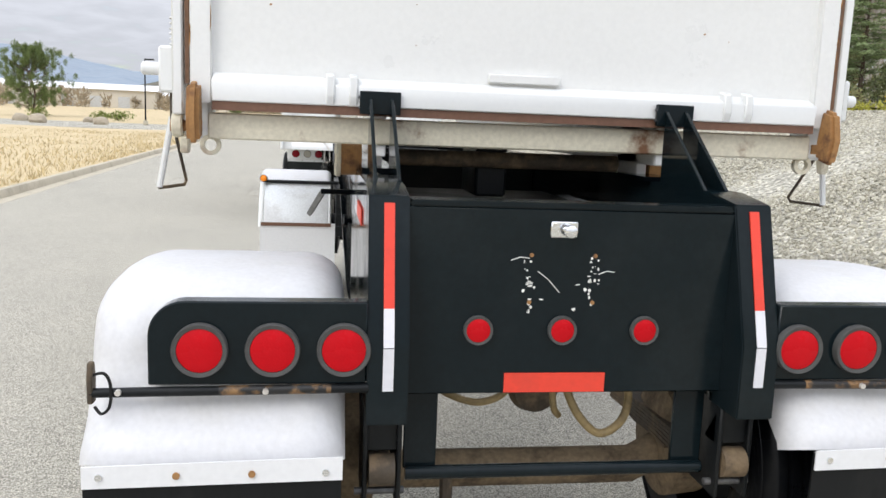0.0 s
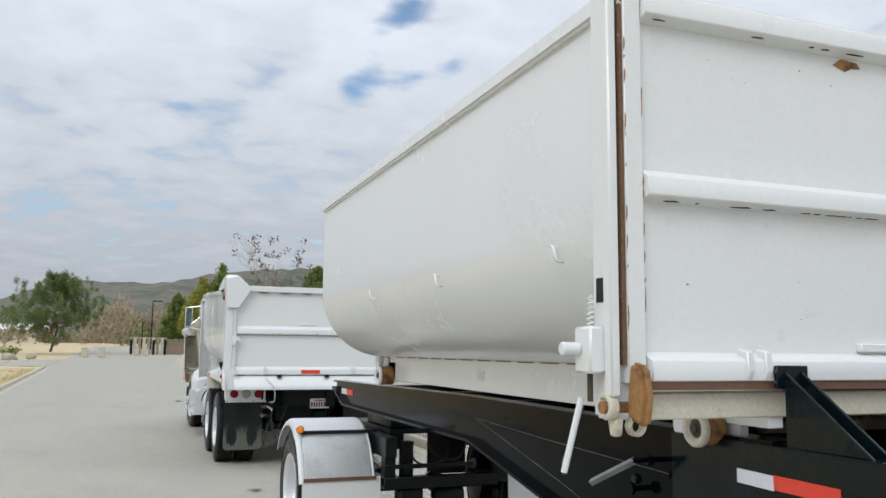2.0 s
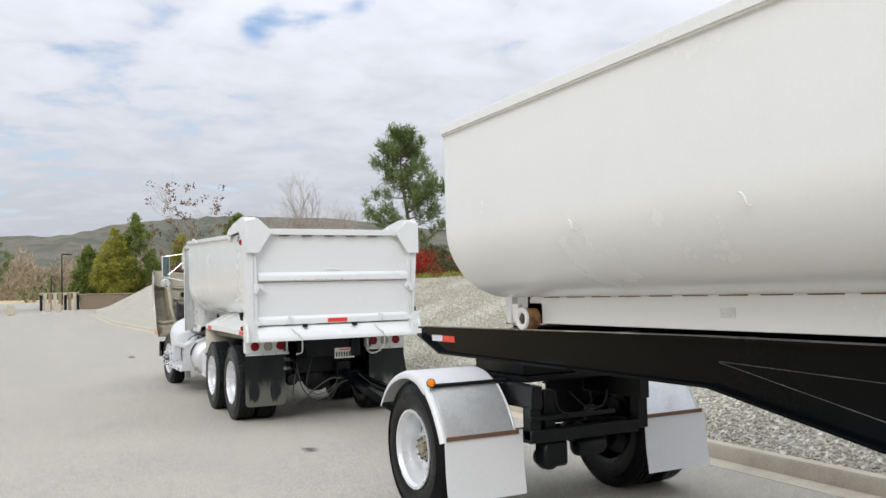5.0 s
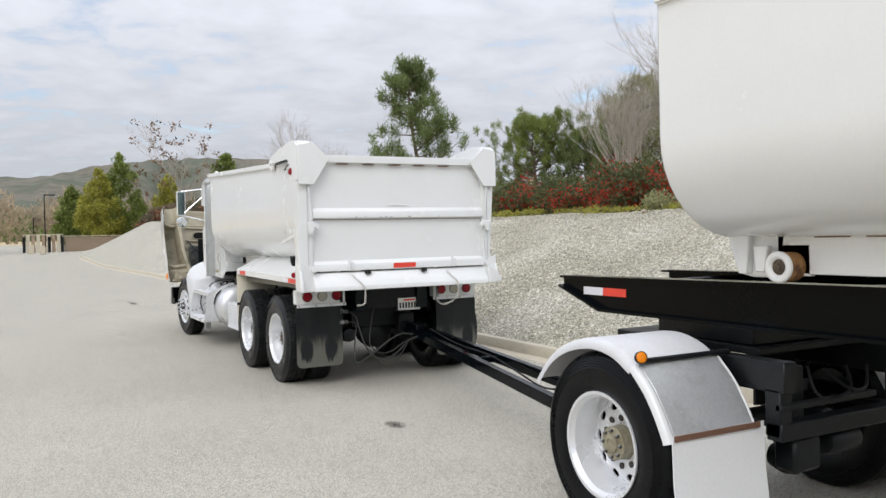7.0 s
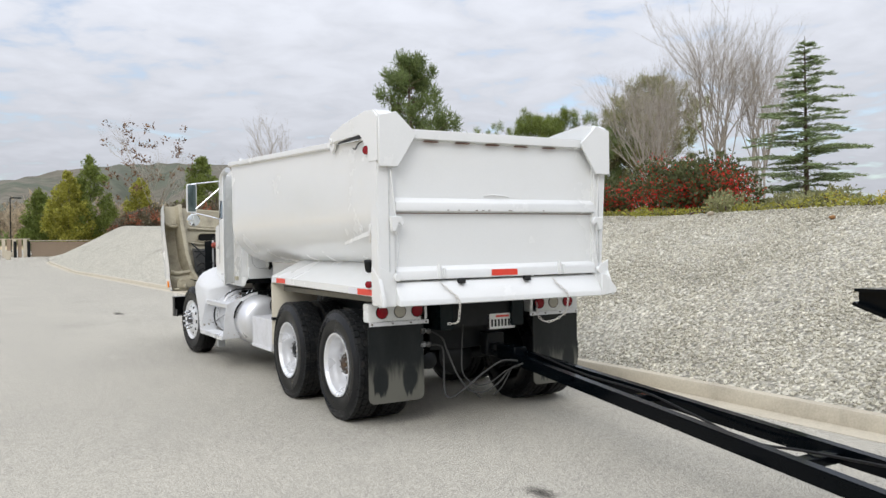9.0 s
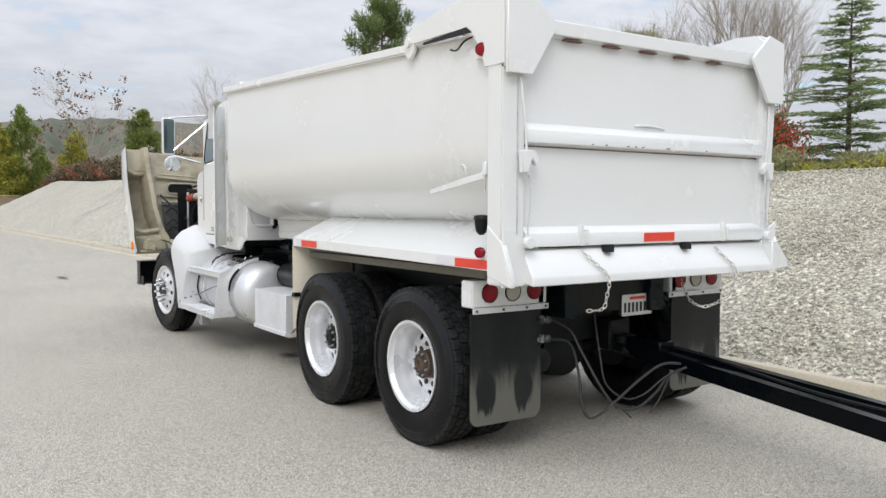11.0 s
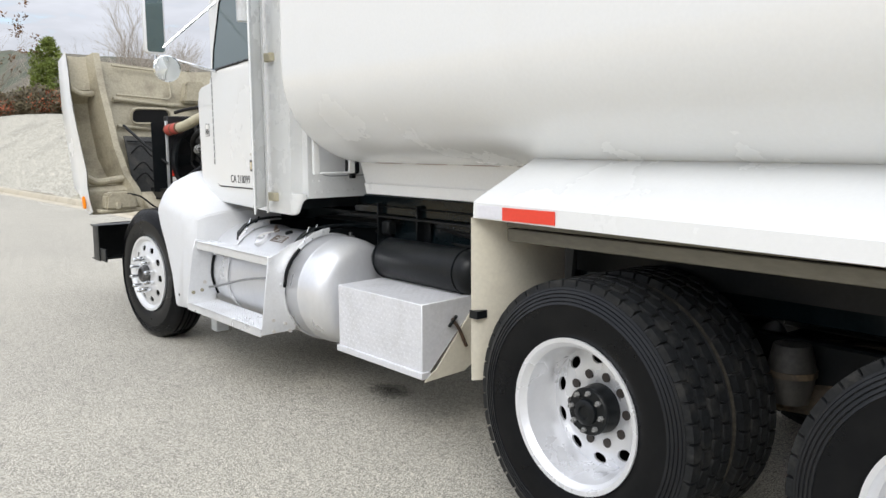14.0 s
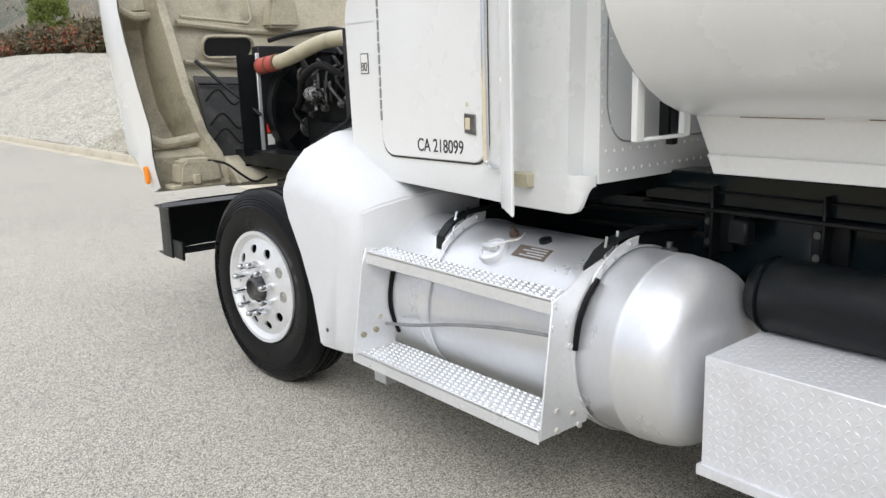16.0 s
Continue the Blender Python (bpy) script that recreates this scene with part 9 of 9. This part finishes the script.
def pine(name, at, height, width, seed, label, mat="pine", dens=1.0, group="pines", trunk=0.16):
    """A loose pine: limbs rising from a trunk, each with tufts of long needles."""
    t = plant(name, at, label, "tree", group)
    rng = random.Random(seed)
    bm = bmesh.new()
    base = Vector(at)
    top = base + Vector((rng.uniform(-0.1, 0.1) * width, 0, height))
    line = spline([base, base.lerp(top, 0.35) + Vector((0.04 * width, 0.02 * width, 0)), base.lerp(top, 0.7) - Vector((0.04 * width, 0, 0)), top])
    tube(bm, line, height * 0.018, 8, height * 0.003)
    tufts = []
    for k in range(int(46 * dens)):
        f = rng.uniform(trunk, 0.98)
        p = base.lerp(top, f)
        reach = width * 0.5 * min(1.0, (1.05 - f) * 1.9 + 0.06) * rng.uniform(0.55, 1.15)
        a = rng.uniform(0, 2 * math.pi)
        e = p + Vector((math.cos(a) * reach, math.sin(a) * reach, reach * rng.uniform(0.15, 0.75)))
        m = p.lerp(e, 0.5) - Vector((0, 0, reach * 0.08))
        tube(bm, [p, m, e], height * 0.005, 5, height * 0.0012)
        for q in (0.45, 0.7, 0.9, 1.04):
            c = p.lerp(e, q) + Vector((rng.gauss(0, 0.1), rng.gauss(0, 0.1), rng.gauss(0, 0.08))) * reach
            r = height * rng.uniform(0.022, 0.045)
            tufts.append((c.x, c.y, c.z, r, r, r * 1.5))
    part("trunk", bm, M["bark"], t)
    per = 75 / (height * 0.034) ** 2
    part("crown", leaf_cloud("crown", tufts, per, height * 0.0045, M[mat], seed, long=6.0, up=0.9, hollow=0.05), None, t)
    return t


def fir(name, at, height, width, seed, label, group="firs"):
    """A layered fir: long drooping branches with hanging side sprays of short needles."""
    t = plant(name, at, label, "tree", group)
    rng = random.Random(seed)
    g = np.random.default_rng(seed)
    bm = bmesh.new()
    base = Vector(at)
    tube(bm, [base, base + Vector((0.02, 0.01, height * 0.5)), base + Vector((0, 0, height))], height * 0.016, 8, 0.006)
    P, U, N = [], [], []
    levels = int(height / 0.15)
    for i in range(levels):
        f = 0.02 + 0.96 * i / levels
        reach = width * 0.5 * (1 - f) ** 0.9 + 0.05
        for k in range(6):
            a = rng.uniform(0, 2 * math.pi)
            L = reach * rng.uniform(0.55, 1.25)
            p = base + Vector((0, 0, height * (f + rng.uniform(-0.01, 0.01))))
            d = Vector((math.cos(a), math.sin(a), 0))
            rise = rng.uniform(0.02, 0.22)
            line = [p, p + d * L * 0.5 + Vector((0, 0, rise * 0.6 * L)), p + d * L + Vector((0, 0, rise * 0.5 * L - 0.02))]
            tube(bm, line, 0.010, 3, 0.003)
            s = Vector((-d.y, d.x, 0))
            for q in np.linspace(0.12, 1.06, max(6, int(L / 0.04))):
                c = line[0].lerp(line[1], q * 2) if q < 0.5 else line[1].lerp(line[2], q * 2 - 1)
                for sd in (-1, 1):
                    wd = 0.24 * L * (1.12 - q) * rng.uniform(0.4, 1.0) + 0.01
                    for e in (0.1, 0.5, 0.95):
                        P.append(c + s * sd * wd * e + d * wd * e * 0.6 + Vector((0, 0, -0.10 * wd * e + rng.gauss(0, 0.012))))
                        U.append(d * 0.8 + s * sd * 0.8 + Vector((0, 0, rng.uniform(-0.25, 0.5))))
                        N.append(Vector((rng.gauss(0, 0.6), rng.gauss(0, 0.6), 1)))
    part("trunk", bm, M["bark"], t)
    P, U, N = np.array(P), unit(np.array(U)), unit(np.array(N))
    w = 0.020 + 0.018 * g.random(len(P))
    part("crown", quads_mesh("crown", P, N, U, w, w * 3.6, M["fir"]), None, t)
    return t


def shrub(name, at, rx, ry, rz, seed, label, mat, size, per, berries=0, berry_mat="berry", group="", category="shrub", n=9):
    t = plant(name, at, label, category, group)
    rng = random.Random(seed)
    blobs = []
    for k in range(n):
        a, f = rng.uniform(0, 2 * math.pi), rng.uniform(0.1, 0.75)
        s = rng.uniform(0.35, 0.6)
        blobs.append((at[0] + math.cos(a) * rx * f, at[1] + math.sin(a) * ry * f, at[2] + rz * rng.uniform(0.35, 0.72), rx * s, ry * s, rz * s * 0.8))
    bm = bmesh.new()
    for k in range(6):
        a = rng.uniform(0, 2 * math.pi)
        tube(bm, [Vector(at) - Vector((0, 0, 0.1)), Vector(at) + Vector((math.cos(a) * rx * 0.3, math.sin(a) * ry * 0.3, rz * 0.4)), Vector(at) + Vector((math.cos(a) * rx * 0.5, math.sin(a) * ry * 0.5, rz * 0.7))], 0.02, 4, 0.006)
    part("stems", bm, M["bark"], t)
    part("crown", leaf_cloud("crown", blobs, per, size, M[mat], seed), None, t)
    if berries:
        bl = []
        for k in range(berries // 2):
            b = rng.choice(blobs)
            d = Vector((-abs(rng.gauss(0.8, 0.5)), -rng.gauss(0.5, 0.8), rng.gauss(-0.2, 0.5))).normalized()
            r = rng.uniform(0.16, 0.42) * rz
            bl.append((b[0] + d.x * b[3], b[1] + d.y * b[4], b[2] + d.z * b[5], r * 1.3, r * 1.3, r * 0.8))
        part("berry_cluster", leaf_cloud("berry_cluster", bl, 2.6 / (size * size), size * 0.62, M[berry_mat], seed + 3, long=1.0, hollow=0.2), None, t)["kind"] = "stuff"
    return t


def top_at(x, y):
    return bank_z(x, y) + 0.03


# on the bank
pine("pine_tree", (13.2, 38.0, 2.4), 7.3, 3.9, 21, "tall loose pine with upswept green needles")
pine("pine_tree", (19.0, 37.3, 2.5), 5.0, 5.0, 22, "bushy bright green pine behind the shrubs", "leaf", 2.6, trunk=0.05)
pine("pine_tree", (21.7, 36.3, 2.5), 4.4, 5.4, 23, "bushy dark green pine behind the shrubs", "pine", 2.6, trunk=0.05)
for k, (x, y, h) in enumerate(((14.3, 24.8, 4.7), (15.4, 23.4, 6.2), (16.2, 22.6, 5.6), (15.3, 26.0, 4.8))):
    bare_tree("bare_tree", (x, y, 2.4), h, 60 + k, "leafless grey-brown tree with many thin upright twigs", stems=6, spread=0.34, depth=5, r0=0.007, width=1.2)
pine("pine_tree", (24.0, 35.0, 2.6), 6.6, 5.2, 27, "olive-green tree behind the bare trees", "olive_leaf", 2.2, trunk=0.1)
fir("fir_tree", (13.3, 18.95, 2.2), 4.2, 3.4, 31, "blue-green layered fir on the planted bank")
for k, (x, y, rx, ry, rz, b) in enumerate(((9.9, 24.3, 1.2, 1.5, 1.05, 40), (10.0, 22.0, 1.2, 1.4, 1.05, 40), (10.4, 19.6, 1.5, 1.4, 1.35, 48), (10.2, 26.8, 1.3, 1.6, 1.0, 30), (11.2, 14.2, 1.0, 1.2, 1.0, 8), (10.4, 29.6, 1.2, 1.3, 1.3, 50))):
    shrub("berry_shrub", (x, y, top_at(x, y) - 0.15), rx, ry, rz, 80 + k, "dense dark shrub with bright red berries", "dark_leaf", 0.055, 1500, b, group="berry shrubs", n=14)
for k, (x, y, s) in enumerate(((9.0, 17.6, 0.55), (9.3, 15.6, 0.5), (9.0, 13.6, 0.6), (9.6, 12.4, 0.55), (9.5, 16.6, 0.45), (9.2, 10.8, 0.6), (9.6, 9.2, 0.6), (9.3, 7.2, 0.6), (9.4, 5.0, 0.7))):
    shrub("flower_bush", (x, y, top_at(x, y) - 0.05), s, s, s * 0.85, 120 + k, "low olive bush with yellow flowers", "olive_leaf", 0.045, 1500, 16 if k not in (0, 4) else 0, "flower", group="low bushes")
for k in range(36):
    y = 8.5 + (k // 2) * 1.25
    x = kerb_right(y) + 5.75 + 0.15 * math.sin(k * 2.3) + 0.6 * (k % 2)
    shrub("ground_cover", (x, y, top_at(x, y) - 0.08), 0.55, 0.85, 0.24, 150 + k, "low trailing green and rust ground cover", "olive_leaf" if k % 2 else "yellow_leaf", 0.035, 2600, group="ground cover", n=6)
for k, (x, y, s) in enumerate(((8.35, 17.4, 0.07), (7.9, 14.6, 0.05), (9.2, 12.5, 0.12))):
    bm = bmesh.new()
    bmesh.ops.create_icosphere(bm, subdivisions=2, radius=s)
    for v in bm.verts:
        v.co *= 1 + 0.25 * noise.noise(v.co * 4 / s + Vector((k, 0, 0)))
        v.co.z *= 0.65
    solid("boulder", bm, M["rust"] if k == 1 else M["boulder"], "rounded tan boulder on the bank", "rock", "", "boulders", m=Matrix.Translation((x, y, top_at(x, y) + s * 0.2)))

# further along the road
# the second tree's yellow-green stands for the lit left side of the third
for k, (b, d, h, w, mt) in enumerate(((3.05, 123, 8.4, 6.0, "leaf"), (4.6, 118, 10.4, 7.6, "yellow_leaf"), (5.85, 120, 12.6, 8.6, "leaf"), (8.75, 118, 9.8, 6.2, "yellow_leaf"), (12.3, 105, 11.5, 8.2, "leaf"))):
    x, y = -2.8 + math.sin(radians(b)) * d, 0.7 + math.cos(radians(b)) * d
    t = plant("street_tree", (x, y, rise_of(y)), "leafy green tree with a slim trunk behind the wall", "tree", "trees by the wall")
    rng = random.Random(200 + k)
    bm = tube(bmesh.new(), [(x, y, rise_of(y)), (x, y, rise_of(y) + h * 0.3), (x + 0.1, y, rise_of(y) + h * 0.8)], 0.14, 8, 0.03)
    part("trunk", bm, M["bark"], t)
    blobs = []
    for i in range(150):
        f = rng.uniform(0.2, 1.0)
        rad = w * 0.5 * min(1.0, 1.25 * max(0.0, 1.0 - f) ** 0.62, 0.35 + (f - 0.1) * 4) * rng.uniform(0.35, 0.92)
        a = rng.uniform(0, 2 * math.pi)
        s = rng.uniform(0.45, 0.8) * (0.6 + 0.5 * (1 - f))
        blobs.append((x + math.cos(a) * rad, y + math.sin(a) * rad, rise_of(y) + h * f - 0.3, s, s, s * 1.2))
    part("crown", leaf_cloud("crown", blobs, 240, 0.17, M[mt], 210 + k), None, t)
for b, d, h, sd, lv, sp in ((9.2, 108, 16.0, 301, 60, 0.55), (16.7, 106, 15.0, 302, 0, 0.5), (18.6, 110, 14.0, 303, 0, 0.5), (13.5, 118, 9.0, 304, 20, 0.6), (11.3, 112, 10.0, 305, 0, 0.6)):
    x, y = -2.8 + math.sin(radians(b)) * d, 0.7 + math.cos(radians(b)) * d
    bare_tree("bare_tree", (x, y, rise_of(y)), h, sd, "tall leafless tree with a few dead leaves", 1 if lv else 4, sp, 5, leaves=lv, r0=0.008 if lv else 0.011)
for k in range(20):
    y = 46 + k * 2.7
    x = kerb_right(y) + 6.9 + 0.2 * math.sin(k * 1.7)
    shrub("hedge_shrub", (x, y, top_at(x, y) - 0.1), 1.1, 1.5, 1.45 + 0.15 * math.sin(k * 2.1), 330 + k, "clipped dark maroon hedge shrub with rust-red tops", "hedge_leaf", 0.10, 620, 22 if k % 4 in (1, 2) else 5, "hedge_red", group="maroon hedge", n=15)
pine("pine_tree", (-11.6, 113, 1.1), 9.2, 10.5, 24, "broad dark green pine across the side street", "pine", 2.8, trunk=0.05)
pine("pine_tree", (-36.0, 110, 1.0), 8.0, 8.5, 25, "broad dark green pine across the side street", "pine", 2.6, trunk=0.05)
pine("pine_tree", (-27.0, 190, 2.2), 7.5, 7.0, 26, "distant dark green pine", "pine", 1.0, trunk=0.05)

# wall and sliding gate at the end of the bank
wl = thing("block_wall", (12, 116, 1.0), "tan block wall with a pale cap", "wall", kind="structure")
W0, W1 = Vector((2.0, 112.6)), Vector((14.5, 117.5))
dv = (W1 - W0).normalized()
n_blocks, courses = 33, 9
blk = boxm(-0.195, 0.195, -0.1, 0.1, -0.092, 0.092)
blk_me = mesh_of("block", blk, M["wall_block"], bevel=0.006)
rot = Matrix.Rotation(math.atan2(dv.y, dv.x), 4, "Z")
for i in range(n_blocks):
    for j in range(courses):
        q = W0 + dv * (0.4 * (i + (0.5 if j % 2 else 0)) + 0.2)
        part("block", blk_me, None, wl, m=Matrix.Translation((q.x, q.y, rise_of(115) + 0.1 + j * 0.19)) @ rot)
c0 = W0 + dv * 6.7
part("wall_cap", boxm(-6.75, 6.75, -0.14, 0.14, 0, 0.09), M["wall_cap"], wl, m=Matrix.Translation((c0.x, c0.y, rise_of(115) + 1.82)) @ rot)
gt = thing("gate_posts", (-0.4, 112.5, 0.9), "row of pale gate boards between dark posts", "gate")
for i in range(7):
    part("gate_board", boxm(-2.0 + i * 0.55, -1.62 + i * 0.55, 112.4, 112.5, 0.85, 2.95), M["wall_block"] if i % 2 else M["wall_cap"], gt, bevel=0.01)
for x in (-2.4, 0.3, 1.7):
    part("gate_post", boxm(x, x + 0.32, 112.2, 112.4, 0.85, 2.7), M["black_matt"], gt, bevel=0.01)
part("gate_rail", boxm(-2.4, 2.0, 112.45, 112.55, 2.92, 3.02), M["wall_cap"], gt)


def lamp_post(x, y, h, arm):
    t = thing("street_lamp", (x, y, rise_of(y)), "dark street lamp post with a flat arm", "street lamp", "street lamps")
    z = rise_of(y)
    part("pole", cylm((x, y, z), (x, y, z + h), 0.09, 10, 0.06), M["black_matt"], t)
    part("base", boxm(x - 0.2, x + 0.2, y - 0.2, y + 0.2, z, z + 0.5), M["concrete"], t, bevel=0.03)
    part("lamp_head", boxm(min(x, x + arm), max(x, x + arm), y - 0.18, y + 0.18, z + h - 0.04, z + h + 0.10), M["black_matt"], t, bevel=0.02)


lamp_post(-17.9, 88, 6.6, 0.9)
lamp_post(0.2, 117, 7.0, 1.2)
lamp_post(-0.9, 125, 4.2, 0.3)
for x, y, w, h in ((-1.6, 108, 0.6, 1.0), (-0.5, 105, 0.5, 0.9), (-7.0, 100, 0.7, 1.0), (-5.2, 99, 0.7, 1.0)):
    t = thing("utility_box", (x, y, rise_of(y)), "pale metal utility box on the verge", "utility box", "utility boxes")
    part("body", boxm(x - w / 2, x + w / 2, y - 0.3, y + 0.3, rise_of(y), rise_of(y) + h), M["wall_cap"], t, bevel=0.04)
    part("lid", boxm(x - w / 2 - 0.03, x + w / 2 + 0.03, y - 0.33, y + 0.33, rise_of(y) + h, rise_of(y) + h + 0.06), M["wall_cap"], t, bevel=0.02)
for k, (x, y, s) in enumerate(((-27, 84, 0.9), (-21.5, 85, 0.8), (-13.2, 90, 0.7), (-30, 88, 0.8), (-11.8, 95, 0.5), (-24, 90, 0.6))):
    bm = bmesh.new()
    bmesh.ops.create_icosphere(bm, subdivisions=2, radius=s)
    for v in bm.verts:
        v.co *= 1 + 0.25 * noise.noise(v.co * 1.6 + Vector((k * 3, 0, 0)))
        v.co.z *= 0.7
    solid("boulder", bm, M["boulder"], "large tan boulder beside the side street", "rock", "", "boulders", m=Matrix.Translation((x, y, rise_of(y) + s * 0.3)))
for k in (1, 4, 5, 9):
    x, y = -34 + k * 2.2, 99 + 0.4 * math.sin(k)
    shrub("hedge_shrub", (x, y, rise_of(y)), 1.5, 0.9, 1.1, 400 + k, "low clipped green hedge", "leaf", 0.12, 240, group="hedge", n=6)
# buildings beyond
for x, y, w, d, h, ang in ((-62, 205, 46, 18, 4.5, 0.1), (-34, 240, 22, 12, 4.0, -0.1), (-100, 230, 40, 20, 5.5, 0.0)):
    t = thing("warehouse", (x, y, 3.0), "long low pale warehouse with a white roof", "building", "warehouses")
    m = Matrix.Translation((x, y, 2.0)) @ Matrix.Rotation(ang, 4, "Z")
    part("wall", boxm(-w / 2, w / 2, -d / 2, d / 2, 0, h), M["building"], t, m=m)
    part("roof", prism(bmesh.new(), [(-d / 2 - 0.6, h), (0, h + 1.6), (d / 2 + 0.6, h)], "x", -w / 2 - 0.6, w / 2 + 0.6), M["roof_white"], t, m=m)
    for k in range(int(w / 6)):
        part("door", boxm(-w / 2 + 2 + k * 6, -w / 2 + 4.5 + k * 6, -d / 2 - 0.06, -d / 2 - 0.01, 0, 3.0), M["galv"], t, m=m)

# far brush and woods below the hills
g = np.random.default_rng(9)
for nm, mt, cnt, lab in (("winter_woods", "scrub", 420, "brown leafless woods at the foot of the hills"), ("green_woods", "pine", 46, "dark green trees among the winter woods")):
    bl = []
    for k in range(cnt):
        b, d = g.uniform(-24, 30), g.uniform(170, 350)
        hh = g.uniform(3.0, 6.5) * (1.0 if b > -3 else 0.4) * (1.0 if mt == "scrub" else 0.7)
        x, y = math.sin(math.radians(b)) * d, math.cos(math.radians(b)) * d
        bl.append((x, y, 2.2 + hh * 0.8, hh * 0.8, hh * 0.8, hh))
    solid(nm, leaf_cloud(nm, bl, 22, 0.45, M[mt], 77, long=2.2, up=1.2, hollow=0.2), None, lab, "woods", "stuff")

# hills
def ridge(name, bearings, elevs, d0, d1, mat, label, rough, seed, base=2.0):
    bm = bmesh.new()
    rows = []
    bs = np.arange(bearings[0], bearings[-1] + 0.01, 0.6)
    for j in range(21):
        f = j / 20
        d = d0 + (d1 - d0) * f
        row = []
        for b in bs:
            e = np.interp(b, bearings, elevs)
            top = 1.7 + d1 * math.tan(math.radians(e))
            shape = f ** 1.25
            relief = rough * (noise.noise(Vector((b * 0.35, f * 3.0, seed))) * math.sin(f * math.pi) * 1.6 + 0.25 * noise.noise(Vector((b * 1.7, f * 5, seed))))
            row.append(bm.verts.new((math.sin(math.radians(b)) * d, math.cos(math.radians(b)) * d, base + (top - base) * shape + relief * (top - base))))
        rows.append(row)
    for a, b in zip(rows, rows[1:]):
        for i in range(len(bs) - 1):
            bm.faces.new((a[i], a[i + 1], b[i + 1], b[i]))
    solid(name, bm, M[mat], label, "hills")


ridge("hills", [-70, -40, -14, -9, -5.5, -3.7, 0, 1.7, 4.3, 7, 9.6, 12.2, 19, 30, 40, 50, 80], [1.0, 1.0, 1.2, 2.5, 3.9, 4.25, 4.2, 4.3, 4.95, 5.3, 5.5, 5.6, 5.4, 4.0, 2.0, 1.2, 1.0], 320, 800, "hill", "brown and green scrub hills", 0.16, 5)
# far ridge: only its blue colour makes the haze
ridge("hills_far", [-80, -40, -25, -19, -12, -8, -2, 10], [2.5, 3.2, 3.9, 3.8, 2.6, 2.9, 2.2, 1.5], 1500, 2600, "far_hill", "distant hills coloured in haze blue", 0.08, 8)

# loose marks on the road
for x, y, rx, ry in ((0.05, 17.55, 0.17, 0.24), (-0.337, 11.12, 0.12, 0.22), (-0.4, 29.2, 0.16, 0.7)):
    disc = prism(bmesh.new(), [(math.cos(q * math.pi / 16), math.sin(q * math.pi / 16)) for q in range(32)], "z", 0.0, 0.002)
    solid("oil_stain", disc, M["oil"], "soft dark oil stain on the asphalt", "stain", "structure", m=Matrix.Translation((x, y, 0.0008)) @ Matrix.Diagonal((rx, ry, 1.0, 1.0)))

# crushed stone on the bank: the part that the camera passes
g = np.random.default_rng(3)
N_ST = 150000
yy_ = 1.0 + 36.0 * g.random(N_ST) ** 1.1
dd_ = 6.0 * g.random(N_ST)
kx_ = np.array([kerb_right(v) for v in yy_]) + 0.2 + dd_
zz_ = np.array([bank_z(a, b) for a, b in zip(kx_, yy_)])
sz = 0.010 + 0.017 * g.random(N_ST) ** 2
octa = np.array([(1, 0, 0), (0, 1, 0), (-1, 0, 0), (0, -1, 0), (0, 0, 1), (0, 0, -1)], float)
tri = np.array([(0, 1, 4), (1, 2, 4), (2, 3, 4), (3, 0, 4), (1, 0, 5), (2, 1, 5), (3, 2, 5), (0, 3, 5)])
verts = octa[None] * sz[:, None, None] * (0.6 + 0.8 * g.random((N_ST, 6, 3)))
ang = g.random(N_ST) * 6.283
ca, sa = np.cos(ang)[:, None], np.sin(ang)[:, None]
tilt = g.normal(size=(N_ST, 1)) * 0.7
vx, vy, vz = verts[..., 0], verts[..., 1], verts[..., 2]
vx, vz = vx * np.cos(tilt) - vz * np.sin(tilt), vx * np.sin(tilt) + vz * np.cos(tilt)
verts = np.stack([vx * ca - vy * sa, vx * sa + vy * ca, vz], -1) + np.stack([kx_, yy_, zz_ + sz * 0.3], -1)[:, None]
me = bpy.data.meshes.new("gravel")
me.from_pydata(verts.reshape(-1, 3).tolist(), [], (tri[None] + 6 * np.arange(N_ST)[:, None, None]).reshape(-1, 3).tolist())
me.materials.append(M["stone"])
solid("gravel", me, None, "loose pale crushed stones covering the bank", "gravel", "stuff")

# dry grass tufts along the left field
N_G = 9000
yg = 4 + 60 * g.random(N_G)
xg = np.array([kerb_left(v) for v in yg]) - 0.25 - 14 * g.random(N_G) ** 1.6
pts = np.stack([xg, yg, np.full(N_G, 0.15)], -1)
ups = unit(np.stack([g.normal(size=N_G) * 0.5, g.normal(size=N_G) * 0.5, np.ones(N_G)], -1))
nr = unit(g.normal(size=(N_G, 3)) + np.array([0, -1, 0]))
w = 0.02 + 0.03 * g.random(N_G)
solid("dry_tufts", quads_mesh("dry_tufts", pts, nr, ups, w, w * 4, M["straw"]), None, "short tufts of dry straw-coloured grass", "grass", "stuff")
